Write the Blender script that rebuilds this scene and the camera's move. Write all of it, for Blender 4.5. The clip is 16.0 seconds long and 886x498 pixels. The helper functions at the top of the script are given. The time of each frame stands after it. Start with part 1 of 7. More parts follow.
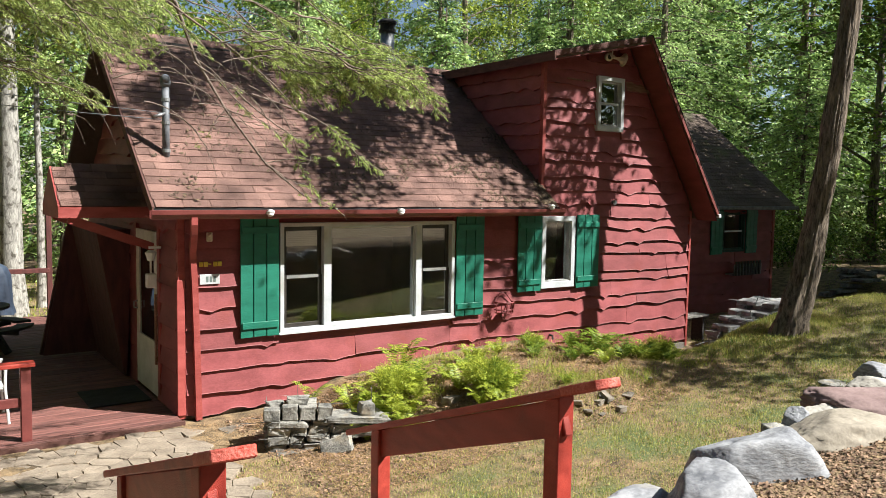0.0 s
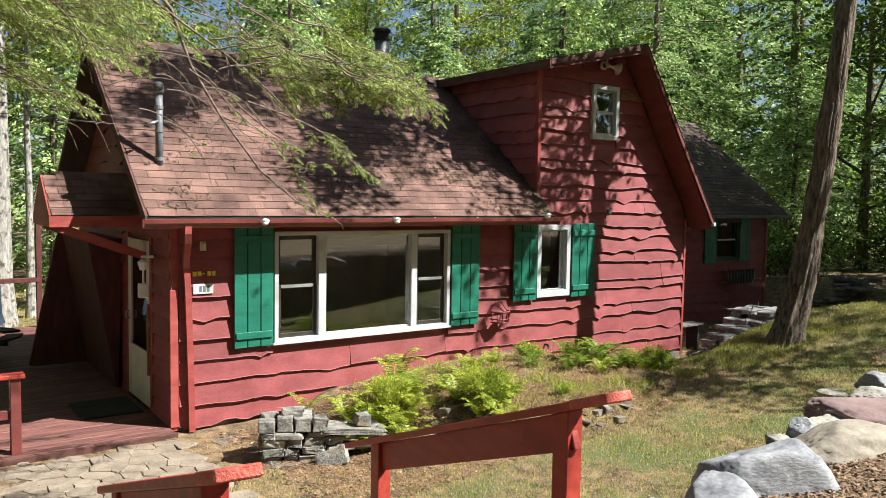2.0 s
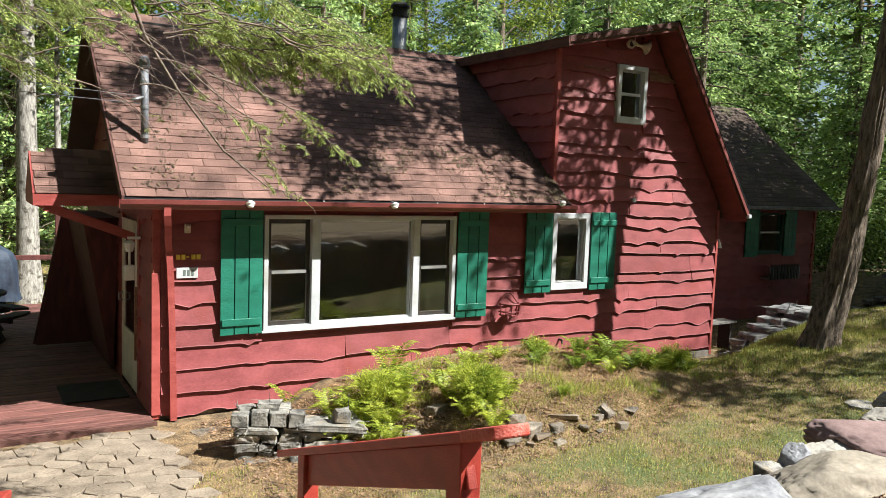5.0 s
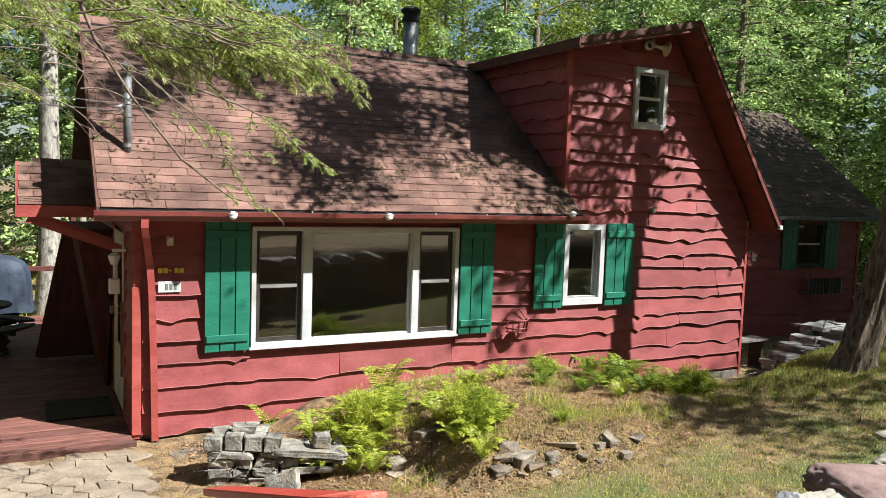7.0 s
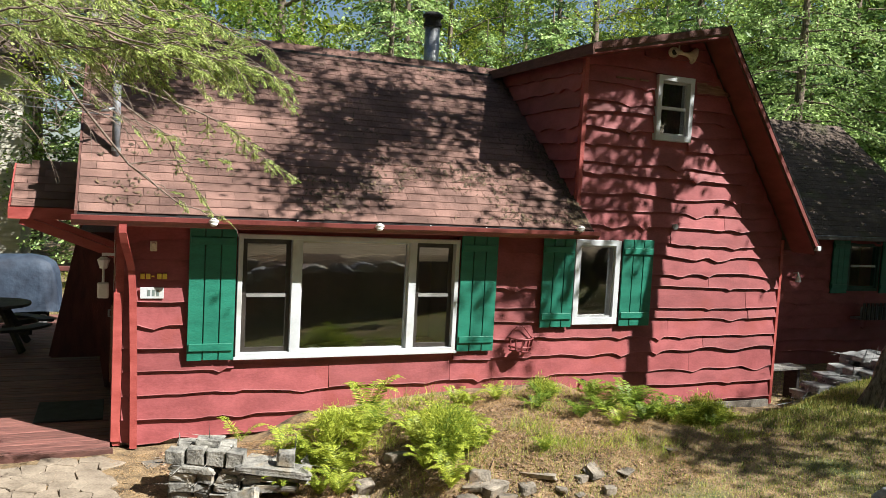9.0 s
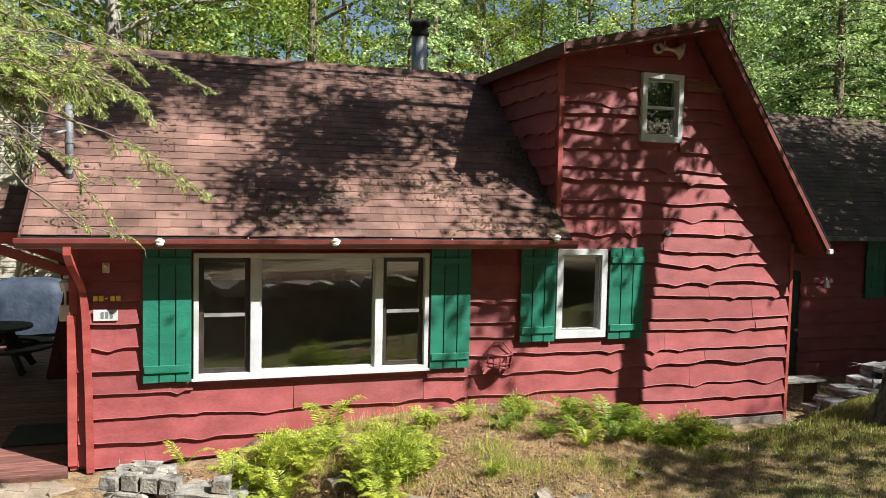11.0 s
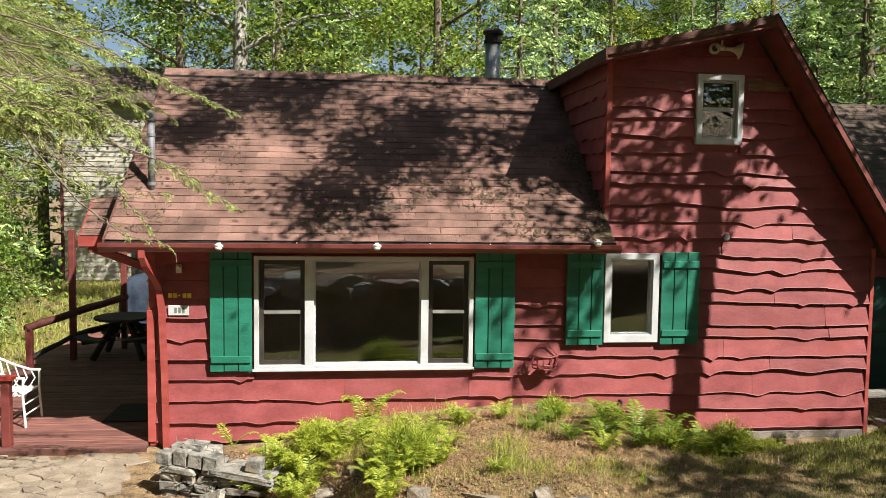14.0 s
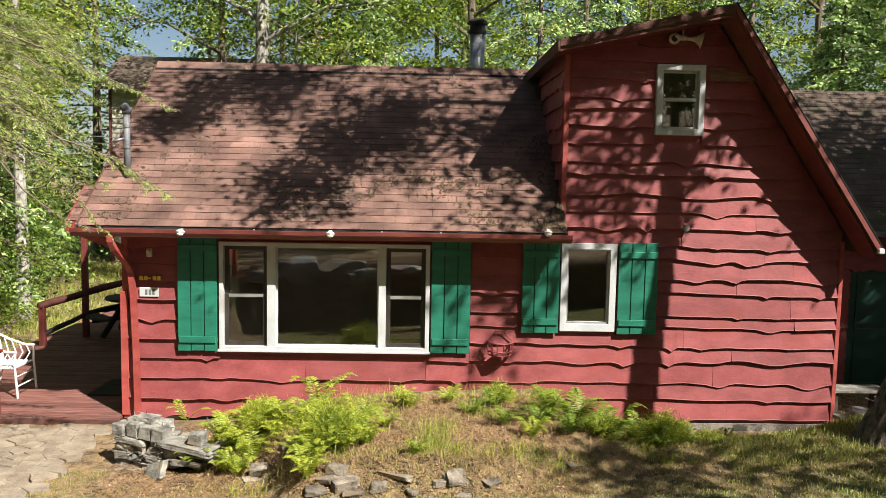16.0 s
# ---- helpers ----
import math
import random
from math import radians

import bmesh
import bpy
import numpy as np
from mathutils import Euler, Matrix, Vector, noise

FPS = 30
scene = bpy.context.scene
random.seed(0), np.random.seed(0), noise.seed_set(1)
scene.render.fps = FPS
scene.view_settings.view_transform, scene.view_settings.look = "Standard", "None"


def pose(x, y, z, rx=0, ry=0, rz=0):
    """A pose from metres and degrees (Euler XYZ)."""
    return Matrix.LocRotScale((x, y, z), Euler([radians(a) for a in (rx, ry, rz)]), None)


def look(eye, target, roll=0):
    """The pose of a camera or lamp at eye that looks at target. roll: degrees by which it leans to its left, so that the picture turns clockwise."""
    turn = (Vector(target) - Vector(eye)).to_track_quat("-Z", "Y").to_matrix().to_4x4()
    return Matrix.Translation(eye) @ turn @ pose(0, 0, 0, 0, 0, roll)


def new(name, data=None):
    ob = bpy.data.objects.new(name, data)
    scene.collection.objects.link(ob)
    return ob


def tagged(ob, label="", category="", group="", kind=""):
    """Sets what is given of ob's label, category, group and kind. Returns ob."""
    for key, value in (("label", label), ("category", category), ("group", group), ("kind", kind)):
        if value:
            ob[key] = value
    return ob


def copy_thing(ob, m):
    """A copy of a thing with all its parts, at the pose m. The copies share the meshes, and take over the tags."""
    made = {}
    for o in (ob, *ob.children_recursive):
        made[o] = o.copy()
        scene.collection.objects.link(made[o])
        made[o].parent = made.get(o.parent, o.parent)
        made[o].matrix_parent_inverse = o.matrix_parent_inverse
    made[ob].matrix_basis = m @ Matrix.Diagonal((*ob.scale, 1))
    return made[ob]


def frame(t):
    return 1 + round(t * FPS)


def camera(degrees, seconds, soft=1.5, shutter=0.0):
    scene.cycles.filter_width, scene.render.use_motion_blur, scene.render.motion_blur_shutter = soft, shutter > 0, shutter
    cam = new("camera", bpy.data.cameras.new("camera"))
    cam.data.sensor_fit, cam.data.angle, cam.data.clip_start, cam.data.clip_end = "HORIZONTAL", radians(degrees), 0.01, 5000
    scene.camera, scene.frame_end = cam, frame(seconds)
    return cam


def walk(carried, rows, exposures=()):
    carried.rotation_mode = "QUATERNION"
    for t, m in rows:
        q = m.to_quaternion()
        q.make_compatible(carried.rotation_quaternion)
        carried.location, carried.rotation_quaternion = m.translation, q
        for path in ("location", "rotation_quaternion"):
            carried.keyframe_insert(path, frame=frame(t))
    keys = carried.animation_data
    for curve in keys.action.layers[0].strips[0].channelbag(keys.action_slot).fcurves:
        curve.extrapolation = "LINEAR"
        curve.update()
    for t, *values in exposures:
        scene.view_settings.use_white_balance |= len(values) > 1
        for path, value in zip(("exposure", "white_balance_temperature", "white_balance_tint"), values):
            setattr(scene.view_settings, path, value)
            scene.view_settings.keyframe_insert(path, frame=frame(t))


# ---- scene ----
cam = camera(59.2, 16.0, soft=0.55)
PATH = [
    (0, (-0.097, -0.065, 2.751), (1.042, 1.571, 2.596), 1.0),
    (0.5, (-0.088, -0.066, 2.758), (1.047, 1.574, 2.604), 0.8),
    (1, (-0.08, -0.015, 2.76), (1.058, 1.622, 2.611), 0.8),
    (1.5, (-0.07, 0.004, 2.753), (1.079, 1.635, 2.613), 0.8),
    (2, (-0.107, 0.038, 2.751), (1.052, 1.662, 2.618), 1.0),
    (2.5, (-0.112, 0.107, 2.742), (1.041, 1.736, 2.61), 1.1),
    (3, (0.043, 0.095, 2.733), (1.172, 1.74, 2.588), 1.3),
    (3.5, (0.313, 0.058, 2.744), (1.411, 1.721, 2.578), 1.7),
    (3.7, (0.386, 0.071, 2.765), (1.471, 1.741, 2.587), 1.7),
    (5.8, (1.069, 0.15, 2.789), (2.08, 1.868, 2.622), 1.9),
    (6, (1.152, 0.123, 2.801), (2.15, 1.848, 2.637), 1.7),
    (6.5, (1.33, 0.21, 2.788), (2.302, 1.951, 2.629), 1.7),
    (7, (1.552, 0.298, 2.796), (2.492, 2.057, 2.639), 1.9),
    (7.5, (1.858, 0.173, 2.8), (2.762, 1.95, 2.643), 2.4),
    (8, (2.11, 0.095, 2.847), (2.974, 1.892, 2.691), 3.0),
    (8.5, (2.317, 0.21, 2.845), (3.138, 2.028, 2.693), 3.2),
    (9, (2.521, 0.263, 2.863), (3.299, 2.1, 2.719), 3.1),
    (9.5, (2.882, 0.162, 2.854), (3.619, 2.017, 2.727), 2.6),
    (10, (3.183, 0.125, 2.885), (3.882, 1.995, 2.772), 2.1),
    (10.2, (3.29, 0.154, 2.878), (3.972, 2.032, 2.771), 1.8),
    (12.3, (4.487, 0.2, 2.971), (4.961, 2.137, 2.827), 1.2),
    (12.5, (4.572, 0.174, 2.976), (5.011, 2.12, 2.833), 1.1),
    (13, (4.879, -0.026, 2.977), (5.167, 1.947, 2.828), 0.3),
    (13.5, (4.963, -0.284, 2.988), (5.169, 1.7, 2.845), 0.3),
    (14, (5.03, -0.499, 3.051), (5.252, 1.484, 2.913), 0.8),
    (14.5, (5.295, -0.72, 3.066), (5.491, 1.265, 2.92), 1.1),
    (15, (5.583, -0.752, 3.078), (5.739, 1.235, 2.919), 1.2),
    (15.5, (5.955, -0.72, 3.116), (6.057, 1.269, 2.944), 1.1),
    (16, (6.405, -0.853, 3.123), (6.456, 1.138, 2.946), 1.1),
]
walk(cam, [(t, look(eye, target, roll)) for t, eye, target, roll in PATH], [(0.0, 1.29, 6200, 9), (10.0, 1.27, 6250, 9), (12.5, 1.20, 6550, 10), (16.0, 1.15, 6650, 10)])

# ---- light ----
SUN_WAY = Vector((-0.475, 0.50, -0.725)).normalized()
world = bpy.data.worlds.new("sky")
scene.world = world
world.use_nodes = True
wn = world.node_tree
sky = wn.nodes.new("ShaderNodeTexSky")
sky.sky_type, sky.sun_disc = "NISHITA", False
sky.sun_elevation, sky.sun_rotation = math.asin(-SUN_WAY.z), math.atan2(-SUN_WAY.x, -SUN_WAY.y)
wn.nodes["Background"].inputs["Strength"].default_value = 0.042
wn.links.new(sky.outputs[0], wn.nodes["Background"].inputs["Color"])
sun_data = bpy.data.lights.new("sun", "SUN")
sun_data.energy, sun_data.angle, sun_data.color = 5.0, radians(0.53), (1.0, 0.95, 0.86)
sun = new("sun", sun_data)
sun.matrix_world = look((20, -18, 30), Vector((20, -18, 30)) + SUN_WAY)


# ---- materials ----
def surface(name, c1, c2, scale=4.0, rough=0.8, bump=0.3, bump_scale=60.0, stretch=(1, 1, 1), spread=0.0,
            spots=None, spot_scale=1.2, spot_at=0.6, metal=0.0, c3=None, island=False):
    """Two colours mixed by coarse and fine noise in world space, relief, stains, and a change of value from piece to piece."""
    m = bpy.data.materials.new(name)
    m.use_nodes = True
    nt = m.node_tree
    bs = nt.nodes["Principled BSDF"]
    N = lambda kind: nt.nodes.new("ShaderNode" + kind)
    L = nt.links.new
    geo = N("NewGeometry")
    mp = N("Mapping")
    mp.inputs["Scale"].default_value = stretch
    L(geo.outputs["Position"], mp.inputs["Vector"])
    n1 = N("TexNoise")
    n1.inputs["Scale"].default_value, n1.inputs["Detail"].default_value = scale, 5
    L(mp.outputs[0], n1.inputs["Vector"])
    n2 = N("TexNoise")
    n2.inputs["Scale"].default_value, n2.inputs["Detail"].default_value = bump_scale, 4
    L(mp.outputs[0], n2.inputs["Vector"])
    add = N("Math")
    add.operation = "MULTIPLY_ADD"
    add.inputs[1].default_value = 0.45
    L(n2.outputs["Fac"], add.inputs[0])
    L(n1.outputs["Fac"], add.inputs[2])
    ramp = N("ValToRGB")
    ramp.color_ramp.elements[0].position, ramp.color_ramp.elements[1].position = 0.52, 0.92
    ramp.color_ramp.elements[0].color, ramp.color_ramp.elements[1].color = (*c1, 1), (*c2, 1)
    if c3:
        e = ramp.color_ramp.elements.new(0.74)
        e.color = (*c3, 1)
    L(add.outputs[0], ramp.inputs["Fac"])
    col = ramp.outputs["Color"]
    if spots:
        n3 = N("TexNoise")
        n3.inputs["Scale"].default_value, n3.inputs["Detail"].default_value = spot_scale, 6
        L(geo.outputs["Position"], n3.inputs["Vector"])
        r3 = N("ValToRGB")
        r3.color_ramp.elements[0].position, r3.color_ramp.elements[1].position = spot_at, spot_at + 0.12
        L(n3.outputs["Fac"], r3.inputs["Fac"])
        mx = N("MixRGB")
        mx.inputs["Color2"].default_value = (*spots, 1)
        L(r3.outputs["Color"], mx.inputs["Fac"])
        L(col, mx.inputs["Color1"])
        col = mx.outputs["Color"]
    if spread:
        if island:
            rnd = geo.outputs["Random Per Island"]
        else:
            rnd = N("ObjectInfo").outputs["Random"]
        mr = N("MapRange")
        mr.inputs["To Min"].default_value, mr.inputs["To Max"].default_value = 1 - spread, 1 + spread
        L(rnd, mr.inputs["Value"])
        hs = N("HueSaturation")
        L(mr.outputs[0], hs.inputs["Value"])
        L(col, hs.inputs["Color"])
        col = hs.outputs["Color"]
    L(col, bs.inputs["Base Color"])
    bs.inputs["Roughness"].default_value, bs.inputs["Metallic"].default_value = rough, metal
    if bump:
        bp = N("Bump")
        bp.inputs["Strength"].default_value, bp.inputs["Distance"].default_value = bump, 0.02
        L(n2.outputs["Fac"], bp.inputs["Height"])
        L(bp.outputs[0], bs.inputs["Normal"])
    return m


def leafy(name, c1, c2, through_share=0.35, scale=0.8, vary=0.7):
    """Thin leaves: light falls on them and through them; the colour changes leaf by leaf and clump by clump."""
    m = bpy.data.materials.new(name)
    m.use_nodes = True
    nt = m.node_tree
    nt.nodes.clear()
    N = lambda kind: nt.nodes.new("ShaderNode" + kind)
    L = nt.links.new
    geo, noi, ramp = N("NewGeometry"), N("TexNoise"), N("ValToRGB")
    noi.inputs["Scale"].default_value, noi.inputs["Detail"].default_value = scale, 3
    L(geo.outputs["Position"], noi.inputs["Vector"])
    mth = N("Math")
    mth.operation = "MULTIPLY_ADD"
    mth.inputs[1].default_value = vary
    L(geo.outputs["Random Per Island"], mth.inputs[0])
    L(noi.outputs["Fac"], mth.inputs[2])
    ramp.color_ramp.elements[0].position, ramp.color_ramp.elements[1].position = 0.46, 0.56 + 0.7 * vary
    ramp.color_ramp.elements[0].color, ramp.color_ramp.elements[1].color = (*c1, 1), (*c2, 1)
    L(mth.outputs[0], ramp.inputs["Fac"])
    d, tr, gl, mix, mix2, out = N("BsdfDiffuse"), N("BsdfTranslucent"), N("BsdfGlossy"), N("MixShader"), N("MixShader"), N("OutputMaterial")
    gl.inputs["Roughness"].default_value = 0.45
    gl.inputs["Color"].default_value = (0.8, 0.85, 0.8, 1)
    mix.inputs["Fac"].default_value = through_share
    mix2.inputs["Fac"].default_value = 0.02
    L(ramp.outputs["Color"], d.inputs["Color"])
    L(ramp.outputs["Color"], tr.inputs["Color"])
    L(d.outputs[0], mix.inputs[1])
    L(tr.outputs[0], mix.inputs[2])
    L(mix.outputs[0], mix2.inputs[1])
    L(gl.outputs[0], mix2.inputs[2])
    L(mix2.outputs[0], out.inputs["Surface"])
    return m


def pane_glass(name):
    m = bpy.data.materials.new(name)
    m.use_nodes = True
    bs = m.node_tree.nodes["Principled BSDF"]
    bs.inputs["Base Color"].default_value = (0.82, 0.86, 0.85, 1)
    bs.inputs["Transmission Weight"].default_value = 1.0
    bs.inputs["Roughness"].default_value, bs.inputs["IOR"].default_value = 0.01, 1.9
    return m


RED = surface("red_paint", (0.185, 0.037, 0.039), (0.282, 0.067, 0.070), 3.0, 0.62, 0.12, 26, (1, 1, 2.0), 0.15, (0.225, 0.042, 0.035), 1.3, 0.57)
RED_TRIM = surface("red_trim_paint", (0.24, 0.036, 0.030), (0.37, 0.078, 0.068), 3, 0.55, 0.25, 50, (1, 1, 3), 0.06)
RED_RAIL = surface("red_rail_paint", (0.30, 0.030, 0.020), (0.46, 0.060, 0.040), 4, 0.5, 0.3, 70, (4, 1, 4), 0.06, (0.22, 0.035, 0.03), 3.0, 0.62)
RED_WORN = surface("worn_red_paint", (0.55, 0.06, 0.035), (0.72, 0.20, 0.15), 14, 0.6, 0.5, 90)
DECK = surface("deck_stain", (0.090, 0.038, 0.033), (0.245, 0.100, 0.082), 3, 0.7, 0.4, 40, (1, 8, 1), 0.2, (0.26, 0.15, 0.12), 1.6, 0.62)
GREEN = surface("green_paint", (0.009, 0.115, 0.075), (0.018, 0.18, 0.118), 3, 0.45, 0.2, 40, (1, 1, 3), 0.08)
GREEN_DARK = surface("dark_green_paint", (0.004, 0.035, 0.026), (0.008, 0.060, 0.042), 3, 0.5, 0.2, 40, (1, 1, 3), 0.05)
WHITE = surface("white_vinyl", (0.42, 0.44, 0.46), (0.54, 0.56, 0.58), 5, 0.4, 0.05, 50, spots=(0.38, 0.38, 0.36), spot_scale=2.5, spot_at=0.58)
CREAM = surface("cream_paint", (0.55, 0.52, 0.43), (0.72, 0.69, 0.60), 4, 0.5, 0.1, 40)
BRONZE = surface("dark_bronze_sash", (0.022, 0.018, 0.015), (0.05, 0.042, 0.036), 6, 0.4, 0.1, 50)
ALU = surface("aluminium_sash", (0.38, 0.38, 0.38), (0.55, 0.55, 0.55), 6, 0.4, 0.1, 50, metal=0.6)
GLASS = pane_glass("window_glass")
SHINGLE = surface("asphalt_shingle", (0.110, 0.060, 0.048), (0.30, 0.172, 0.140), 2.2, 0.95, 0.8, 240, (1, 1, 1), 0.22, (0.10, 0.072, 0.060), 0.8, 0.60)
SHINGLE_FAR = surface("old_asphalt_shingle", (0.075, 0.055, 0.045), (0.16, 0.115, 0.09), 2.0, 0.95, 0.8, 200, (1, 1, 1), 0.2, (0.10, 0.10, 0.045), 1.2, 0.58, island=True)
DEBRIS = surface("needle_litter", (0.045, 0.03, 0.02), (0.17, 0.12, 0.07), 20, 0.95, 0.6, 160, spread=0.4, island=True)
MOSS = surface("roof_moss", (0.03, 0.06, 0.012), (0.09, 0.13, 0.03), 14, 0.95, 0.9, 120)
STONE = surface("grey_fieldstone", (0.075, 0.073, 0.068), (0.33, 0.315, 0.28), 9, 0.9, 0.6, 45, (1, 1, 1), 0.25, (0.30, 0.25, 0.18), 5, 0.58)
BEDSTONE = surface("brown_grey_fieldstone", (0.075, 0.062, 0.048), (0.29, 0.25, 0.20), 8, 0.92, 0.6, 45, (1, 1, 1), 0.25, (0.20, 0.14, 0.09), 4, 0.55)
HEAPSTONE = surface("pale_slab_stone", (0.10, 0.10, 0.10), (0.31, 0.31, 0.305), 8, 0.9, 0.5, 60, (1, 1, 2), 0.22, (0.27, 0.25, 0.21), 4, 0.6)
BOULDER = surface("grey_boulder", (0.115, 0.120, 0.135), (0.345, 0.35, 0.365), 3.6, 0.75, 0.22, 30, (1, 1.2, 2.4), 0.10, (0.29, 0.27, 0.235), 2.6, 0.60)
BOULDER_PALE = surface("cream_boulder", (0.22, 0.205, 0.18), (0.42, 0.395, 0.345), 4, 0.82, 0.25, 35, (1, 1.3, 2), 0.08, (0.30, 0.24, 0.17), 3.5, 0.58)
LITTER = surface("brown_leaf_litter", (0.10, 0.055, 0.034), (0.36, 0.235, 0.15), 9, 0.9, 0.3, 60, spread=0.45, island=True)
REDSTONE = surface("reddish_flat_stone", (0.15, 0.095, 0.09), (0.26, 0.18, 0.17), 4, 0.85, 0.15, 40, spread=0.1)
FLAG = surface("flagstone", (0.18, 0.155, 0.12), (0.34, 0.30, 0.24), 3, 0.85, 0.15, 40, (1, 1, 1), 0.12, (0.22, 0.19, 0.15), 2.5, 0.62)
SOIL = surface("lawn_soil", (0.060, 0.042, 0.024), (0.31, 0.215, 0.115), 6.5, 0.95, 1.0, 40, (1, 1, 1), 0, (0.10, 0.125, 0.042), 0.9, 0.44)
GRASS = leafy("grass_blades", (0.085, 0.175, 0.024), (0.43, 0.42, 0.125), 0.3, 0.9, 1.0)
STRAW = leafy("dry_litter", (0.075, 0.036, 0.018), (0.42, 0.27, 0.13), 0.15, 1.5, 1.0)
FERN = leafy("fern_green", (0.115, 0.205, 0.025), (0.46, 0.50, 0.07), 0.4, 1.3)
FERN_DARK = leafy("fern_dark", (0.055, 0.12, 0.016), (0.24, 0.31, 0.04), 0.35, 1.3)
LEAF = leafy("broad_leaves", (0.024, 0.066, 0.014), (0.235, 0.34, 0.055), 0.33, 0.25, 0.5)
LEAF_LIGHT = leafy("light_leaves", (0.042, 0.096, 0.018), (0.40, 0.47, 0.075), 0.35, 0.25, 0.5)
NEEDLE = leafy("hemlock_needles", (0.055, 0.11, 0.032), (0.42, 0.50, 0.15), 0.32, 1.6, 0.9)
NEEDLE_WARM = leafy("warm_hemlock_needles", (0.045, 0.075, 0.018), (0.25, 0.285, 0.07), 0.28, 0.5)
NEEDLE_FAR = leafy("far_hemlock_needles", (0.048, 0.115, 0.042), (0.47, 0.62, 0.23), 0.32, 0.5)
BARK = surface("bark", (0.034, 0.026, 0.019), (0.28, 0.22, 0.165), 6, 0.95, 1.0, 26, (4, 4, 0.5), 0.15)
BARK_PALE = surface("pale_bark", (0.16, 0.15, 0.135), (0.42, 0.40, 0.36), 6, 0.95, 0.9, 24, (3, 3, 0.6), 0.15, (0.085, 0.075, 0.06), 7.0, 0.53)
TWIG = surface("twig_bark", (0.10, 0.075, 0.06), (0.26, 0.20, 0.16), 20, 0.9, 0.4, 90)
DARK_WOOD = surface("dark_weathered_wood", (0.020, 0.017, 0.016), (0.06, 0.05, 0.045), 5, 0.75, 0.4, 40, (2, 2, 6), 0.1)
BOARD_BROWN = surface("red_brown_boards", (0.06, 0.016, 0.014), (0.12, 0.034, 0.028), 3, 0.8, 0.4, 30, (4, 4, 1), 0.15)
TARP = surface("blue_grey_cover", (0.012, 0.020, 0.038), (0.032, 0.050, 0.082), 3, 0.7, 0.6, 9, (1, 1, 1))
METAL = surface("galvanised_metal", (0.20, 0.21, 0.22), (0.40, 0.41, 0.42), 8, 0.45, 0.15, 60, metal=0.7)
PIPE = surface("grey_vent_pipe", (0.07, 0.075, 0.085), (0.19, 0.20, 0.22), 8, 0.55, 0.2, 40)
WHITE_IRON = surface("white_metal_paint", (0.66, 0.66, 0.64), (0.80, 0.80, 0.78), 8, 0.45, 0.1, 60)
BRASS = surface("tarnished_horn_metal", (0.42, 0.35, 0.27), (0.68, 0.58, 0.46), 10, 0.5, 0.2, 50)
YELLOW = surface("yellow_paint", (0.55, 0.36, 0.03), (0.72, 0.50, 0.06), 8, 0.5, 0.1, 50)
GREY_INK = surface("grey_ink", (0.10, 0.13, 0.12), (0.14, 0.17, 0.16), 8, 0.6, 0.05, 50)
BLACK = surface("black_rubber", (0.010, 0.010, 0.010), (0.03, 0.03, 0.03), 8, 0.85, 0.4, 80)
ROOM = surface("dim_room_wall", (0.20, 0.175, 0.145), (0.32, 0.285, 0.24), 2, 0.9, 0.1, 20)
BLIND = surface("tan_blind", (0.55, 0.48, 0.36), (0.70, 0.62, 0.48), 4, 0.8, 0.2, 30, (1, 1, 12))
BARE_WOOD = surface("bare_weathered_wood", (0.16, 0.075, 0.045), (0.30, 0.17, 0.11), 5, 0.85, 0.5, 30, (1, 1, 8))
CONCRETE = surface("block_foundation", (0.12, 0.105, 0.09), (0.30, 0.27, 0.23), 4, 0.95, 0.7, 50, spots=(0.07, 0.06, 0.05), spot_scale=5, spot_at=0.5)
# rake red with the shade under the gable overhang put into the colour
RAKE_SHADED = surface("shaded_rake_paint", (0.115, 0.022, 0.019), (0.185, 0.042, 0.035), 3, 0.6, 0.25, 50, (1, 1, 3))
PATHSTONE = surface("path_flagstone", (0.165, 0.130, 0.096), (0.31, 0.255, 0.195), 5, 0.88, 0.5, 40, (1, 1, 1), 0.12, (0.19, 0.16, 0.12), 2.5, 0.60)
GUTTER = surface("gutter_paint", (0.11, 0.026, 0.024), (0.20, 0.055, 0.047), 3, 0.35, 0.1, 40, (1, 1, 1))
FASCIA_OLD = surface("weathered_fascia", (0.060, 0.024, 0.019), (0.135, 0.058, 0.045), 4, 0.85, 0.4, 40, (1, 1, 4))
SHED = surface("pale_shed_siding", (0.34, 0.32, 0.27), (0.52, 0.49, 0.42), 2, 0.85, 0.4, 25, (1, 1, 5), 0.1)



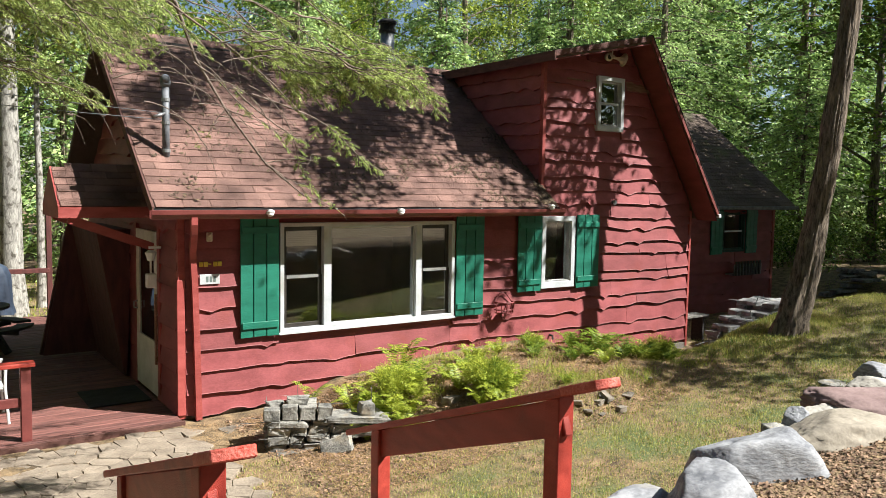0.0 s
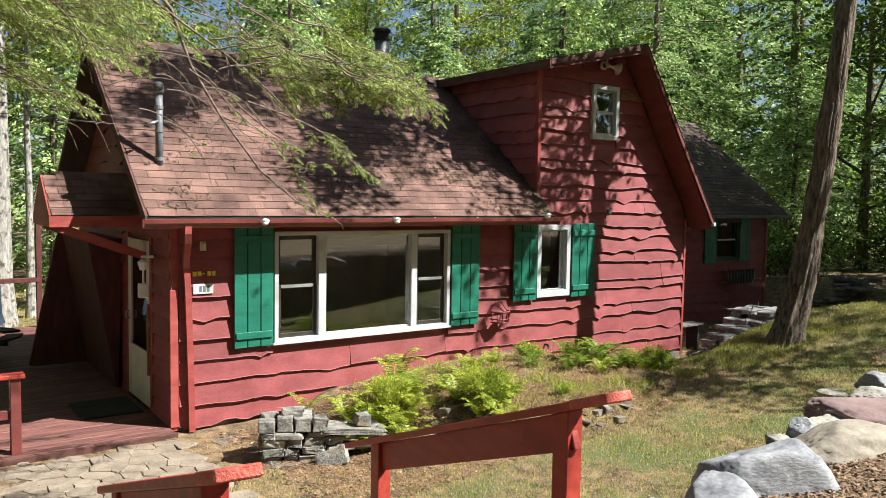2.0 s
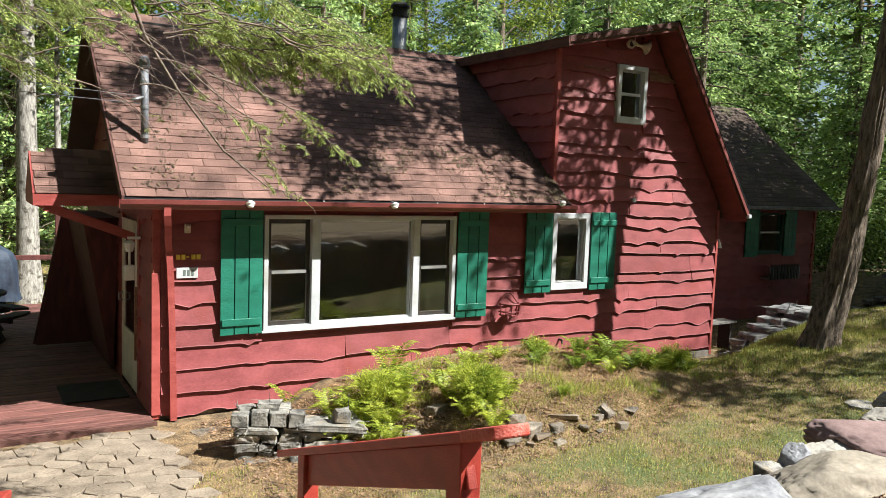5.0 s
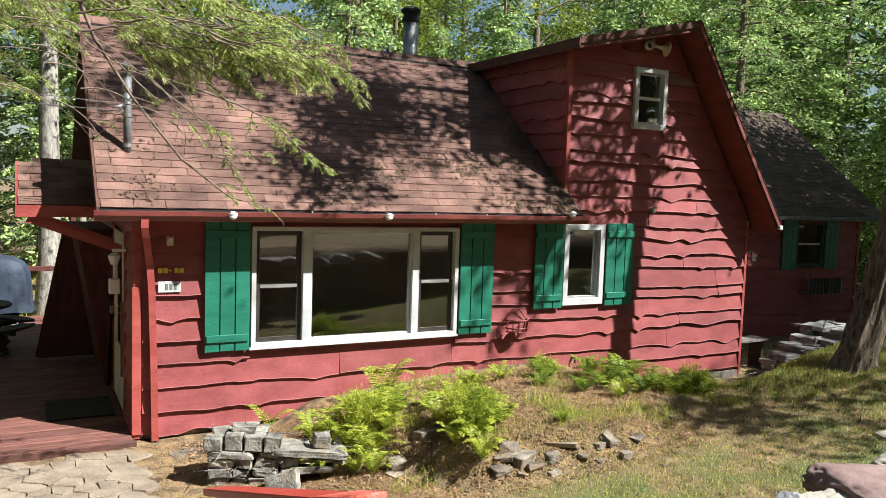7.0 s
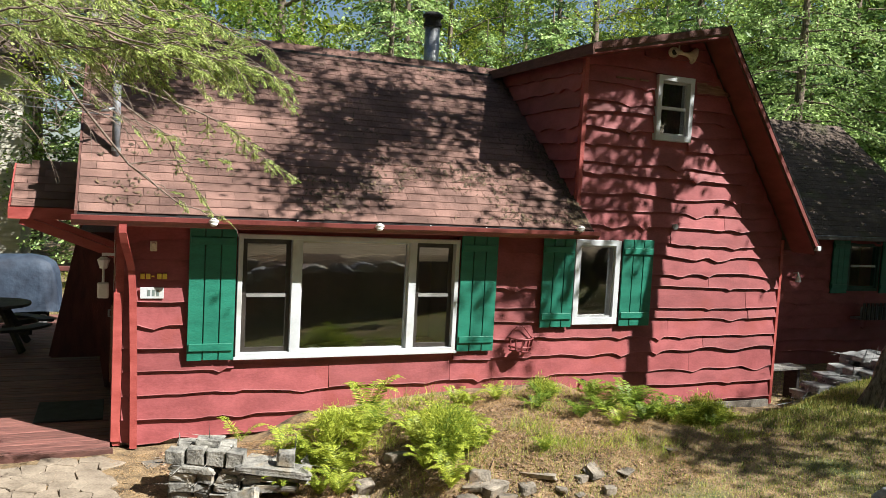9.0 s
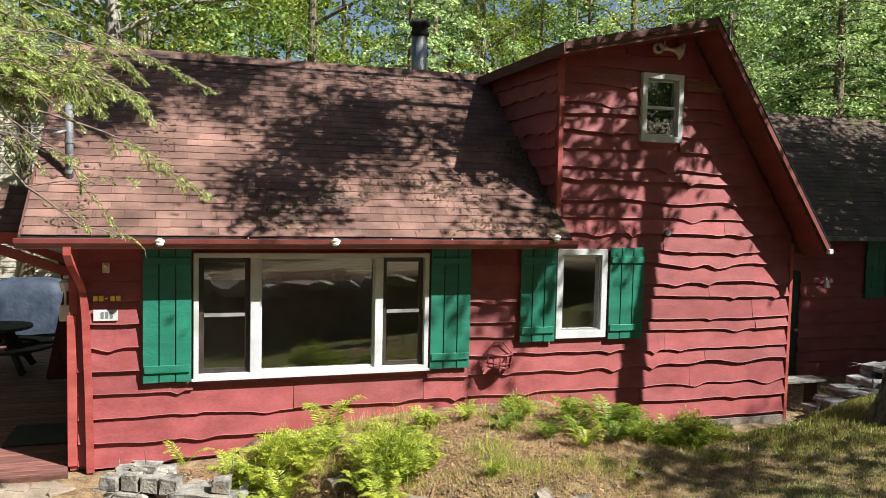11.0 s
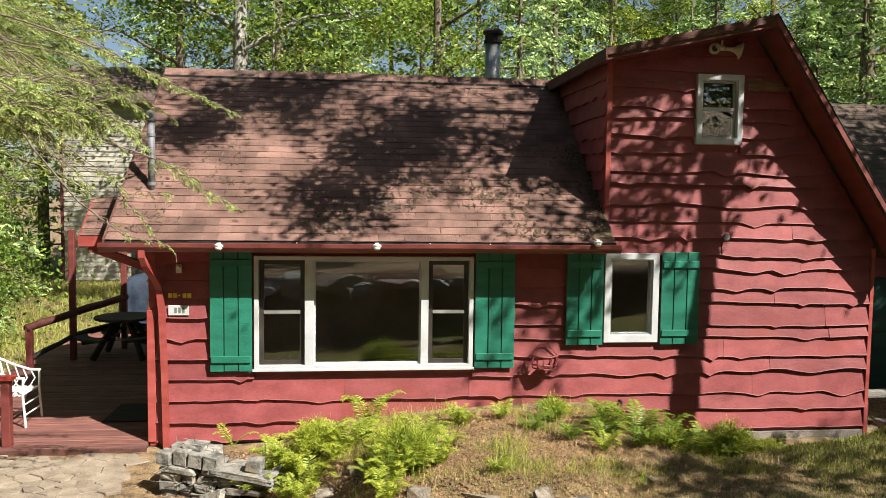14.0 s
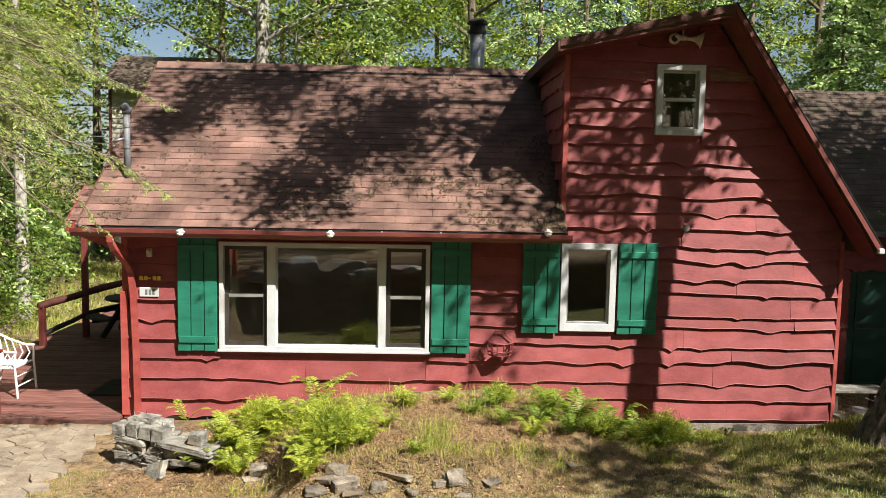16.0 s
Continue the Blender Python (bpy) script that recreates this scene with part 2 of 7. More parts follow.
def bare_terrace(m, y0, y1, y2, y3):
    """The green tint of the lawn stops at the terrace and at the bed, where the soil is bare."""
    nt = m.node_tree
    mix = [n for n in nt.nodes if n.type == "MIX_RGB"][0]
    geo = [n for n in nt.nodes if n.type == "NEW_GEOMETRY"][0]
    sep, mr, mul = nt.nodes.new("ShaderNodeSeparateXYZ"), nt.nodes.new("ShaderNodeMapRange"), nt.nodes.new("ShaderNodeMath")
    mr.inputs["From Min"].default_value, mr.inputs["From Max"].default_value = y0, y1
    mul.operation = "MULTIPLY"
    nt.links.new(geo.outputs["Position"], sep.inputs[0])
    nt.links.new(sep.outputs["Y"], mr.inputs["Value"])
    back, both = nt.nodes.new("ShaderNodeMapRange"), nt.nodes.new("ShaderNodeMath")
    back.inputs["From Min"].default_value, back.inputs["From Max"].default_value = y3, y2
    both.operation = "MULTIPLY"
    nt.links.new(sep.outputs["Y"], back.inputs["Value"])
    nt.links.new(mr.outputs[0], both.inputs[0])
    nt.links.new(back.outputs[0], both.inputs[1])
    nt.links.new(both.outputs[0], mul.inputs[0])
    nt.links.new(mix.inputs["Fac"].links[0].from_socket, mul.inputs[1])
    nt.links.new(mul.outputs[0], mix.inputs["Fac"])


bare_terrace(SOIL, 2.5, 3.1, 5.6, 6.2)


# ---- mesh tools ----
class Geo:
    """A mesh in the making, in world metres."""

    def __init__(self):
        self.v, self.f = [], []

    def add(self, verts, faces):
        n = len(self.v)
        self.v += [tuple(p) for p in verts]
        self.f += [tuple(n + i for i in q) for q in faces]
        return self

    def box(self, x0, x1, y0, y1, z0, z1):
        return self.hexa([(x0, y0, z0), (x1, y0, z0), (x1, y1, z0), (x0, y1, z0), (x0, y0, z1), (x1, y0, z1), (x1, y1, z1), (x0, y1, z1)])

    def hexa(self, c):
        return self.add(c, [(3, 2, 1, 0), (4, 5, 6, 7), (0, 1, 5, 4), (1, 2, 6, 5), (2, 3, 7, 6), (3, 0, 4, 7)])

    def bar(self, p, q, w, h, up=(0, 0, 1)):
        """A straight timber from p to q, w wide and h high."""
        p, q = Vector(p), Vector(q)
        d = (q - p).normalized()
        s = d.cross(Vector(up)).normalized()
        u = s.cross(d).normalized()
        c = [e + s * (a * w / 2) + u * (b * h / 2) for e in (p, q) for a, b in ((-1, -1), (1, -1), (1, 1), (-1, 1))]
        return self.add(c, [(0, 1, 2, 3), (7, 6, 5, 4), (0, 4, 5, 1), (1, 5, 6, 2), (2, 6, 7, 3), (3, 7, 4, 0)])

    def tube(self, pts, radii, n=8, cap=True):
        pts = [Vector(p) for p in pts]
        if not hasattr(radii, "__len__"):
            radii = [radii] * len(pts)
        base = len(self.v)
        s0 = None
        for i, p in enumerate(pts):
            d = (pts[min(i + 1, len(pts) - 1)] - pts[max(i - 1, 0)]).normalized()
            a = Vector((0, 0, 1)) if abs(d.z) < 0.9 else Vector((1, 0, 0))
            s = d.cross(a).normalized() if s0 is None else (s0 - d * s0.dot(d)).normalized()
            s0 = s
            u = d.cross(s)
            for k in range(n):
                an = 2 * math.pi * k / n
                self.v.append(tuple(p + (s * math.cos(an) + u * math.sin(an)) * radii[i]))
        for i in range(len(pts) - 1):
            for k in range(n):
                a, b = base + i * n + k, base + i * n + (k + 1) % n
                self.f.append((a, b, b + n, a + n))
        if cap:
            self.f.append(tuple(base + k for k in reversed(range(n))))
            self.f.append(tuple(base + (len(pts) - 1) * n + k for k in range(n)))
        return self

    def mesh(self, name, origin=(0, 0, 0), smooth=False, bevel=0.0, weld=False):
        me = bpy.data.meshes.new(name)
        o = Vector(origin)
        me.from_pydata([tuple(Vector(p) - o) for p in self.v] if o.length else self.v, [], self.f)
        if weld:
            bm = bmesh.new()
            bm.from_mesh(me)
            bmesh.ops.remove_doubles(bm, verts=bm.verts[:], dist=0.0005)
            bm.to_mesh(me)
            bm.free()
        if bevel:
            bm = bmesh.new()
            bm.from_mesh(me)
            bmesh.ops.recalc_face_normals(bm, faces=bm.faces)
            bmesh.ops.bevel(bm, geom=bm.edges[:], offset=bevel, segments=1, affect="EDGES")
            bm.to_mesh(me)
            bm.free()
        if smooth:
            me.polygons.foreach_set("use_smooth", [True] * len(me.polygons))
        return me


def origin_of(ob):
    return ob.matrix_basis.translation + (origin_of(ob.parent) if ob.parent else Vector())


def thing(name, at, label, category, group="", kind=""):
    """An empty at the base of a thing."""
    ob = new(name)
    ob.location = at
    ob.empty_display_size = 0.2
    return tagged(ob, label, category, group, kind)


def part(name, geo, material, parent=None, label="", smooth=False, bevel=0.0, at=None, weld=False):
    """One mesh object, under a thing or a part; geo is in world metres."""
    base = origin_of(parent) if parent else Vector()
    at = Vector(at) if at is not None else base
    ob = new(name, geo.mesh(name, at, smooth, bevel, weld))
    ob.data.materials.append(material)
    ob.location = at - base
    if parent:
        ob.parent = parent
    return tagged(ob, label)


def single(name, geo, material, at, label, category, group="", kind="", smooth=False, bevel=0.0):
    return tagged(part(name, geo, material, None, "", smooth, bevel, at), label, category, group, kind)


def piece(name, mesh, parent, m):
    """A piece that shares its mesh; m is its pose in the world."""
    ob = new(name, mesh)
    ob.matrix_basis = Matrix.Translation(-origin_of(parent)) @ m
    ob.parent = parent
    return ob


def smooth(a, b, x):
    t = min(1.0, max(0.0, (x - a) / (b - a)))
    return t * t * (3 - 2 * t)


def ground_z(x, y):
    """The lie of the land: the lawn rises to the right, a planted bed by the wall, a terrace behind the boulders."""
    z = -0.15 + 0.06 * max(-1.5, min(x, 13) - 2) + 0.006 * max(0.0, min(x, 13) - 5) ** 2
    z -= 0.5 * smooth(14, 24, x) + 0.3 * smooth(13, 20, y)
    z += (-0.13 - z) * smooth(6.9 + 0.35 * smooth(10.3, 11.3, x), 8.4 + 0.2 * smooth(10.3, 11.3, x), y) * smooth(8.0, 8.8, x) * (1 - smooth(18.5, 20.5, x))
    z += (-0.075 - z) * smooth(5.6, 7.2, y) * (1 - smooth(8.9, 9.6, y)) * (1 - smooth(2.5, 3.3, x)) * smooth(-3.0, -1.0, x)
    front = 6.0 + 1.5 * (1 - smooth(4.3, 5.4, x)) + 0.5 * smooth(7.0, 8.0, x)
    bed = smooth(4.0, 4.7, x) * (1 - smooth(8.0, 9.0, x)) * smooth(front, front + 0.6, y)
    z += bed * (0.25 - 0.022 * (x - 4.5)) * (1 - 0.30 * smooth(8.1, 9.0, y)) + 0.1 * bed * math.exp(-((x - 6.3) ** 2) / 1.5)
    top = 1.02 + 0.05 * max(0.0, min(x, 14)) + 0.14 * max(0.0, -2.5 - y)
    edge = 2.72
    step = 1 - smooth(edge - 0.35, edge + 0.35, y)
    slope = 1 - smooth(1.9, 4.8, y)
    onto = 1 - smooth(2.45, 2.9, x)
    return z + (top - z) * (onto * slope + (1 - onto) * step)


def rough_z(x, y):
    return ground_z(x, y) + 0.03 * noise.noise((x * 0.9, y * 0.9, 0.3)) + 0.022 * noise.noise((x * 3.3, y * 3.3, 1.7))

# ---- ground ----
def ground_sheet():
    ax = sorted(set([-400, -200, -110, -70, -50, -38, -30, -24, -19, -15, -12, -10, -8, -6.5, -5, -4, -3, -2, -1]
                    + [i * 0.14 for i in range(0, 107)] + [15.5, 16.3, 17.2, 18.2, 19.5, 21, 23, 26, 30, 35, 42, 52, 70, 100, 160, 260, 400]))
    ay = sorted(set([-400, -200, -100, -60, -40, -28, -20, -15, -11, -8, -6, -4.5, -3, -2, -1]
                    + [i * 0.14 for i in range(0, 68)] + [10, 10.6, 11.3, 12, 13, 14, 15.2, 16.6, 18, 20, 22.5, 26, 30, 36, 45, 60, 90, 150, 250, 400]))
    g = Geo()
    n = len(ay)
    g.v = [(x, y, rough_z(x, y)) for x in ax for y in ay]
    g.f = [(i * n + j, (i + 1) * n + j, (i + 1) * n + j + 1, i * n + j + 1) for i in range(len(ax) - 1) for j in range(n - 1)]
    return single("ground", g, SOIL, (0, 0, 0), "sloping yard of dry soil, thin grass and leaf litter", "ground", kind="structure", smooth=True)


ground_sheet()

# ---- cabin ----
WALL_Y, X0, X1, XD = 9.19, 2.58, 11.88, 8.20
EAVE_Y, EAVE_Z, RIDGE_Y, RIDGE_Z = 8.75, 2.49, 11.80, 4.87
PEAK_X, PEAK_Z, LOW_X, LOW_Z, FOOT_X, FOOT_Z = 10.15, 5.30, 8.03, 4.83, 12.12, 2.37
BACK_Y = 14.45
BIG, SMALL, GABLE = (3.80, 6.50, 0.88, 2.285), (8.19, 8.91, 1.19, 2.34), (9.335, 9.955, 3.745, 4.635)
cabin = thing("cabin", (7.2, 11.8, 0), "one-and-a-half-storey cabin in red live-edge board siding", "house")


def gable_top(x):
    """Height of the wall under the roofs along the front."""
    if x < XD:
        return 2.62
    left = PEAK_Z - (PEAK_X - x) * (PEAK_Z - LOW_Z) / (PEAK_X - LOW_X) - 0.11
    right = PEAK_Z - (x - PEAK_X) * (PEAK_Z - FOOT_Z) / (FOOT_X - PEAK_X) - 0.20
    return min(left, right)


def main_top(y):
    return EAVE_Z + (RIDGE_Z - EAVE_Z) * (1 - abs(y - RIDGE_Y) / (RIDGE_Y - EAVE_Y)) - 0.16


def wall_slab(axis, near, thick, lo, hi, bottom, top, holes, breaks=()):
    """A wall with real openings: axis x or y, its near face, a top that may slope."""
    g = Geo()
    cuts = sorted({lo, hi, *breaks, *[h[0] for h in holes], *[h[1] for h in holes]})
    for a, b in zip(cuts, cuts[1:]):
        m = (a + b) / 2
        e = 1e-4
        spans, z = [], bottom
        for h in sorted([h for h in holes if h[0] <= m <= h[1]], key=lambda h: h[2]):
            spans.append(((z, z), (h[2], h[2])))
            z = h[3]
        spans.append(((z, z), (top(a + e), top(b - e))))
        for (za, zb), (ta, tb) in spans:
            n0, n1 = near, near + thick
            if axis == "x":
                g.hexa([(a, n0, za), (b, n0, zb), (b, n1, zb), (a, n1, za), (a, n0, ta), (b, n0, tb), (b, n1, tb), (a, n1, ta)])
            else:
                g.hexa([(n0, a, za), (n0, b, zb), (n1, b, zb), (n1, a, za), (n0, a, ta), (n0, b, tb), (n1, b, tb), (n1, a, ta)])
    return g


front_wall = part("front_wall", wall_slab("x", WALL_Y, 0.12, X0, X1, -0.02, gable_top, [BIG, SMALL, GABLE], (XD, PEAK_X)), RED, cabin, weld=True)
DOOR = (10.03, 11.06, 0.03, 2.14)
side_wall = part("side_wall", wall_slab("y", X0, 0.12, WALL_Y + 0.12, BACK_Y, -0.02, main_top, [DOOR], (RIDGE_Y,)), RED, cabin, weld=True)
right_wall = part("right_wall", Geo().box(X1 - 0.12, X1, WALL_Y + 0.12, BACK_Y, -0.1, 2.45), RED, cabin)
back_wall = part("back_wall", Geo().box(X0 + 0.12, X1 - 0.12, BACK_Y - 0.12, BACK_Y, -0.1, 2.5), RED, cabin)
dormer_top = gable_top(XD + 0.01)
dormer_wall = part("dormer_wall", wall_slab("y", XD, 0.10, WALL_Y + 0.12, 13.0, 2.4, lambda y: dormer_top, []), RED, cabin)
part("floor", Geo().box(X0 + 0.12, X1 - 0.12, WALL_Y + 0.12, BACK_Y - 0.12, -0.08, 0.0), ROOM, cabin)
part("partition", Geo().box(X0 + 0.12, X1 - 0.12, 12.6, 12.68, 0.0, 2.5).box(7.55, 7.62, 9.32, 12.6, 0.0, 2.5), ROOM, cabin)
part("upper_floor", Geo().box(X0 + 0.12, X1 - 0.12, WALL_Y + 0.12, BACK_Y - 0.12, 2.44, 2.50), ROOM, cabin)
part("foundation", Geo().box(X0 + 0.05, X1 - 0.06, WALL_Y + 0.03, WALL_Y + 0.2, -0.6, -0.03), CONCRETE, cabin, "patchy grey block foundation")


# roofs
def slab(p0, p1, x0, x1, thick):
    """A roof deck between two (y, z) lines from x0 to x1."""
    (ya, za), (yb, zb) = p0, p1
    return Geo().hexa([(x0, ya, za - thick), (x1, ya, za - thick), (x1, yb, zb - thick), (x0, yb, zb - thick),
                       (x0, ya, za), (x1, ya, za), (x1, yb, zb), (x0, yb, zb)])


ROOF_X0, ROOF_X1 = 2.18, 8.20
main_roof = part("main_roof", slab((EAVE_Y, EAVE_Z), (RIDGE_Y, RIDGE_Z), ROOF_X0, ROOF_X1, 0.10), SHINGLE, cabin, "brown asphalt-shingled front roof slope")
part("rear_roof", slab((2 * RIDGE_Y - EAVE_Y, EAVE_Z), (RIDGE_Y + 0.002, RIDGE_Z), ROOF_X0, ROOF_X1, 0.10), SHINGLE_FAR, cabin)
part("ridge_cap", Geo().hexa([(ROOF_X0 - 0.01, RIDGE_Y - 0.13, RIDGE_Z - 0.085), (XD + 0.2, RIDGE_Y - 0.13, RIDGE_Z - 0.085),
                              (XD + 0.2, RIDGE_Y + 0.13, RIDGE_Z - 0.085), (ROOF_X0 - 0.01, RIDGE_Y + 0.13, RIDGE_Z - 0.085),
                              (ROOF_X0 - 0.01, RIDGE_Y - 0.02, RIDGE_Z + 0.035), (XD + 0.2, RIDGE_Y - 0.02, RIDGE_Z + 0.035),
                              (XD + 0.2, RIDGE_Y + 0.02, RIDGE_Z + 0.035), (ROOF_X0 - 0.01, RIDGE_Y + 0.02, RIDGE_Z + 0.035)]), SHINGLE, cabin)

# black strip that draws the shade in the gap below the cap
part("ridge_vent", Geo().box(ROOF_X0, XD, RIDGE_Y - 0.175, RIDGE_Y - 0.135, RIDGE_Z - 0.13, RIDGE_Z - 0.088), BLACK, cabin, "black strip put in as the shaded gap under the ridge cap")


def cross_slab(x0, z0, x1, z1, y0, y1, thick):
    return Geo().hexa([(x0, y0, z0 - thick), (x1, y0, z1 - thick), (x1, y1, z1 - thick), (x0, y1, z0 - thick),
                       (x0, y0, z0), (x1, y0, z1), (x1, y1, z1), (x0, y1, z0)])


part("gable_roof_low", cross_slab(LOW_X, LOW_Z, PEAK_X, PEAK_Z, EAVE_Y, 14.9, 0.10), SHINGLE_FAR, cabin, "low-pitched mossy gable roof slope")
part("gable_roof_steep", cross_slab(FOOT_X, FOOT_Z, PEAK_X + 0.002, PEAK_Z, EAVE_Y, 14.9, 0.10), SHINGLE_FAR, cabin, "steep gable roof slope")
# rake boards and soffits of the gable
part("rake_board", cross_slab(LOW_X - 0.01, LOW_Z + 0.015, PEAK_X, PEAK_Z + 0.015, EAVE_Y - 0.025, EAVE_Y - 0.002, 0.09), FASCIA_OLD, cabin, bevel=0.004)
part("rake_board", cross_slab(FOOT_X + 0.01, FOOT_Z + 0.02, PEAK_X + 0.003, PEAK_Z + 0.02, EAVE_Y - 0.026, EAVE_Y - 0.003, 0.11), RAKE_SHADED, cabin, bevel=0.004)
part("soffit", cross_slab(LOW_X, LOW_Z - 0.105, PEAK_X, PEAK_Z - 0.105, EAVE_Y, WALL_Y - 0.002, 0.02), RAKE_SHADED, cabin)
part("soffit", cross_slab(FOOT_X - 0.01, FOOT_Z - 0.105, PEAK_X, PEAK_Z - 0.105, EAVE_Y, WALL_Y - 0.002, 0.02), RAKE_SHADED, cabin)
part("eave_fascia", Geo().box(LOW_X - 0.03, LOW_X - 0.004, EAVE_Y - 0.02, 13.2, LOW_Z - 0.13, LOW_Z + 0.01), FASCIA_OLD, cabin)
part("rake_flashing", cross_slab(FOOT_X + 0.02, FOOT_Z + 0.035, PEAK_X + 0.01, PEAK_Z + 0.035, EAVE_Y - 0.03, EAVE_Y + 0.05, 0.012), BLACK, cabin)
part("eave_end_cap", Geo().box(FOOT_X - 0.03, FOOT_X + 0.05, EAVE_Y - 0.05, EAVE_Y + 0.03, FOOT_Z - 0.07, FOOT_Z + 0.0), WHITE, cabin, "white drip-edge end", bevel=0.01)
part("rake_board", slab((EAVE_Y - 0.01, EAVE_Z + 0.005), (RIDGE_Y, RIDGE_Z + 0.005), ROOF_X0 - 0.025, ROOF_X0 - 0.002, 0.14), FASCIA_OLD, cabin)
part("eave_soffit", Geo().box(ROOF_X0, ROOF_X1, EAVE_Y + 0.03, WALL_Y - 0.045, 2.37, 2.385), RED_TRIM, cabin)
part("eave_fascia", Geo().box(ROOF_X0, ROOF_X1, EAVE_Y + 0.002, EAVE_Y + 0.028, 2.365, 2.47), FASCIA_OLD, cabin)


# ---- siding boards ----
def wavy(rng, a, b):
    """The live edge of a board: slow waves and a few knots that hang down."""
    knots = [(rng.uniform(a, b), rng.uniform(0.018, 0.055), rng.uniform(0.03, 0.14)) for _ in range(int((b - a) * rng.uniform(0.4, 1.6)))]
    ph, am, fr = rng.uniform(0, 99), rng.uniform(0.012, 0.038), rng.uniform(0.8, 2.2)
    tilt = rng.uniform(-0.006, 0.006)

    def edge(u):
        d = am * noise.noise((u * fr, ph, 0)) * 1.6 + 0.006 * noise.noise((u * 6, ph, 5)) + tilt * (u - (a + b) / 2)
        return d - sum(h * math.exp(-((u - c) / w) ** 2) for c, h, w in knots)
    return edge


def boards(parent, axis, face, rows, lo, hi, holes, seed, top=None, out=-1, joint=(1.4, 3.6)):
    """Lapped boards with wavy lower edges. lo, hi: where the wall begins and ends at a height; top: where it ends upward."""
    rng = random.Random(seed)
    for r, z in enumerate(rows[:-1]):
        zt = rows[r + 1] + 0.035
        zm = (z + rows[r + 1]) / 2
        spans = [(lo(zm), hi(zm))]
        for h in holes:
            if h[2] - 0.03 < zm < h[3] + 0.03:
                spans = [s for a, b in spans for s in ((a, min(b, h[0])), (max(a, h[1]), b)) if s[1] - s[0] > 0.06]
        for a, b in spans:
            cuts, x = [a], a + rng.uniform(*joint)
            while x < b - 0.5:
                cuts.append(x)
                x += rng.uniform(*joint)
            cuts.append(b)
            edge = wavy(rng, a, b)
            for c, d in zip(cuts, cuts[1:]):
                n = max(3, int((d - c) / 0.075))
                lift = rng.uniform(-0.008, 0.008)
                deep = rng.uniform(0.046, 0.062)
                g = Geo()
                for i in range(n + 1):
                    u = c + 0.002 + (d - c - 0.004) * i / n
                    zb = z + edge(u) + lift
                    zu = min(zt, top(u) + 0.02) if top else zt
                    zb = min(zb, zu - 0.005)
                    for w, q in ((0.0, zb), (out * deep, zb), (out * (deep - 0.004), zb + 0.008), (out * 0.006, zu)):
                        g.v.append((u, face + w, q) if axis == "x" else (face + w, u, q))
                for i in range(n):
                    k = 4 * i
                    for j in range(3):
                        g.f.append((k + j, k + j + 4, k + j + 5, k + j + 1) if (out < 0) == (axis == "x") else (k + j + 1, k + j + 5, k + j + 4, k + j))
                g.f += [(3, 2, 1, 0), (4 * n, 4 * n + 1, 4 * n + 2, 4 * n + 3)]
                part("board", g, RED, parent)


LEFT_ROWS = [0.01, 0.23, 0.50, 0.76, 1.01, 1.27, 1.52, 1.76, 1.98, 2.20, 2.42]
RIGHT_ROWS = [0.03, 0.29, 0.51, 0.78, 1.00, 1.23, 1.41, 1.68, 1.89, 2.14, 2.31, 2.55, 2.75, 2.95, 3.22, 3.38, 3.63, 3.84, 4.05, 4.21, 4.43, 4.66, 4.87, 5.05, 5.2]


def gable_hi(z):
    return min(X1 - 0.03, PEAK_X + (PEAK_Z - 0.20 - z) * (FOOT_X - PEAK_X) / (PEAK_Z - FOOT_Z))


def gable_lo(z):
    return 7.03 if z < 2.4 else (XD + 0.03 if z < 4.68 else PEAK_X - (PEAK_Z - 0.11 - z) * (PEAK_X - LOW_X) / (PEAK_Z - LOW_Z))


boards(front_wall, "x", WALL_Y, LEFT_ROWS, lambda z: X0 + 0.05, lambda z: 7.03, [BIG], 11)
boards(front_wall, "x", WALL_Y, RIGHT_ROWS, gable_lo, gable_hi, [SMALL, GABLE], 23, gable_top)
boards(side_wall, "y", X0, LEFT_ROWS + [2.66, 2.92, 3.17, 3.42, 3.66, 3.9, 4.15, 4.4], lambda z: WALL_Y + 0.02 if z < 2.5 else RIDGE_Y - (RIDGE_Z - 0.2 - z) * 1.28,
       lambda z: BACK_Y - 0.02 if z < 2.5 else RIDGE_Y + (RIDGE_Z - 0.2 - z) * 1.28, [DOOR], 31)
DORMER_ROWS = [2.42, 2.66, 2.90, 3.13, 3.38, 3.62, 3.86, 4.10, 4.34, 4.56, 4.74]
boards(dormer_wall, "y", XD, DORMER_ROWS, lambda z: WALL_Y + 0.01, lambda z: min(12.9, RIDGE_Y + 0.3 - (RIDGE_Z - z) * 0.0), [], 41, lambda y: dormer_top)
part("corner_board", Geo().box(XD - 0.035, XD + 0.03, WALL_Y - 0.055, WALL_Y + 0.02, 2.72, dormer_top - 0.02), RED_TRIM, cabin, bevel=0.004)
part("corner_board", Geo().box(X1 - 0.035, X1 + 0.02, WALL_Y - 0.05, WALL_Y + 0.02, -0.1, 2.42), RED_TRIM, cabin, bevel=0.004)
part("corner_board", Geo().box(X0 - 0.05, X0 + 0.045, WALL_Y - 0.045, WALL_Y - 0.02, 0.0, 1.62), RED_TRIM, cabin, bevel=0.004)
part("corner_post", Geo().box(X0 - 0.03, X0 + 0.05, WALL_Y - 0.02, WALL_Y + 0.06, -0.05, 2.4), RED_TRIM, cabin)
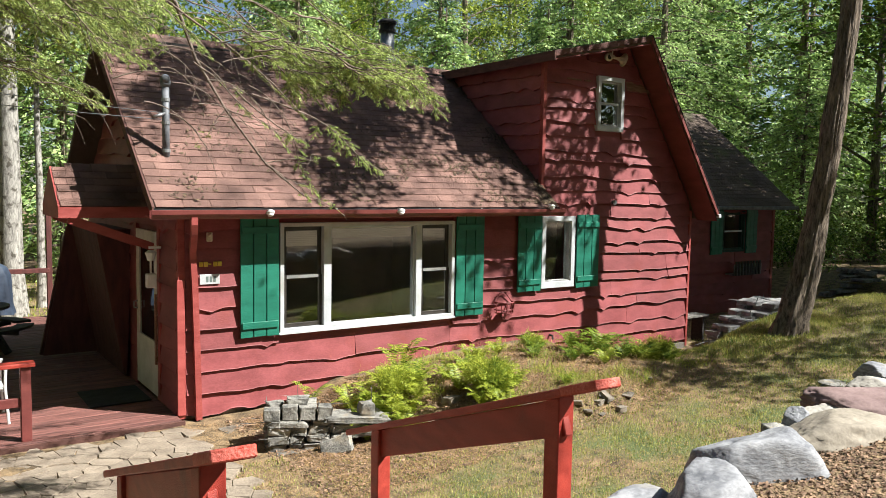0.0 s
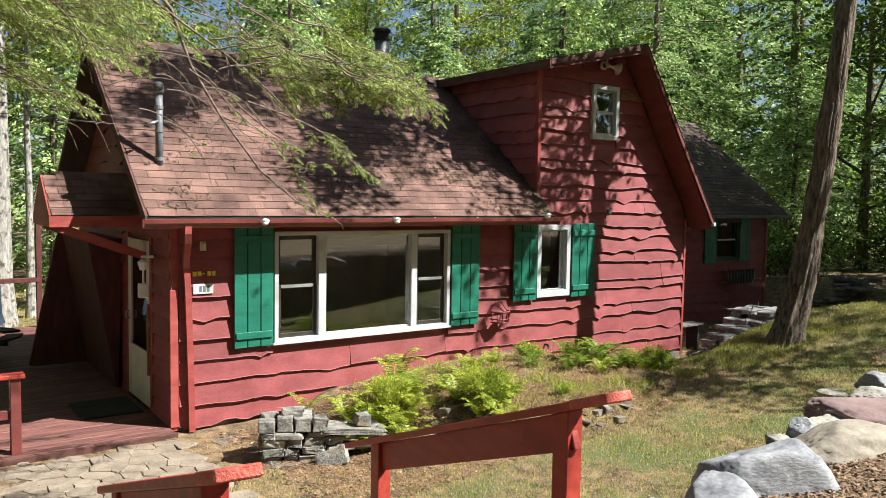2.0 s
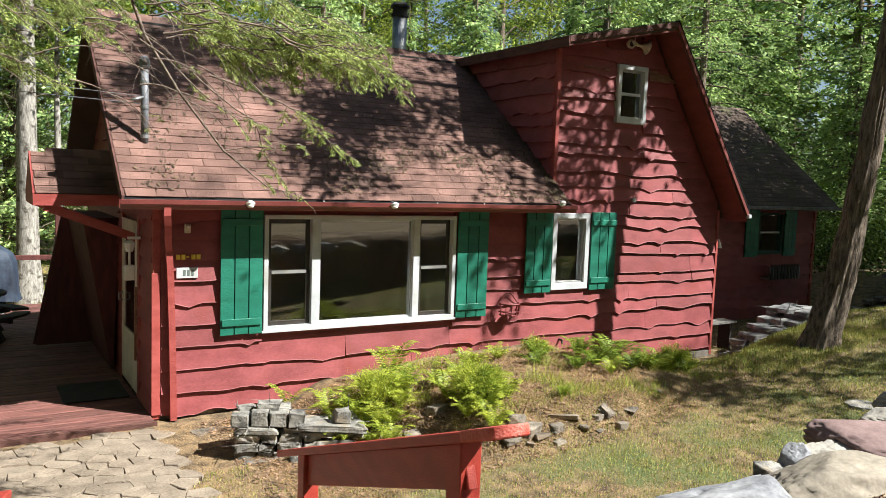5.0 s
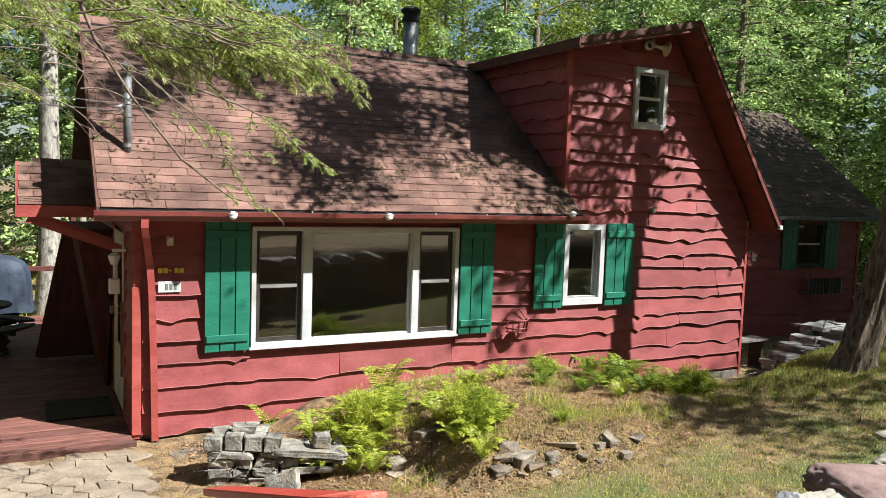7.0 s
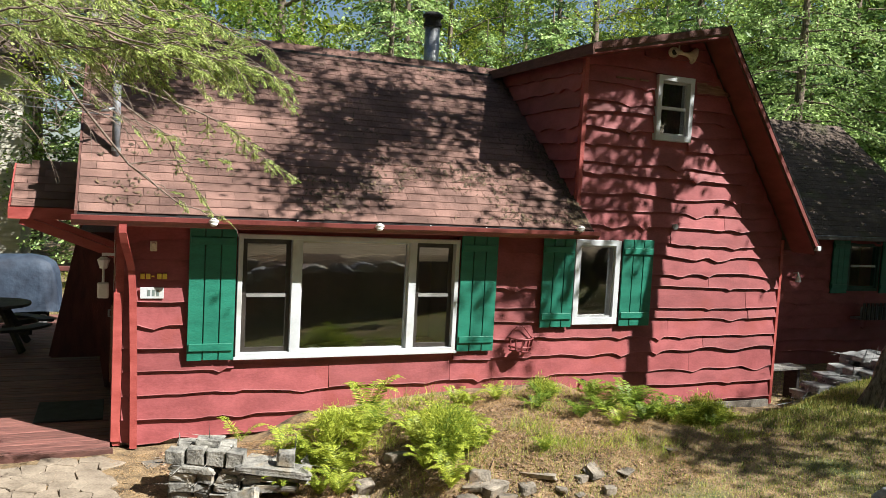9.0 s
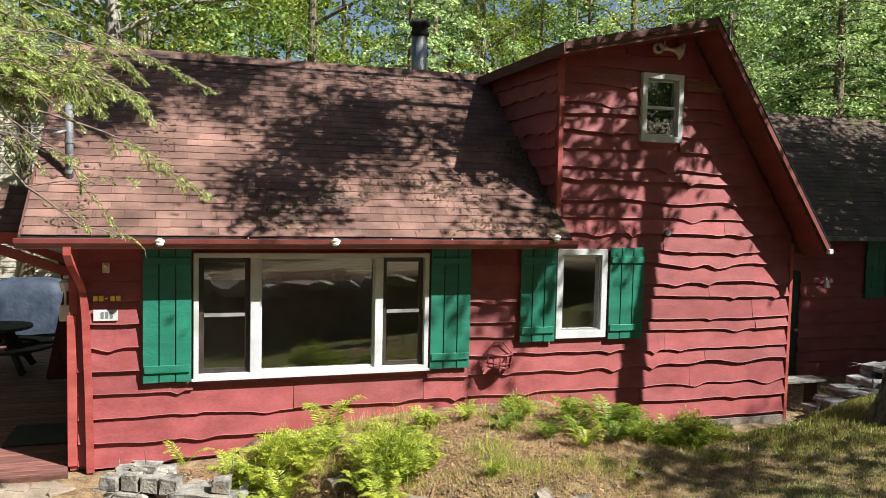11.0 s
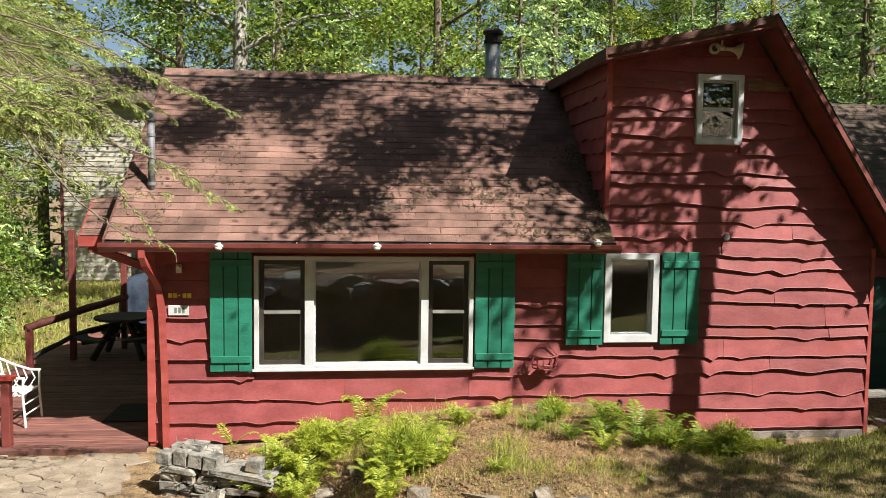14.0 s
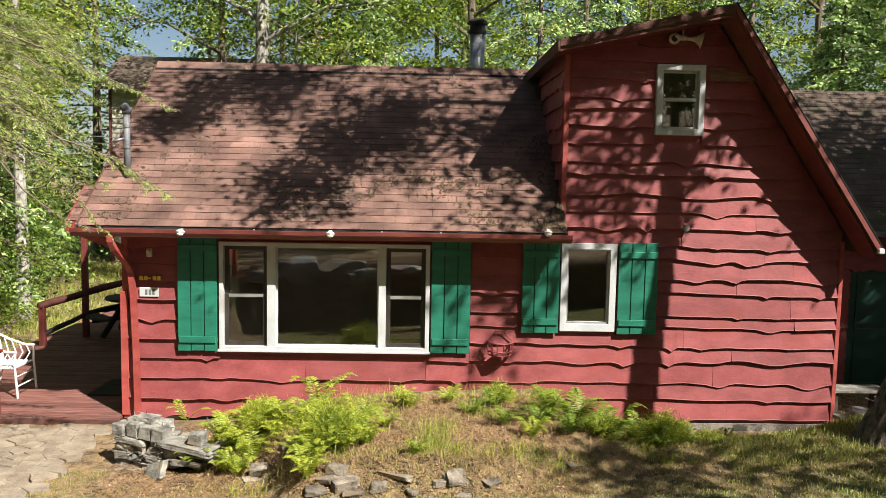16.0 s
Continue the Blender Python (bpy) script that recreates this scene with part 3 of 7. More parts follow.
# a bare patch where a board has split beside the gable window
rp = random.Random(4)
g = Geo()
for i in range(13):
    u = 10.02 + 0.052 * i
    g.v += [(u, WALL_Y - 0.066, 4.44 + 0.012 * rp.random()), (u, WALL_Y - 0.034, 4.615 - 0.006 * i + rp.uniform(-0.02, 0.02) - (0.05 if i > 9 else 0))]
g.f = [(2 * i, 2 * i + 2, 2 * i + 3, 2 * i + 1) for i in range(12)]
part("bare_patch", g, BARE_WOOD, cabin, "bare weathered wood where paint has split off")
for u, w in ((8.82, 0.3), (9.12, 0.14)):
    part("split", Geo().box(u - w / 2, u + w / 2, WALL_Y - 0.056, WALL_Y - 0.036, 4.52, 4.54), BARE_WOOD, cabin)


part("foundation_strip", Geo().box(9.7, 11.84, WALL_Y - 0.045, WALL_Y + 0.02, -0.2, -0.03), CONCRETE, cabin, "flaking whitewashed sill strip above the ground")


# ---- windows ----
def frame_ring(x0, x1, z0, z1, wl, wr, wb, wt, y0, y1):
    """A frame all in one piece: left, right, bottom and top widths, from y0 back to y1."""
    rects = [(x0, x1, z0, z1), (x0 + wl, x1 - wr, z0 + wb, z1 - wt)]
    v = [p for y in (y0, y1) for a, b, c, d in rects for p in ((a, y, c), (b, y, c), (b, y, d), (a, y, d))]
    f = []
    for i in range(4):
        j = (i + 1) % 4
        f += [(i, j, 4 + j, 4 + i), (8 + j, 8 + i, 12 + i, 12 + j), (j, i, 8 + i, 8 + j), (4 + i, 4 + j, 12 + j, 12 + i)]
    return Geo().add(v, f)


def pane(x0, x1, z0, z1, y, parent):
    ob = part("pane", Geo().box(x0, x1, y, y + 0.005, z0, z1), GLASS, parent)
    ob.visible_shadow = False
    return ob


def double_hung(x0, x1, z0, z1, y, parent, material, rail_material, w=0.05):
    zm = (z0 + z1) / 2
    part("upper_sash", frame_ring(x0, x1, zm - 0.02, z1, w, w, 0.035, w, y + 0.022, y + 0.045), material, parent, bevel=0.003)
    part("lower_sash", frame_ring(x0, x1, z0, zm + 0.02, w, w, w, 0.035, y, y + 0.021), material, parent, bevel=0.003)
    part("meeting_rail", Geo().box(x0 + w, x1 - w, y - 0.008, y - 0.001, zm - 0.015, zm + 0.025), rail_material, parent)
    pane(x0 + w, x1 - w, zm + 0.015, z1 - w, y + 0.033, parent)
    pane(x0 + w, x1 - w, z0 + w, zm - 0.015, y + 0.010, parent)


FY = WALL_Y - 0.085
win = part("picture_window", frame_ring(BIG[0], BIG[1], BIG[2], BIG[3], 0.055, 0.055, 0.055, 0.05, FY, WALL_Y + 0.10)
           ,
           WHITE, cabin, "white-framed picture window between two double-hung windows", bevel=0.004)
for a, b in ((4.41, 4.52), (5.84, 5.935)):
    part("mullion", Geo().box(a, b, FY + 0.01, WALL_Y + 0.09, BIG[2] + 0.056, BIG[3] - 0.051), WHITE, win, bevel=0.003)
double_hung(3.858, 4.408, BIG[2] + 0.057, BIG[3] - 0.052, WALL_Y - 0.02, win, BRONZE, ALU, 0.055)
double_hung(5.937, 6.443, BIG[2] + 0.057, BIG[3] - 0.052, WALL_Y - 0.02, win, BRONZE, ALU, 0.055)
pane(4.52, 5.84, BIG[2] + 0.055, BIG[3] - 0.05, WALL_Y + 0.0, win)
part("window_sill", Geo().box(BIG[0] - 0.02, BIG[1] + 0.02, FY - 0.014, WALL_Y, BIG[2] - 0.018, BIG[2] + 0.012), WHITE, win, bevel=0.004)
part("pane_stop", frame_ring(4.521, 5.839, BIG[2] + 0.056, BIG[3] - 0.051, 0.018, 0.018, 0.022, 0.018, WALL_Y - 0.03, WALL_Y - 0.002), WHITE, win)
win = part("small_window", frame_ring(SMALL[0], SMALL[1], SMALL[2], SMALL[3], 0.085, 0.085, 0.10, 0.08, FY, WALL_Y + 0.10), WHITE, cabin, "white-framed single window", bevel=0.005)
part("inner_stop", frame_ring(SMALL[0] + 0.086, SMALL[1] - 0.086, SMALL[2] + 0.101, SMALL[3] - 0.081, 0.02, 0.02, 0.02, 0.02, FY + 0.03, WALL_Y + 0.02), ALU, win)
pane(SMALL[0] + 0.085, SMALL[1] - 0.085, SMALL[2] + 0.1, SMALL[3] - 0.08, WALL_Y, win)
win = part("gable_window", frame_ring(*GABLE, 0.075, 0.075, 0.08, 0.075, FY, WALL_Y + 0.10), WHITE, cabin, "white-framed double-hung gable window", bevel=0.005)
double_hung(GABLE[0] + 0.076, GABLE[1] - 0.076, GABLE[2] + 0.081, GABLE[3] - 0.076, WALL_Y - 0.03, win, ALU, WHITE, 0.028)


def blind(x0, x1, z1, drop, y):
    bl = thing("window_blind", ((x0 + x1) / 2, y, z1), "tan slatted blind drawn part way down", "blind", "window blinds")
    part("headrail", Geo().box(x0, x1, y, y + 0.04, z1 - 0.035, z1), BLIND, bl)
    z = z1 - 0.05
    while z > z1 - drop:
        part("slat", Geo().hexa([(x0, y, z - 0.012), (x1, y, z - 0.012), (x1, y + 0.03, z + 0.006), (x0, y + 0.03, z + 0.006),
                                 (x0, y, z - 0.009), (x1, y, z - 0.009), (x1, y + 0.03, z + 0.009), (x0, y + 0.03, z + 0.009)]), BLIND, bl)
        z -= 0.024
    return bl


blind(4.53, 5.83, 2.23, 0.17, WALL_Y + 0.03)
blind(3.90, 4.38, 2.23, 0.26, WALL_Y + 0.05)
blind(5.97, 6.42, 2.23, 0.22, WALL_Y + 0.05)


# ---- shutters ----
def shutter(x0, x1, z0, z1):
    sh = part("shutter", Geo().box(x0 + 0.02, x1 - 0.02, WALL_Y - 0.078, WALL_Y - 0.060, z0 + 0.02, z1 - 0.02), GREEN_DARK, cabin, "green board-and-batten shutter")
    w = (x1 - x0) / 3
    for i in range(3):
        part("plank", Geo().box(x0 + i * w + 0.006, x0 + (i + 1) * w - 0.006, WALL_Y - 0.100, WALL_Y - 0.079, z0 + 0.004 * (i % 2), z1), GREEN, sh, bevel=0.003)
    for z in (z0 + 0.15, z1 - 0.16):
        part("batten", Geo().box(x0 + 0.02, x1 - 0.02, WALL_Y - 0.121, WALL_Y - 0.101, z - 0.042, z + 0.042), GREEN, sh, bevel=0.004)


shutter(3.275, 3.785, 0.87, 2.36)
shutter(6.515, 7.03, 0.88, 2.35)
shutter(7.685, 8.175, 1.165, 2.36)
shutter(8.93, 9.45, 1.165, 2.36)


# ---- gutter, downspout ----
def gutter(x0, x1, y0, z0, parent):
    prof = [(0.0, 0.10), (0.0, 0.0), (-0.065, 0.0), (-0.078, 0.03), (-0.102, 0.055), (-0.105, 0.10), (-0.098, 0.104), (-0.094, 0.058), (-0.06, 0.012), (-0.006, 0.012), (-0.006, 0.10)]
    g = Geo()
    n = 40
    for i in range(n + 1):
        x = x0 + (x1 - x0) * i / n
        s = 0.006 * noise.noise((x * 0.9, 3, 1)) + 0.006 * (x - 5.0) / 3
        g.v += [(x, y0 + a, z0 + b + s) for a, b in prof]
    m = len(prof)
    g.f = [(i * m + j, i * m + (j + 1) % m, (i + 1) * m + (j + 1) % m, (i + 1) * m + j) for i in range(n) for j in range(m)]
    g.f += [tuple(range(m)), tuple(n * m + j for j in reversed(range(m)))]
    return part("gutter", g, GUTTER, parent, "red-painted metal gutter")


gutter(2.13, 8.24, EAVE_Y - 0.0, 2.362, cabin)
# the dark of the gap behind the gutter, drawn as a black strip
part("drip_edge", Geo().box(ROOF_X0, ROOF_X1, EAVE_Y - 0.012, EAVE_Y - 0.003, 2.40, 2.487), BLACK, cabin, "black strip put in as the shaded gap between shingles and gutter")


def flat_pipe(pts, w, d):
    """A downspout with a flat, ribbed section."""
    g = Geo()
    pts = [Vector(p) for p in pts]
    for i, p in enumerate(pts):
        t = (pts[min(i + 1, len(pts) - 1)] - pts[max(i - 1, 0)]).normalized()
        s = Vector((1, 0, 0))
        u = t.cross(s).normalized()
        for a, b in ((-1, -1), (-0.4, -0.8), (0, -1), (0.4, -0.8), (1, -1), (1, 1), (-1, 1)):
            g.v.append(tuple(p + s * a * w / 2 + u * b * d / 2))
    for i in range(len(pts) - 1):
        for j in range(7):
            g.f.append((i * 7 + j, i * 7 + (j + 1) % 7, i * 7 + 7 + (j + 1) % 7, i * 7 + 7 + j))
    g.f += [tuple(range(7)), tuple((len(pts) - 1) * 7 + j for j in reversed(range(7)))]
    return g


part("downspout", flat_pipe([(2.60, 8.70, 2.39), (2.60, 8.70, 2.30), (2.62, 8.76, 2.20), (2.68, 9.02, 1.98), (2.70, 9.08, 1.88), (2.72, 9.095, 1.6), (2.745, 9.10, 0.8), (2.76, 9.09, -0.06)], 0.072, 0.055),
     RED_TRIM, cabin, "red-painted downspout")
for i, x in enumerate((4.35, 5.9, 6.62)):
    part("gutter_spike", Geo().tube([(x, EAVE_Y - 0.112, 2.475), (x, EAVE_Y - 0.10, 2.475)], 0.008, 8), WHITE, cabin)


def gutter_light(x, z):
    lt = thing("gutter_light", (x, 8.63, z), "small white floodlight socket clipped to the gutter", "light", "gutter lights")
    part("cap", Geo().tube([(x, 8.63, z + 0.03), (x, 8.625, z + 0.022), (x, 8.62, z + 0.008), (x, 8.615, z - 0.004)], [0.02, 0.05, 0.054, 0.03], 14), WHITE_IRON, lt, smooth=True)
    part("ring", Geo().tube([(x, 8.615, z - 0.005), (x, 8.61, z - 0.03)], [0.042, 0.028], 14), WHITE_IRON, lt, smooth=True)
    part("clip", Geo().box(x - 0.018, x + 0.018, 8.60, 8.69, z + 0.032, z + 0.05), WHITE_IRON, lt)


gutter_light(3.47, 2.42)
gutter_light(5.275, 2.43)
gutter_light(7.93, 2.49)

# ---- front wall fittings ----
sc = thing("wall_lamp_base", (2.915, WALL_Y - 0.04, 2.13), "small tarnished brass wall lamp base", "lamp")
part("backplate", Geo().box(2.88, 2.95, WALL_Y - 0.070, WALL_Y - 0.03, 2.07, 2.18), BRASS, sc, bevel=0.008)
part("socket", Geo().tube([(2.915, WALL_Y - 0.068, 2.15), (2.915, WALL_Y - 0.105, 2.14)], [0.024, 0.02], 10), BRASS, sc)
pl = thing("number_plaque", (2.905, WALL_Y - 0.05, 1.62), "white plaque with a plain grey number strip", "sign")
part("plate", Geo().box(2.79, 3.03, WALL_Y - 0.075, WALL_Y - 0.058, 1.56, 1.68), WHITE, pl, bevel=0.003)
for i in range(3):
    part("bar", Geo().box(2.865 + 0.045 * i, 2.893 + 0.045 * i, WALL_Y - 0.0785, WALL_Y - 0.0755, 1.59, 1.655), GREY_INK, pl)
lot = thing("lot_sign", (2.91, WALL_Y - 0.04, 1.79), "row of yellow painted bars on the siding", "sign")
for i, w in enumerate((0.045, 0.045, 0.03, 0.045, 0.045)):
    z = (0.028, 0.028, 0.008, 0.028, 0.028)[i]
    part("bar", Geo().box(2.79 + 0.056 * i, 2.79 + 0.056 * i + w, WALL_Y - 0.070, WALL_Y - 0.046, 1.80 - z, 1.80 + z), YELLOW, lot, bevel=0.002)
hn = thing("horn_ornament", (9.645, WALL_Y - 0.07, 4.95), "tarnished metal horn ornament fixed to the gable", "ornament")
part("bell", Geo().tube([(9.68, WALL_Y - 0.08, 4.955), (9.74, WALL_Y - 0.085, 4.95), (9.80, WALL_Y - 0.09, 4.945), (9.85, WALL_Y - 0.10, 4.94), (9.875, WALL_Y - 0.105, 4.935)], [0.022, 0.024, 0.038, 0.075, 0.115], 16), BRASS, hn, smooth=True)
part("reflector", Geo().tube([(9.53, WALL_Y - 0.045, 4.955), (9.525, WALL_Y - 0.09, 4.95), (9.52, WALL_Y - 0.125, 4.945)], [0.045, 0.068, 0.072], 16), BRASS, hn, smooth=True)
part("lens", Geo().tube([(9.52, WALL_Y - 0.1255, 4.945), (9.52, WALL_Y - 0.129, 4.945)], 0.04, 14), BLACK, hn, "dark round lens")
part("body", Geo().tube([(9.56, WALL_Y - 0.08, 4.96), (9.61, WALL_Y - 0.08, 4.965), (9.65, WALL_Y - 0.08, 4.965), (9.69, WALL_Y - 0.08, 4.955)], [0.02, 0.036, 0.036, 0.022], 12), BRASS, hn, smooth=True)
part("bracket", Geo().tube([(9.64, WALL_Y - 0.03, 5.0), (9.64, WALL_Y - 0.07, 5.0), (9.64, WALL_Y - 0.075, 5.06)], 0.012, 8), BRASS, hn)


def wall_basket():
    """A half-round wire plant holder, with the wires set apart, that throws a shadow of bars."""
    x, y, z = 7.42, WALL_Y - 0.06, 0.98
    bk = thing("wall_basket", (x, y, z), "red-painted metal slatted planter hung on the siding", "planter")
    rad = 0.17
    arc = [(x + rad * math.cos(a), y - 0.02 - 0.17 * math.sin(a)) for a in [math.pi * i / 12 for i in range(13)]]
    for zz, k in ((z + 0.06, 1.0), (z - 0.05, 0.92), (z - 0.10, 0.85)):
        part("hoop", Geo().tube([(x + (px - x) * k, y - 0.02 + (py - y + 0.02) * k, zz) for px, py in arc], 0.011, 6), RED, bk)
    for i in range(1, 12, 2):
        px, py = arc[i]
        part("slat", Geo().bar((px, py, z + 0.06), (x + (px - x) * 0.85, y - 0.02 + (py - y + 0.02) * 0.85, z - 0.10), 0.026, 0.010, (py - y, x - px, 0.0)), RED, bk)
    part("hanger", Geo().tube([(x - rad, y - 0.02, z + 0.06), (x - 0.05, y - 0.015, z + 0.20), (x + 0.05, y - 0.015, z + 0.20), (x + rad, y - 0.02, z + 0.06)], 0.008, 6), RED, bk)
    part("base", Geo().tube([(x, y - 0.09, z - 0.105), (x, y - 0.09, z - 0.095)], [0.10, 0.10], 14), RED, bk)


wall_basket()
part("lamp_hood", Geo().tube([(9.79, WALL_Y - 0.02, 2.57), (9.79, WALL_Y - 0.10, 2.56)], [0.03, 0.045], 10), METAL, cabin, "small metal wall vent")
part("faucet", Geo().tube([(8.45, WALL_Y - 0.03, 0.42), (8.45, WALL_Y - 0.10, 0.42), (8.45, WALL_Y - 0.11, 0.36)], 0.017, 8), BLACK, cabin)

# ---- side door and its hood ----
door = part("storm_door", Geo().box(X0 - 0.05, X0 - 0.01, DOOR[0], DOOR[0] + 0.13, DOOR[2], DOOR[3]).box(X0 - 0.05, X0 - 0.01, DOOR[1] - 0.13, DOOR[1], DOOR[2], DOOR[3])
            .box(X0 - 0.05, X0 - 0.01, DOOR[0] + 0.13, DOOR[1] - 0.13, DOOR[2], 0.72).box(X0 - 0.05, X0 - 0.01, DOOR[0] + 0.13, DOOR[1] - 0.13, 1.98, DOOR[3]), CREAM, cabin, "cream storm door with one tall pane", bevel=0.004)
pd = part("pane", Geo().box(X0 - 0.035, X0 - 0.03, DOOR[0] + 0.13, DOOR[1] - 0.13, 0.72, 1.98), GLASS, door)
pd.visible_shadow = False
part("inner_door", Geo().box(X0 + 0.04, X0 + 0.08, DOOR[0], DOOR[1], DOOR[2], DOOR[3]), DARK_WOOD, door)
part("handle", Geo().tube([(X0 - 0.05, DOOR[1] - 0.07, 1.05), (X0 - 0.10, DOOR[1] - 0.07, 1.06), (X0 - 0.10, DOOR[1] - 0.07, 1.14), (X0 - 0.05, DOOR[1] - 0.07, 1.15)], 0.012, 8), METAL, door)
part("door_casing", Geo().box(X0 - 0.045, X0 - 0.005, DOOR[0] - 0.10, DOOR[0] - 0.004, 0.0, 2.24).box(X0 - 0.045, X0 - 0.005, DOOR[1] + 0.004, DOOR[1] + 0.10, 0.0, 2.24), RED_TRIM, cabin)
part("yellow_stop", Geo().box(X0 - 0.075, X0 - 0.052, DOOR[0] - 0.02, DOOR[0] + 0.03, 0.45, 1.35), BARE_WOOD, door)
HX0, HX1, HY0, HYM, HY1, HZ0, HZ1 = 1.45, 2.54, 10.12, 10.72, 11.32, 2.46, 2.93
hood = part("hood_roof", Geo().hexa([(HX0, HY0, HZ0 - 0.05), (HX1, HY0, HZ0 - 0.05), (HX1, HYM, HZ1 - 0.05), (HX0, HYM, HZ1 - 0.05), (HX0, HY0, HZ0), (HX1, HY0, HZ0), (HX1, HYM, HZ1), (HX0, HYM, HZ1)])
            .hexa([(HX0, HY1, HZ0 - 0.05), (HX1, HY1, HZ0 - 0.05), (HX1, HYM + 0.002, HZ1 - 0.05), (HX0, HYM + 0.002, HZ1 - 0.05), (HX0, HY1, HZ0), (HX1, HY1, HZ0), (HX1, HYM + 0.002, HZ1), (HX0, HYM + 0.002, HZ1)]),
            SHINGLE, cabin, "small shingled gable hood over the side door")
part("hood_fascia", Geo().box(HX0 - 0.02, HX1, HY0 - 0.025, HY0 - 0.002, HZ0 - 0.14, HZ0 - 0.01), RED_TRIM, hood)
part("hood_gable", Geo().add([(HX0 - 0.02, HY0, HZ0 - 0.14), (HX0 - 0.02, HY1, HZ0 - 0.14), (HX0 - 0.02, HY1, HZ0), (HX0 - 0.02, HYM, HZ1 + 0.01), (HX0 - 0.02, HY0, HZ0),
                              (HX0 + 0.005, HY0, HZ0 - 0.14), (HX0 + 0.005, HY1, HZ0 - 0.14), (HX0 + 0.005, HY1, HZ0), (HX0 + 0.005, HYM, HZ1 + 0.01), (HX0 + 0.005, HY0, HZ0)],
                             [(4, 3, 2, 1, 0), (5, 6, 7, 8, 9), (0, 1, 6, 5), (1, 2, 7, 6), (2, 3, 8, 7), (3, 4, 9, 8), (4, 0, 5, 9)]), RED_TRIM, hood)
part("hood_ceiling", Geo().box(HX0 + 0.01, HX1, HY0 + 0.01, HY1 - 0.01, HZ0 - 0.13, HZ0 - 0.11), RED_TRIM, hood)
for y in (HY0 + 0.06, HY1 - 0.06):
    part("knee_brace", Geo().bar((HX0 + 0.10, y, HZ0 - 0.15), (X0 - 0.02, y, 1.93), 0.09, 0.10), RED_TRIM, cabin)
# leaning board panel against the side wall
lean = thing("leaning_panel", (2.2, 12.6, 0.0), "dark red-brown board panel leaning beside the side wall", "panel")
for i in range(7):
    y = 11.45 + 0.27 * i
    part("plank", Geo().hexa([(2.45, y, 0.02), (2.45, y + 0.262, 0.02), (2.48, y + 0.262, 0.02), (2.48, y, 0.02), (2.10, y, 2.10), (2.10, y + 0.262, 2.10), (2.56, y + 0.262, 2.10), (2.56, y, 2.10)]), BOARD_BROWN, lean)
part("frame", Geo().bar((2.06, 13.4, 2.05), (1.66, 13.5, 0.03), 0.05, 0.09, (0, 1, 0)), BOARD_BROWN, lean)
part("side_panel", Geo().add([(2.05, 13.36, 2.1), (1.67, 13.36, 0.03), (2.53, 13.36, 0.03), (2.55, 13.36, 2.1), (2.05, 13.40, 2.1), (1.67, 13.40, 0.03), (2.53, 13.40, 0.03), (2.55, 13.40, 2.1)], [(0, 1, 2, 3), (7, 6, 5, 4), (0, 4, 5, 1), (1, 5, 6, 2), (2, 6, 7, 3), (3, 7, 4, 0)]), BOARD_BROWN, lean)
ln = thing("porch_lantern", (2.45, 9.86, 1.75), "white porch lantern above a small white box", "lamp")
part("bracket", Geo().bar((2.54, 9.86, 1.96), (2.40, 9.86, 1.96), 0.05, 0.03), WHITE_IRON, ln)
part("shade", Geo().tube([(2.42, 9.86, 1.93), (2.42, 9.86, 1.90), (2.42, 9.86, 1.80)], [0.03, 0.07, 0.04], 8), WHITE_IRON, ln)
part("stem", Geo().tube([(2.42, 9.86, 1.80), (2.42, 9.86, 1.64)], 0.014, 8), WHITE_IRON, ln)
part("box", Geo().box(2.36, 2.48, 9.82, 9.90, 1.46, 1.64), WHITE_IRON, ln, bevel=0.012)

# ---- roof fittings ----
mast = thing("service_mast", (2.52, 9.5, 3.08), "grey metal service mast on the shingled roof", "pipe")
part("mast_pipe", Geo().tube([(2.52, 9.5, 2.95), (2.52, 9.5, 3.93)], 0.042, 14), PIPE, mast, smooth=True)
part("weather_head", Geo().tube([(2.52, 9.5, 3.90), (2.52, 9.5, 3.95), (2.51, 9.47, 3.985), (2.50, 9.43, 3.96)], [0.055, 0.062, 0.055, 0.04], 12), PIPE, mast, smooth=True)
for z in (3.12, 3.45, 3.72):
    part("collar", Geo().tube([(2.52, 9.5, z), (2.52, 9.5, z + 0.04)], 0.050, 14), METAL, mast)
part("insulator", Geo().tube([(2.50, 9.46, 3.58), (2.43, 9.42, 3.55), (2.36, 9.41, 3.53)], [0.012, 0.022, 0.010], 10), METAL, mast, smooth=True)
for i, (z0, z1) in enumerate(((3.58, 5.4), (3.50, 5.0))):
    pts = []
    for k in range(25):
        s = k / 24
        pts.append((2.45 - 14 * s, 9.42 + 1.5 * s, z0 + (z1 - z0) * s - 1.1 * s * (1 - s)))
    single("overhead_cable", Geo().tube(pts, 0.0045, 5), PIPE, pts[0], "thin overhead service cable to the mast", "cable", "service cables")
ch = thing("stove_chimney", (7.25, 12.37, 4.3), "grey metal stovepipe chimney with a dark cap", "chimney")
part("flue", Geo().tube([(7.25, 12.37, 4.2), (7.25, 12.37, 5.55)], 0.125, 18), METAL, ch, smooth=True)
part("cap", Geo().tube([(7.25, 12.37, 5.55), (7.25, 12.37, 5.60)], 0.15, 18).tube([(7.25, 12.37, 5.70), (7.25, 12.37, 5.735), (7.25, 12.37, 5.78)], [0.165, 0.17, 0.12], 18), BLACK, ch)
part("cap_band", Geo().tube([(7.25, 12.37, 5.60), (7.25, 12.37, 5.70)], 0.13, 18), BLACK, ch)

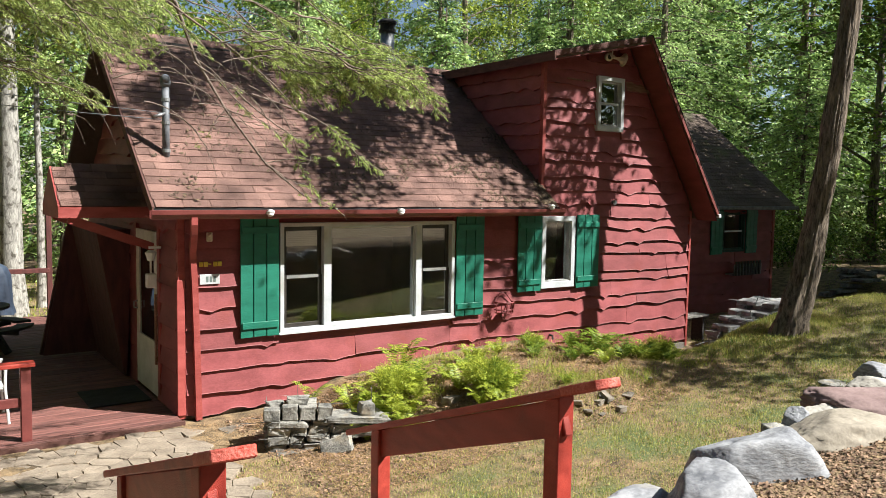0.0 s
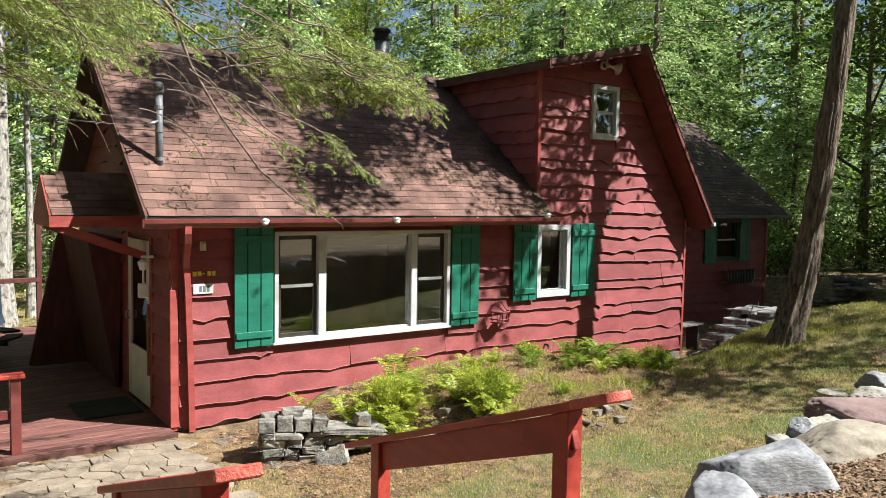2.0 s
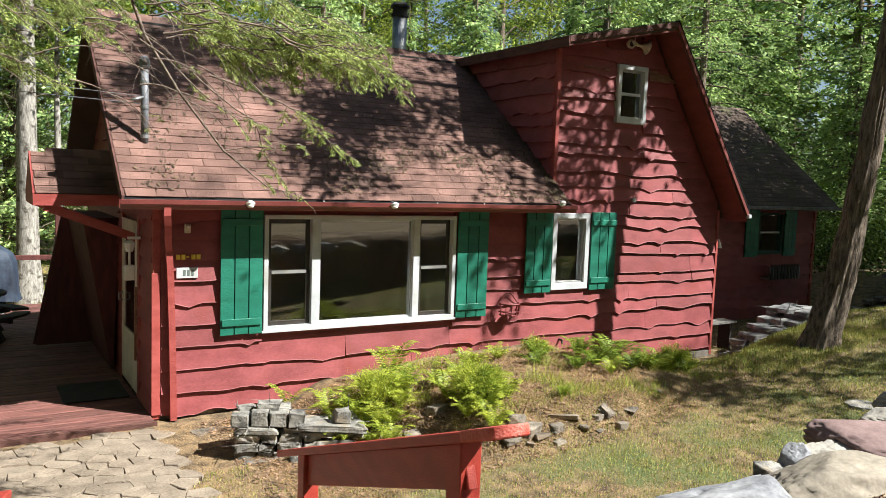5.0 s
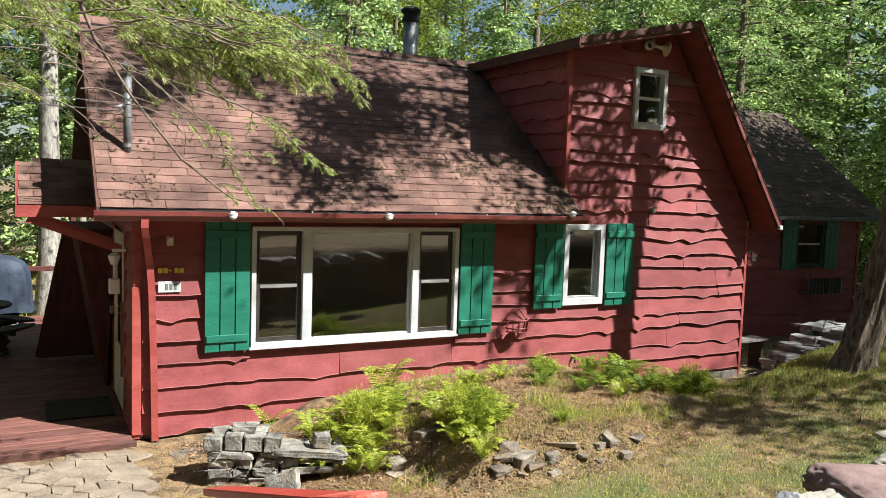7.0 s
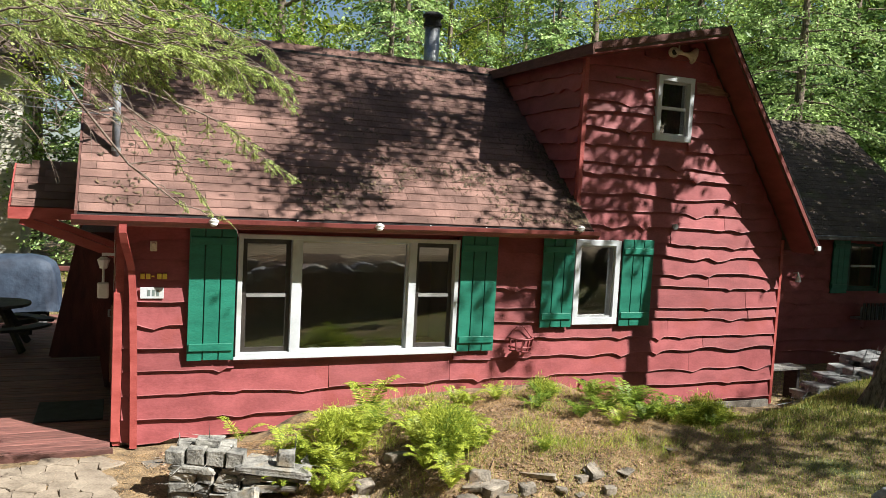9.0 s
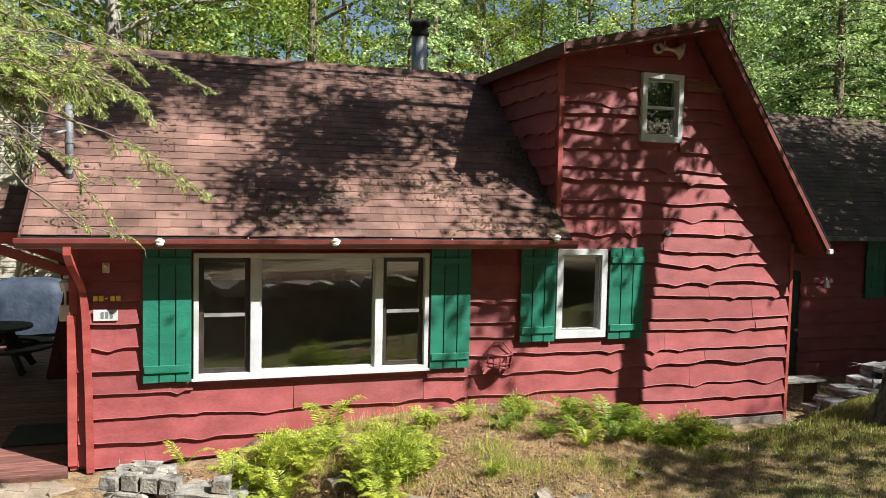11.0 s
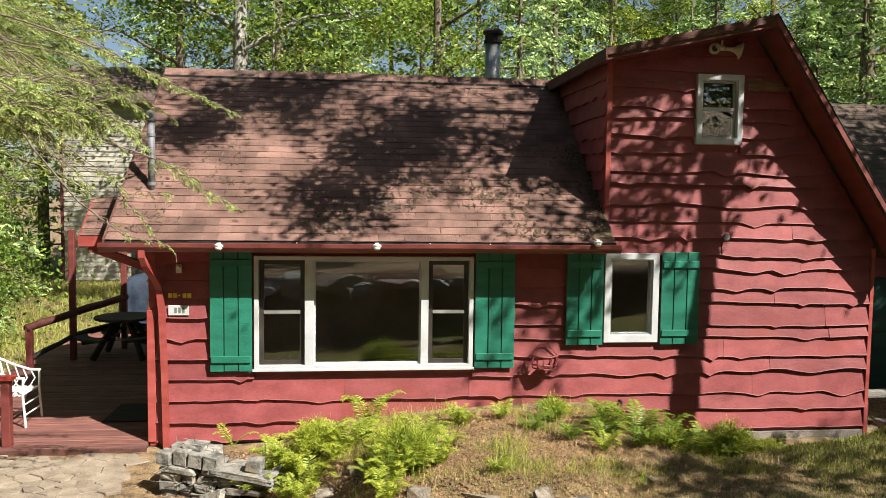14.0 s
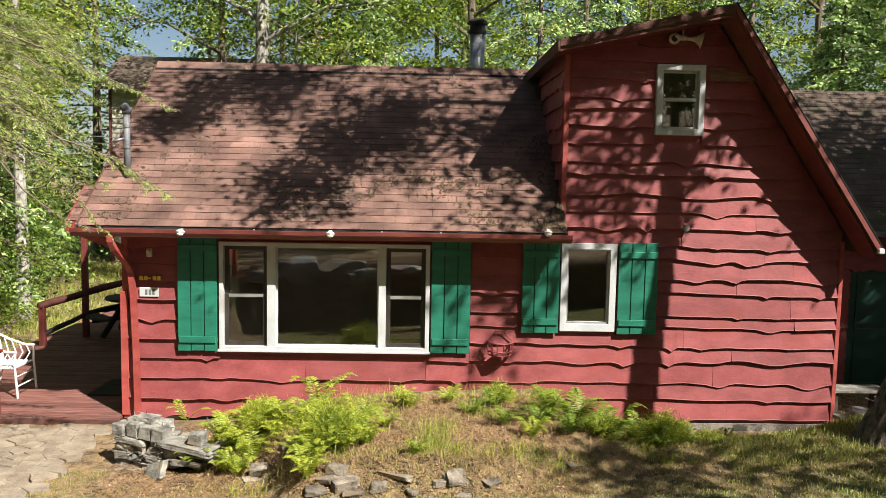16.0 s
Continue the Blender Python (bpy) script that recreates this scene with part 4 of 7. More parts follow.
# moss on the low gable roof and needle litter on the main roof
rm = random.Random(8)
g = Geo()
for _ in range(900):
    t = rm.random() ** 0.7
    x, y = LOW_X + (PEAK_X - LOW_X) * rm.random(), EAVE_Y + 0.05 + 0.5 * t * t
    z = LOW_Z + (x - LOW_X) * (PEAK_Z - LOW_Z) / (PEAK_X - LOW_X) + 0.012
    r, h, a = rm.uniform(0.012, 0.045), rm.uniform(0.012, 0.04), rm.uniform(0, 6)
    c = [(x + r * math.cos(a + k * 1.257), y + r * math.sin(a + k * 1.257), z - 0.01) for k in range(5)]
    g.add(c + [(x, y, z + h)], [(k, (k + 1) % 5, 5) for k in range(5)])
tagged(part("moss", g, MOSS, cabin, "green moss along the low gable roof edge"), kind="stuff")


def roof_z(y):
    return EAVE_Z + (RIDGE_Z - EAVE_Z) * (y - EAVE_Y) / (RIDGE_Y - EAVE_Y)


g = Geo()
for k in range(5200):
    x = XD - 0.05 - 5.8 * rm.random() ** 1.5
    y = rm.choice((EAVE_Y + 0.05 + 0.9 * rm.random() ** 1.4, rm.uniform(EAVE_Y, RIDGE_Y)))
    if rm.random() < 0.3:
        x = XD - 0.02 - 0.25 * rm.random() ** 2
    if noise.noise((x * 1.3, y * 2.0, 7.7)) < rm.uniform(-0.15, 0.4):
        continue
    a, l, w = rm.uniform(0, 6.3), rm.uniform(0.012, 0.045), rm.uniform(0.006, 0.016)
    ca, sa = math.cos(a), math.sin(a)
    h = 0.026 + rm.uniform(0, 0.012)
    q = [(x + ca * l, y + sa * l), (x - sa * w, y + ca * w), (x - ca * l, y - sa * l), (x + sa * w, y - ca * w)]
    g.add([(px, py, roof_z(py) + h + rm.uniform(0, 0.01)) for px, py in q], [(0, 1, 2, 3)])
tagged(part("needle_litter", g, DEBRIS, cabin, "dark needle and leaf litter lying on the shingles"), kind="stuff")


# ---- annex ----
AY, AX0, AX1 = 11.5, 11.9, 18.2
annex = thing("annex", (15.1, 13.5, -0.3), "low red board-sided annex with a dark shingle roof", "house")
ADOOR, AWIN = (13.30, 14.18, -0.25, 1.86), (16.08, 16.98, 1.33, 2.33)
annex_wall = part("wall", wall_slab("x", AY, 0.12, AX0, AX1, -0.6, lambda x: 2.5, [ADOOR, AWIN]), RED, annex, weld=True)
part("end_wall", wall_slab("y", AX1 - 0.12, 0.12, AY + 0.12, 16.5, -0.6, lambda y: min(2.5 + 0.85 * (y - AY), 2.5 + 0.85 * (16.6 - y)), [], (14.0,)), RED, annex)
part("back_wall", Geo().box(AX0, AX1, 16.5, 16.6, -0.6, 2.5), RED, annex)
part("inside", Geo().box(AX0, AX1 - 0.13, 12.8, 12.86, -0.5, 2.5).box(AX0, AX1 - 0.13, AY + 0.13, 16.4, -0.5, -0.4), ROOM, annex)
part("foundation", Geo().box(AX0, AX1, AY + 0.02, AY + 0.1, -0.9, -0.6), CONCRETE, annex)
annex_roof = part("roof", slab((11.08, 2.46), (14.0, 4.94), AX0 + 0.08, 18.5, 0.10), SHINGLE_FAR, annex, "dark shingled roof slope with moss and litter")
part("rear_roof", slab((16.92, 2.46), (14.002, 4.94), AX0 + 0.08, 18.5, 0.10), SHINGLE_FAR, annex)
part("gutter", Geo().box(AX0 + 0.1, 18.5, 10.98, 11.07, 2.37, 2.45), PIPE, annex, "thin grey gutter", bevel=0.01)
part("corner_board", Geo().box(AX1 - 0.05, AX1 + 0.03, AY - 0.05, AY + 0.03, -0.6, 2.4), RED_TRIM, annex)
boards(annex_wall, "x", AY, [-0.58, -0.36, -0.12, 0.12, 0.35, 0.60, 0.84, 1.08, 1.33, 1.58, 1.82, 2.06, 2.30, 2.5], lambda z: AX0 + 0.02, lambda z: AX1 - 0.06, [ADOOR, AWIN], 57, joint=(2.0, 4.0))
adoor = part("door", Geo().box(ADOOR[0], ADOOR[1], AY - 0.01, AY + 0.04, ADOOR[2], ADOOR[3]), GREEN_DARK, annex, "dark green panelled door", bevel=0.004)
for z0, z1 in ((-0.1, 0.65), (0.8, 1.72)):
    part("panel", frame_ring(ADOOR[0] + 0.12, ADOOR[1] - 0.12, z0, z1, 0.05, 0.05, 0.05, 0.05, AY - 0.03, AY - 0.011), GREEN_DARK, adoor)
part("knob", Geo().tube([(ADOOR[1] - 0.07, AY - 0.01, 0.75), (ADOOR[1] - 0.07, AY - 0.07, 0.75)], [0.015, 0.03], 10), BRASS, adoor)
aw = part("window", frame_ring(*AWIN, 0.06, 0.06, 0.06, 0.06, AY - 0.05, AY + 0.1), GREEN_DARK, annex, bevel=0.004)
double_hung(AWIN[0] + 0.061, AWIN[1] - 0.061, AWIN[2] + 0.061, AWIN[3] - 0.061, AY - 0.02, aw, GREEN_DARK, ALU, 0.04)
for x0 in (AWIN[0] - 0.46, AWIN[1] + 0.02):
    sh = part("shutter", Geo().box(x0, x0 + 0.44, AY - 0.06, AY - 0.045, AWIN[2] - 0.04, AWIN[3] + 0.02), GREEN_DARK, annex)
    for i in range(3):
        part("plank", Geo().box(x0 + i * 0.147 + 0.004, x0 + i * 0.147 + 0.143, AY - 0.08, AY - 0.061, AWIN[2] - 0.04, AWIN[3] + 0.02), GREEN, sh)
    for z in (AWIN[2] + 0.1, AWIN[3] - 0.1):
        part("batten", Geo().box(x0 + 0.01, x0 + 0.43, AY - 0.10, AY - 0.081, z - 0.04, z + 0.04), GREEN, sh)
box = thing("window_box", (16.9, AY - 0.2, 0.8), "pale metal window box with thin slats", "planter")
part("trough", Geo().box(16.25, 17.35, AY - 0.30, AY - 0.06, 0.78, 0.82).box(16.25, 17.35, AY - 0.30, AY - 0.285, 0.78, 1.05), METAL, box)
for i in range(9):
    part("slat", Geo().box(16.28 + 0.118 * i, 16.35 + 0.118 * i, AY - 0.32, AY - 0.302, 0.78, 1.12), DARK_WOOD, box)
al = thing("annex_lamp", (14.65, AY - 0.05, 1.65), "small pale wall lamp beside the annex door", "lamp")
part("arm", Geo().tube([(14.65, AY - 0.04, 1.68), (14.65, AY - 0.14, 1.70), (14.65, AY - 0.16, 1.62)], 0.016, 8), WHITE_IRON, al)
part("shade", Geo().tube([(14.65, AY - 0.16, 1.64), (14.65, AY - 0.16, 1.52)], [0.03, 0.06], 10), WHITE_IRON, al)
gb = thing("garden_bench", (12.2, 9.5, -0.15), "weathered grey plank bench beside the cabin corner", "bench")
for i in range(2):
    part("plank", Geo().box(11.95, 12.75, 9.30 + 0.17 * i, 9.46 + 0.17 * i, 0.36, 0.40), STONE, gb, bevel=0.005)
for x in (12.0, 12.62):
    part("leg", Geo().box(x, x + 0.05, 9.34, 9.60, -0.2, 0.36), DARK_WOOD, gb)

# ---- deck ----
DX0, DX1, DY0, DY1 = -0.75, X0 - 0.05, 8.98, 17.6
deck = thing("deck", (1.0, 13.0, -0.1), "red-stained plank deck along the side of the cabin", "deck")
part("edge_board", Geo().box(DX0, DX1 + 0.03, DY0 - 0.035, DY0 - 0.004, -0.19, -0.005), FASCIA_OLD, deck, "weathered brown edge board", bevel=0.004)
part("edge_board", Geo().box(DX0 - 0.035, DX0 - 0.003, DY0, DY1, -0.22, -0.005), DECK, deck)
part("joists", Geo().box(DX0, DX1, DY0, DY1, -0.32, -0.05), DARK_WOOD, deck)
rd = random.Random(5)
y = DY0
while y < DY1 - 0.1:
    dz = rd.uniform(-0.003, 0.003)
    part("plank", Geo().box(DX0, DX1, y + 0.004, y + 0.136, -0.045, 0.0 + dz), DECK, deck, bevel=0.005)
    y += 0.141


def deck_rail(name, ends, heights, posts_tall, label, paint=RAKE_SHADED):
    rl = thing(name, (*ends[0], 0.0), label, "railing", "deck railings")
    for (x, y), h in zip(ends, posts_tall):
        part("post", Geo().box(x - 0.05, x + 0.05, y - 0.05, y + 0.05, -0.02, h), paint, rl, bevel=0.006)
    for (a, b) in zip(ends, ends[1:]):
        for z, w, h in heights:
            part("rail", Geo().bar((*a, z), (*b, z), w, h), paint, rl, bevel=0.006)
    return rl


front_rail = deck_rail("deck_rail", [(0.93, 9.10), (-0.70, 9.10)], [(0.42, 0.04, 0.10)], (0.80, 0.80), "red-painted deck railing with a flat cap")
part("cap", Geo().box(-0.78, 1.02, 9.02, 9.18, 0.80, 0.845), RED_RAIL, front_rail, bevel=0.008)
log_rail = deck_rail("deck_rail", [(-0.43, 13.2), (0.0, 14.0), (0.59, 15.04)], [], (0.72, 2.35, 2.35), "red-brown log railing between tall deck posts")
for a, b, r in (((-0.43, 13.2, 0.73), (0.0, 13.98, 0.85), 0.066), ((0.0, 14.02, 0.85), (0.59, 15.02, 1.0), 0.066), ((-0.40, 13.25, 0.21), (0.0, 13.98, 0.44), 0.045), ((0.0, 14.02, 0.44), (0.59, 15.02, 0.55), 0.045)):
    pa, pb = Vector(a), Vector(b)
    way = (pb - pa).normalized() * 0.06
    part("log", Geo().tube([pa - way, pa.lerp(pb, 0.3) + Vector((0, 0, 0.008)), pa.lerp(pb, 0.65) - Vector((0, 0, 0.006)), pb + way], [r, r * 1.06, r * 0.95, r], 10), BOARD_BROWN if r > 0.05 else DARK_WOOD, log_rail, smooth=True)
back_rail = deck_rail("deck_rail", [(0.9, 17.45), (2.35, 17.45)], [(0.95, 0.12, 0.09)], (0.95, 2.5), "dark red deck railing at the far end", BOARD_BROWN)


def picnic_table(x, y):
    tb = thing("picnic_table", (x, y, 0), "dark round picnic table with attached curved benches", "table")
    part("tabletop", Geo().tube([(x, y, 0.70), (x, y, 0.71), (x, y, 0.75)], [0.50, 0.52, 0.52], 20), DARK_WOOD, tb)
    for k in range(4):
        a = math.pi / 4 + k * math.pi / 2
        c, s = math.cos(a), math.sin(a)
        part("leg", Geo().bar((x + 0.15 * c, y + 0.15 * s, 0.70), (x + 0.62 * c, y + 0.62 * s, 0.02), 0.07, 0.09), DARK_WOOD, tb)
        part("arm", Geo().bar((x + 0.2 * c, y + 0.2 * s, 0.36), (x + 0.80 * c, y + 0.80 * s, 0.36), 0.05, 0.08), DARK_WOOD, tb)
        g = Geo()
        n = 10
        for i in range(n + 1):
            b = a + (i / n - 0.5) * 1.15
            for r, z in ((0.62, 0.40), (0.86, 0.40), (0.86, 0.44), (0.62, 0.44)):
                g.v.append((x + r * math.cos(b), y + r * math.sin(b), z))
        for i in range(n):
            for j in range(4):
                g.f.append((4 * i + j, 4 * i + (j + 1) % 4, 4 * i + 4 + (j + 1) % 4, 4 * i + 4 + j))
        g.f += [(0, 1, 2, 3), (4 * n + 3, 4 * n + 2, 4 * n + 1, 4 * n)]
        part("bench", g, DARK_WOOD, tb)


picnic_table(0.80, 14.3)


def covered_grill(x, y):
    """A loose cover over a barbecue: sagging top, folds down the sides."""
    gr = thing("covered_grill", (x, y, 0), "barbecue under a blue-grey fabric cover on the deck", "grill")
    g = Geo()
    n, rows = 48, [(0.25, 1.06, 0.02), (0.42, 1.0, 0.03), (0.7, 0.98, 0.025), (0.98, 0.97, 0.012), (1.14, 0.88, 0.008), (1.24, 0.68, 0.005), (1.28, 0.40, 0.0)]
    for z, k, fold in rows:
        for i in range(n):
            a = 2 * math.pi * i / n
            ex, ey = math.copysign(abs(math.cos(a)) ** 0.45, math.cos(a)), math.copysign(abs(math.sin(a)) ** 0.45, math.sin(a))
            f = 1 + fold * 2 * math.sin(11 * a + 3 * z) + 0.04 * noise.noise((ex * 2, ey * 2, z * 3))
            g.v.append((x + 0.78 * k * f * ex, y + 0.36 * k * f * ey, z + 0.05 * noise.noise((ex * 1.5, ey, z))))
    for r in range(len(rows) - 1):
        for i in range(n):
            g.f.append((r * n + i, r * n + (i + 1) % n, r * n + n + (i + 1) % n, r * n + n + i))
    g.f.append(tuple((len(rows) - 1) * n + i for i in range(n)))
    part("cover", g, TARP, gr, smooth=True)
    for dx in (-0.55, 0.55):
        for dy in (-0.22, 0.22):
            part("leg", Geo().box(x + dx - 0.025, x + dx + 0.025, y + dy - 0.025, y + dy + 0.025, 0.0, 0.6), BLACK, gr)
    part("shelf", Geo().box(x - 0.55, x + 0.55, y - 0.24, y + 0.24, 0.16, 0.19), BLACK, gr)
    part("wheel", Geo().tube([(x + 0.5, y - 0.30, 0.09), (x + 0.5, y - 0.26, 0.09)], 0.09, 14), WHITE_IRON, gr)


covered_grill(0.82, 16.85)


def iron_chair(x, y):
    """White metal garden chair, seen from its side: curved arms and a lattice back."""
    c = thing("garden_chair", (x, y, 0), "white scrolled metal garden chair on the deck", "chair")
    for dx in (-0.26, 0.26):
        part("front_leg", Geo().tube([(x + 0.24, y + dx, 0.0), (x + 0.21, y + dx, 0.42), (x + 0.22, y + dx, 0.63)], 0.016, 8), WHITE_IRON, c)
        part("back_leg", Geo().tube([(x - 0.30, y + dx, 0.0), (x - 0.22, y + dx, 0.42), (x - 0.27, y + dx, 0.70), (x - 0.33, y + dx, 0.92)], 0.016, 8), WHITE_IRON, c)
        part("arm", Geo().tube([(x - 0.29, y + dx, 0.80), (x - 0.12, y + dx, 0.72), (x + 0.10, y + dx, 0.645), (x + 0.24, y + dx, 0.64)], 0.017, 8), WHITE_IRON, c)
        for k in range(4):
            part("scroll", Geo().tube([(x - 0.2 + 0.1 * k, y + dx, 0.43), (x - 0.14 + 0.1 * k, y + dx, 0.53), (x - 0.20 + 0.1 * k, y + dx, 0.66 + 0.03 * (3 - k))], 0.009, 6), WHITE_IRON, c)
    part("top_rail", Geo().tube([(x - 0.33, y - 0.26, 0.92), (x - 0.35, y, 0.98), (x - 0.33, y + 0.26, 0.92)], 0.017, 8), WHITE_IRON, c)
    for k in range(6):
        part("back_slat", Geo().tube([(x - 0.22, y - 0.2 + 0.08 * k, 0.42), (x - 0.34, y - 0.2 + 0.08 * k, 0.95)], 0.009, 6), WHITE_IRON, c)
    for k in range(6):
        part("seat_slat", Geo().box(x - 0.22 + 0.075 * k, x - 0.17 + 0.075 * k, y - 0.26, y + 0.26, 0.41, 0.425), WHITE_IRON, c)
    part("stretcher", Geo().tube([(x + 0.23, y - 0.26, 0.16), (x + 0.23, y + 0.26, 0.16)], 0.011, 6).tube([(x + 0.23, y - 0.26, 0.30), (x + 0.23, y + 0.26, 0.30)], 0.009, 6), WHITE_IRON, c)


iron_chair(0.60, 10.10)
mt = single("door_mat", Geo().box(1.72, 2.45, 10.0, 10.85, 0.004, 0.022), BLACK, (2.1, 10.4, 0.004), "black ribbed doormat by the side door", "doormat", bevel=0.005)


# ---- stair rails by the path ----
def stair_rail(x_up, y_up, z_up, x_low, y_low, z_low, label):
    rl = thing("stair_handrail", (x_low, y_low, ground_z(x_low, y_low)), label, "handrail", "stair handrails")
    d = Vector((x_up - x_low, y_up - y_low, z_up - z_low)).normalized()
    along = lambda y: x_low + (x_up - x_low) * (y - y_low) / (y_up - y_low)
    lo, up = Vector((x_low, y_low, z_low - 0.02)), Vector((x_up, y_up, z_up - 0.02))
    part("cap", Geo().bar(lo, up, 0.145, 0.04), RED_RAIL, rl, bevel=0.006)
    part("worn_end", Geo().bar(up - d * 0.24 + Vector((0, 0, 0.0036)), up + d * 0.002 + Vector((0, 0, 0.0036)), 0.149, 0.042), RED_WORN, rl, "brighter worn red paint", bevel=0.005)
    for y, w, drop in ((y_up + 0.31, 0.095, 0.04), (y_low - 0.40, 0.095, 0.04)):
        x = along(y)
        z = z_low + (z_up - z_low) * (y - y_low) / (y_up - y_low)
        s = (z_up - z_low) / (y_up - y_low)
        g = Geo()
        zb = min(ground_z(x, y), ground_z(x, y + 0.1)) - 0.12
        g.hexa([(x - w / 2, y - w / 2, zb), (x + w / 2, y - w / 2, zb), (x + w / 2, y + w / 2, zb), (x - w / 2, y + w / 2, zb),
                (x - w / 2, y - w / 2, z - drop - s * w / 2), (x + w / 2, y - w / 2, z - drop - s * w / 2), (x + w / 2, y + w / 2, z - drop + s * w / 2), (x - w / 2, y + w / 2, z - drop + s * w / 2)])
        part("post", g, RED_RAIL, rl, bevel=0.005)
    a, b = y_low - 0.35, y_up + 0.262
    za, zb = [z_low + (z_up - z_low) * (y - y_low) / (y_up - y_low) - 0.135 for y in (a, b)]
    part("rail_board", Geo().bar((along(a), a, za), (along(b), b, zb), 0.04, 0.17), RED_RAIL, rl, bevel=0.004)


stair_rail(2.345, 2.20, 1.955, 2.49, 4.70, 1.05, "red-painted sloping handrail with two square posts")
stair_rail(0.73, 2.24, 1.935, 0.89, 4.64, 1.09, "red-painted sloping handrail beside the stone path")


# ---- stones ----
def stone(rng, x, y, z, sx, sy, sz, material, parent=None, turn=0.0, tilt=(0.0, 0.0), blocky=0.55, label="", name="stone", category="stone", group="", cuts=2, rough=0.10):
    """A broken block of stone with flat faces and chipped edges, its foot at z."""
    bm = bmesh.new()
    k = 0.35 + 0.45 * blocky
    for sxx in (-1, 1):
        for syy in (-1, 1):
            for szz in (-1, 1):
                for a in range(2):
                    p = [sxx * rng.uniform(k, 1.0), syy * rng.uniform(k, 1.0), szz * rng.uniform(max(k, 0.7), 1.0)]
                    bm.verts.new(p)
    hull = bmesh.ops.convex_hull(bm, input=bm.verts[:])
    bmesh.ops.delete(bm, geom=[v for v in bm.verts if not v.link_faces], context="VERTS")
    bmesh.ops.dissolve_limit(bm, angle_limit=radians(14), verts=bm.verts[:], edges=bm.edges[:])
    bmesh.ops.bevel(bm, geom=bm.edges[:], offset=0.10, segments=1, affect="EDGES")
    if cuts > 2:
        bmesh.ops.triangulate(bm, faces=bm.faces[:])
        bmesh.ops.subdivide_edges(bm, edges=bm.edges[:], cuts=cuts - 2, use_grid_fill=True)
    if cuts > 4:
        bmesh.ops.subdivide_edges(bm, edges=bm.edges[:], cuts=1, use_grid_fill=True)
        for _ in range(6):
            bmesh.ops.smooth_vert(bm, verts=bm.verts[:], factor=0.5, use_axis_x=True, use_axis_y=True, use_axis_z=True)
    off = Vector((rng.uniform(0, 99), rng.uniform(0, 99), rng.uniform(0, 99)))
    for v in bm.verts:
        q = v.co.copy()
        v.co = q * (1 + noise.noise(q * 1.1 + off) * rough * 0.8 + noise.noise(q * 3.5 + off) * rough * 0.5 + (noise.noise(q * 8 + off) * rough * 0.14 if cuts > 4 else 0))
    bmesh.ops.recalc_face_normals(bm, faces=bm.faces)
    m = Matrix.LocRotScale((x, y, z + sz * 0.92), Euler((tilt[0], tilt[1], turn)), (sx, sy, sz))
    bmesh.ops.transform(bm, matrix=m, verts=bm.verts)
    g = Geo()
    bm.verts.index_update()
    g.v = [tuple(v.co) for v in bm.verts]
    g.f = [tuple(v.index for v in f.verts) for f in bm.faces]
    bm.free()
    ob = part(name, g, material, parent, label if parent else "", cuts > 4, 0.0, None if parent else (x, y, z))
    if not parent:
        tagged(ob, label, category, group)
    return ob


rs = random.Random(12)
stack = thing("stone_stack", (3.6, 7.6, -0.10), "dry-laid low wall of grey stones beside the ferns", "stone wall")
WAY, BACK, TURN_S = Vector((0.905, -0.425)), Vector((0.425, 0.905)), -0.44


def laid(u, back, z, half, deep, high, turn=0.0, tilt=(0.0, 0.0), blocky=0.55, rough=0.2):
    """A stone of the wall: u along its face, set back from it, its foot at z."""
    p = Vector((2.98, 7.64)) + WAY * u + BACK * (back + deep)
    stone(rs, p.x, p.y, z, half * 1.04, deep, high / 1.9, STONE, stack, TURN_S + turn, tilt, blocky, cuts=4, rough=rough)


z = -0.10
for row, (high, end) in enumerate(((0.105, 0.66), (0.085, 0.95), (0.10, 0.86), (0.075, 0.72))):
    u = rs.uniform(0.0, 0.05)
    while u < end:
        half = rs.uniform(0.075, 0.14) if row != 3 else rs.uniform(0.16, 0.28)
        half = min(half, (end + 0.06 - u) / 2)
        if half < 0.035:
            break
        laid(u + half, rs.uniform(-0.02, 0.03), z + rs.uniform(-0.006, 0.006), half, rs.uniform(0.10, 0.14), high * rs.uniform(0.85, 1.12), rs.uniform(-0.08, 0.08), (rs.uniform(-0.05, 0.05), rs.uniform(-0.06, 0.06)))
        u += 2 * half + 0.004
    for u in (0.15, 0.45, 0.8):
        laid(u, 0.22, z, 0.16, 0.13, high, rs.uniform(-0.2, 0.2))
    z += high * 0.93
TOP = 0.245
for u, half, high in ((0.10, 0.095, 0.13), (0.285, 0.088, 0.165), (0.475, 0.098, 0.155), (0.655, 0.078, 0.15)):
    laid(u, rs.uniform(0.0, 0.02), TOP, half, 0.09, high, rs.uniform(-0.06, 0.06), (0.0, rs.uniform(-0.03, 0.03)), 0.85, 0.11)
laid(0.12, 0.19, TOP, 0.10, 0.10, 0.15, 0.2)
laid(0.45, 0.20, TOP, 0.13, 0.10, 0.15, -0.1)
laid(0.36, 0.12, TOP + 0.145, 0.12, 0.07, 0.075, 0.15, (0.05, 0.04), 0.7)
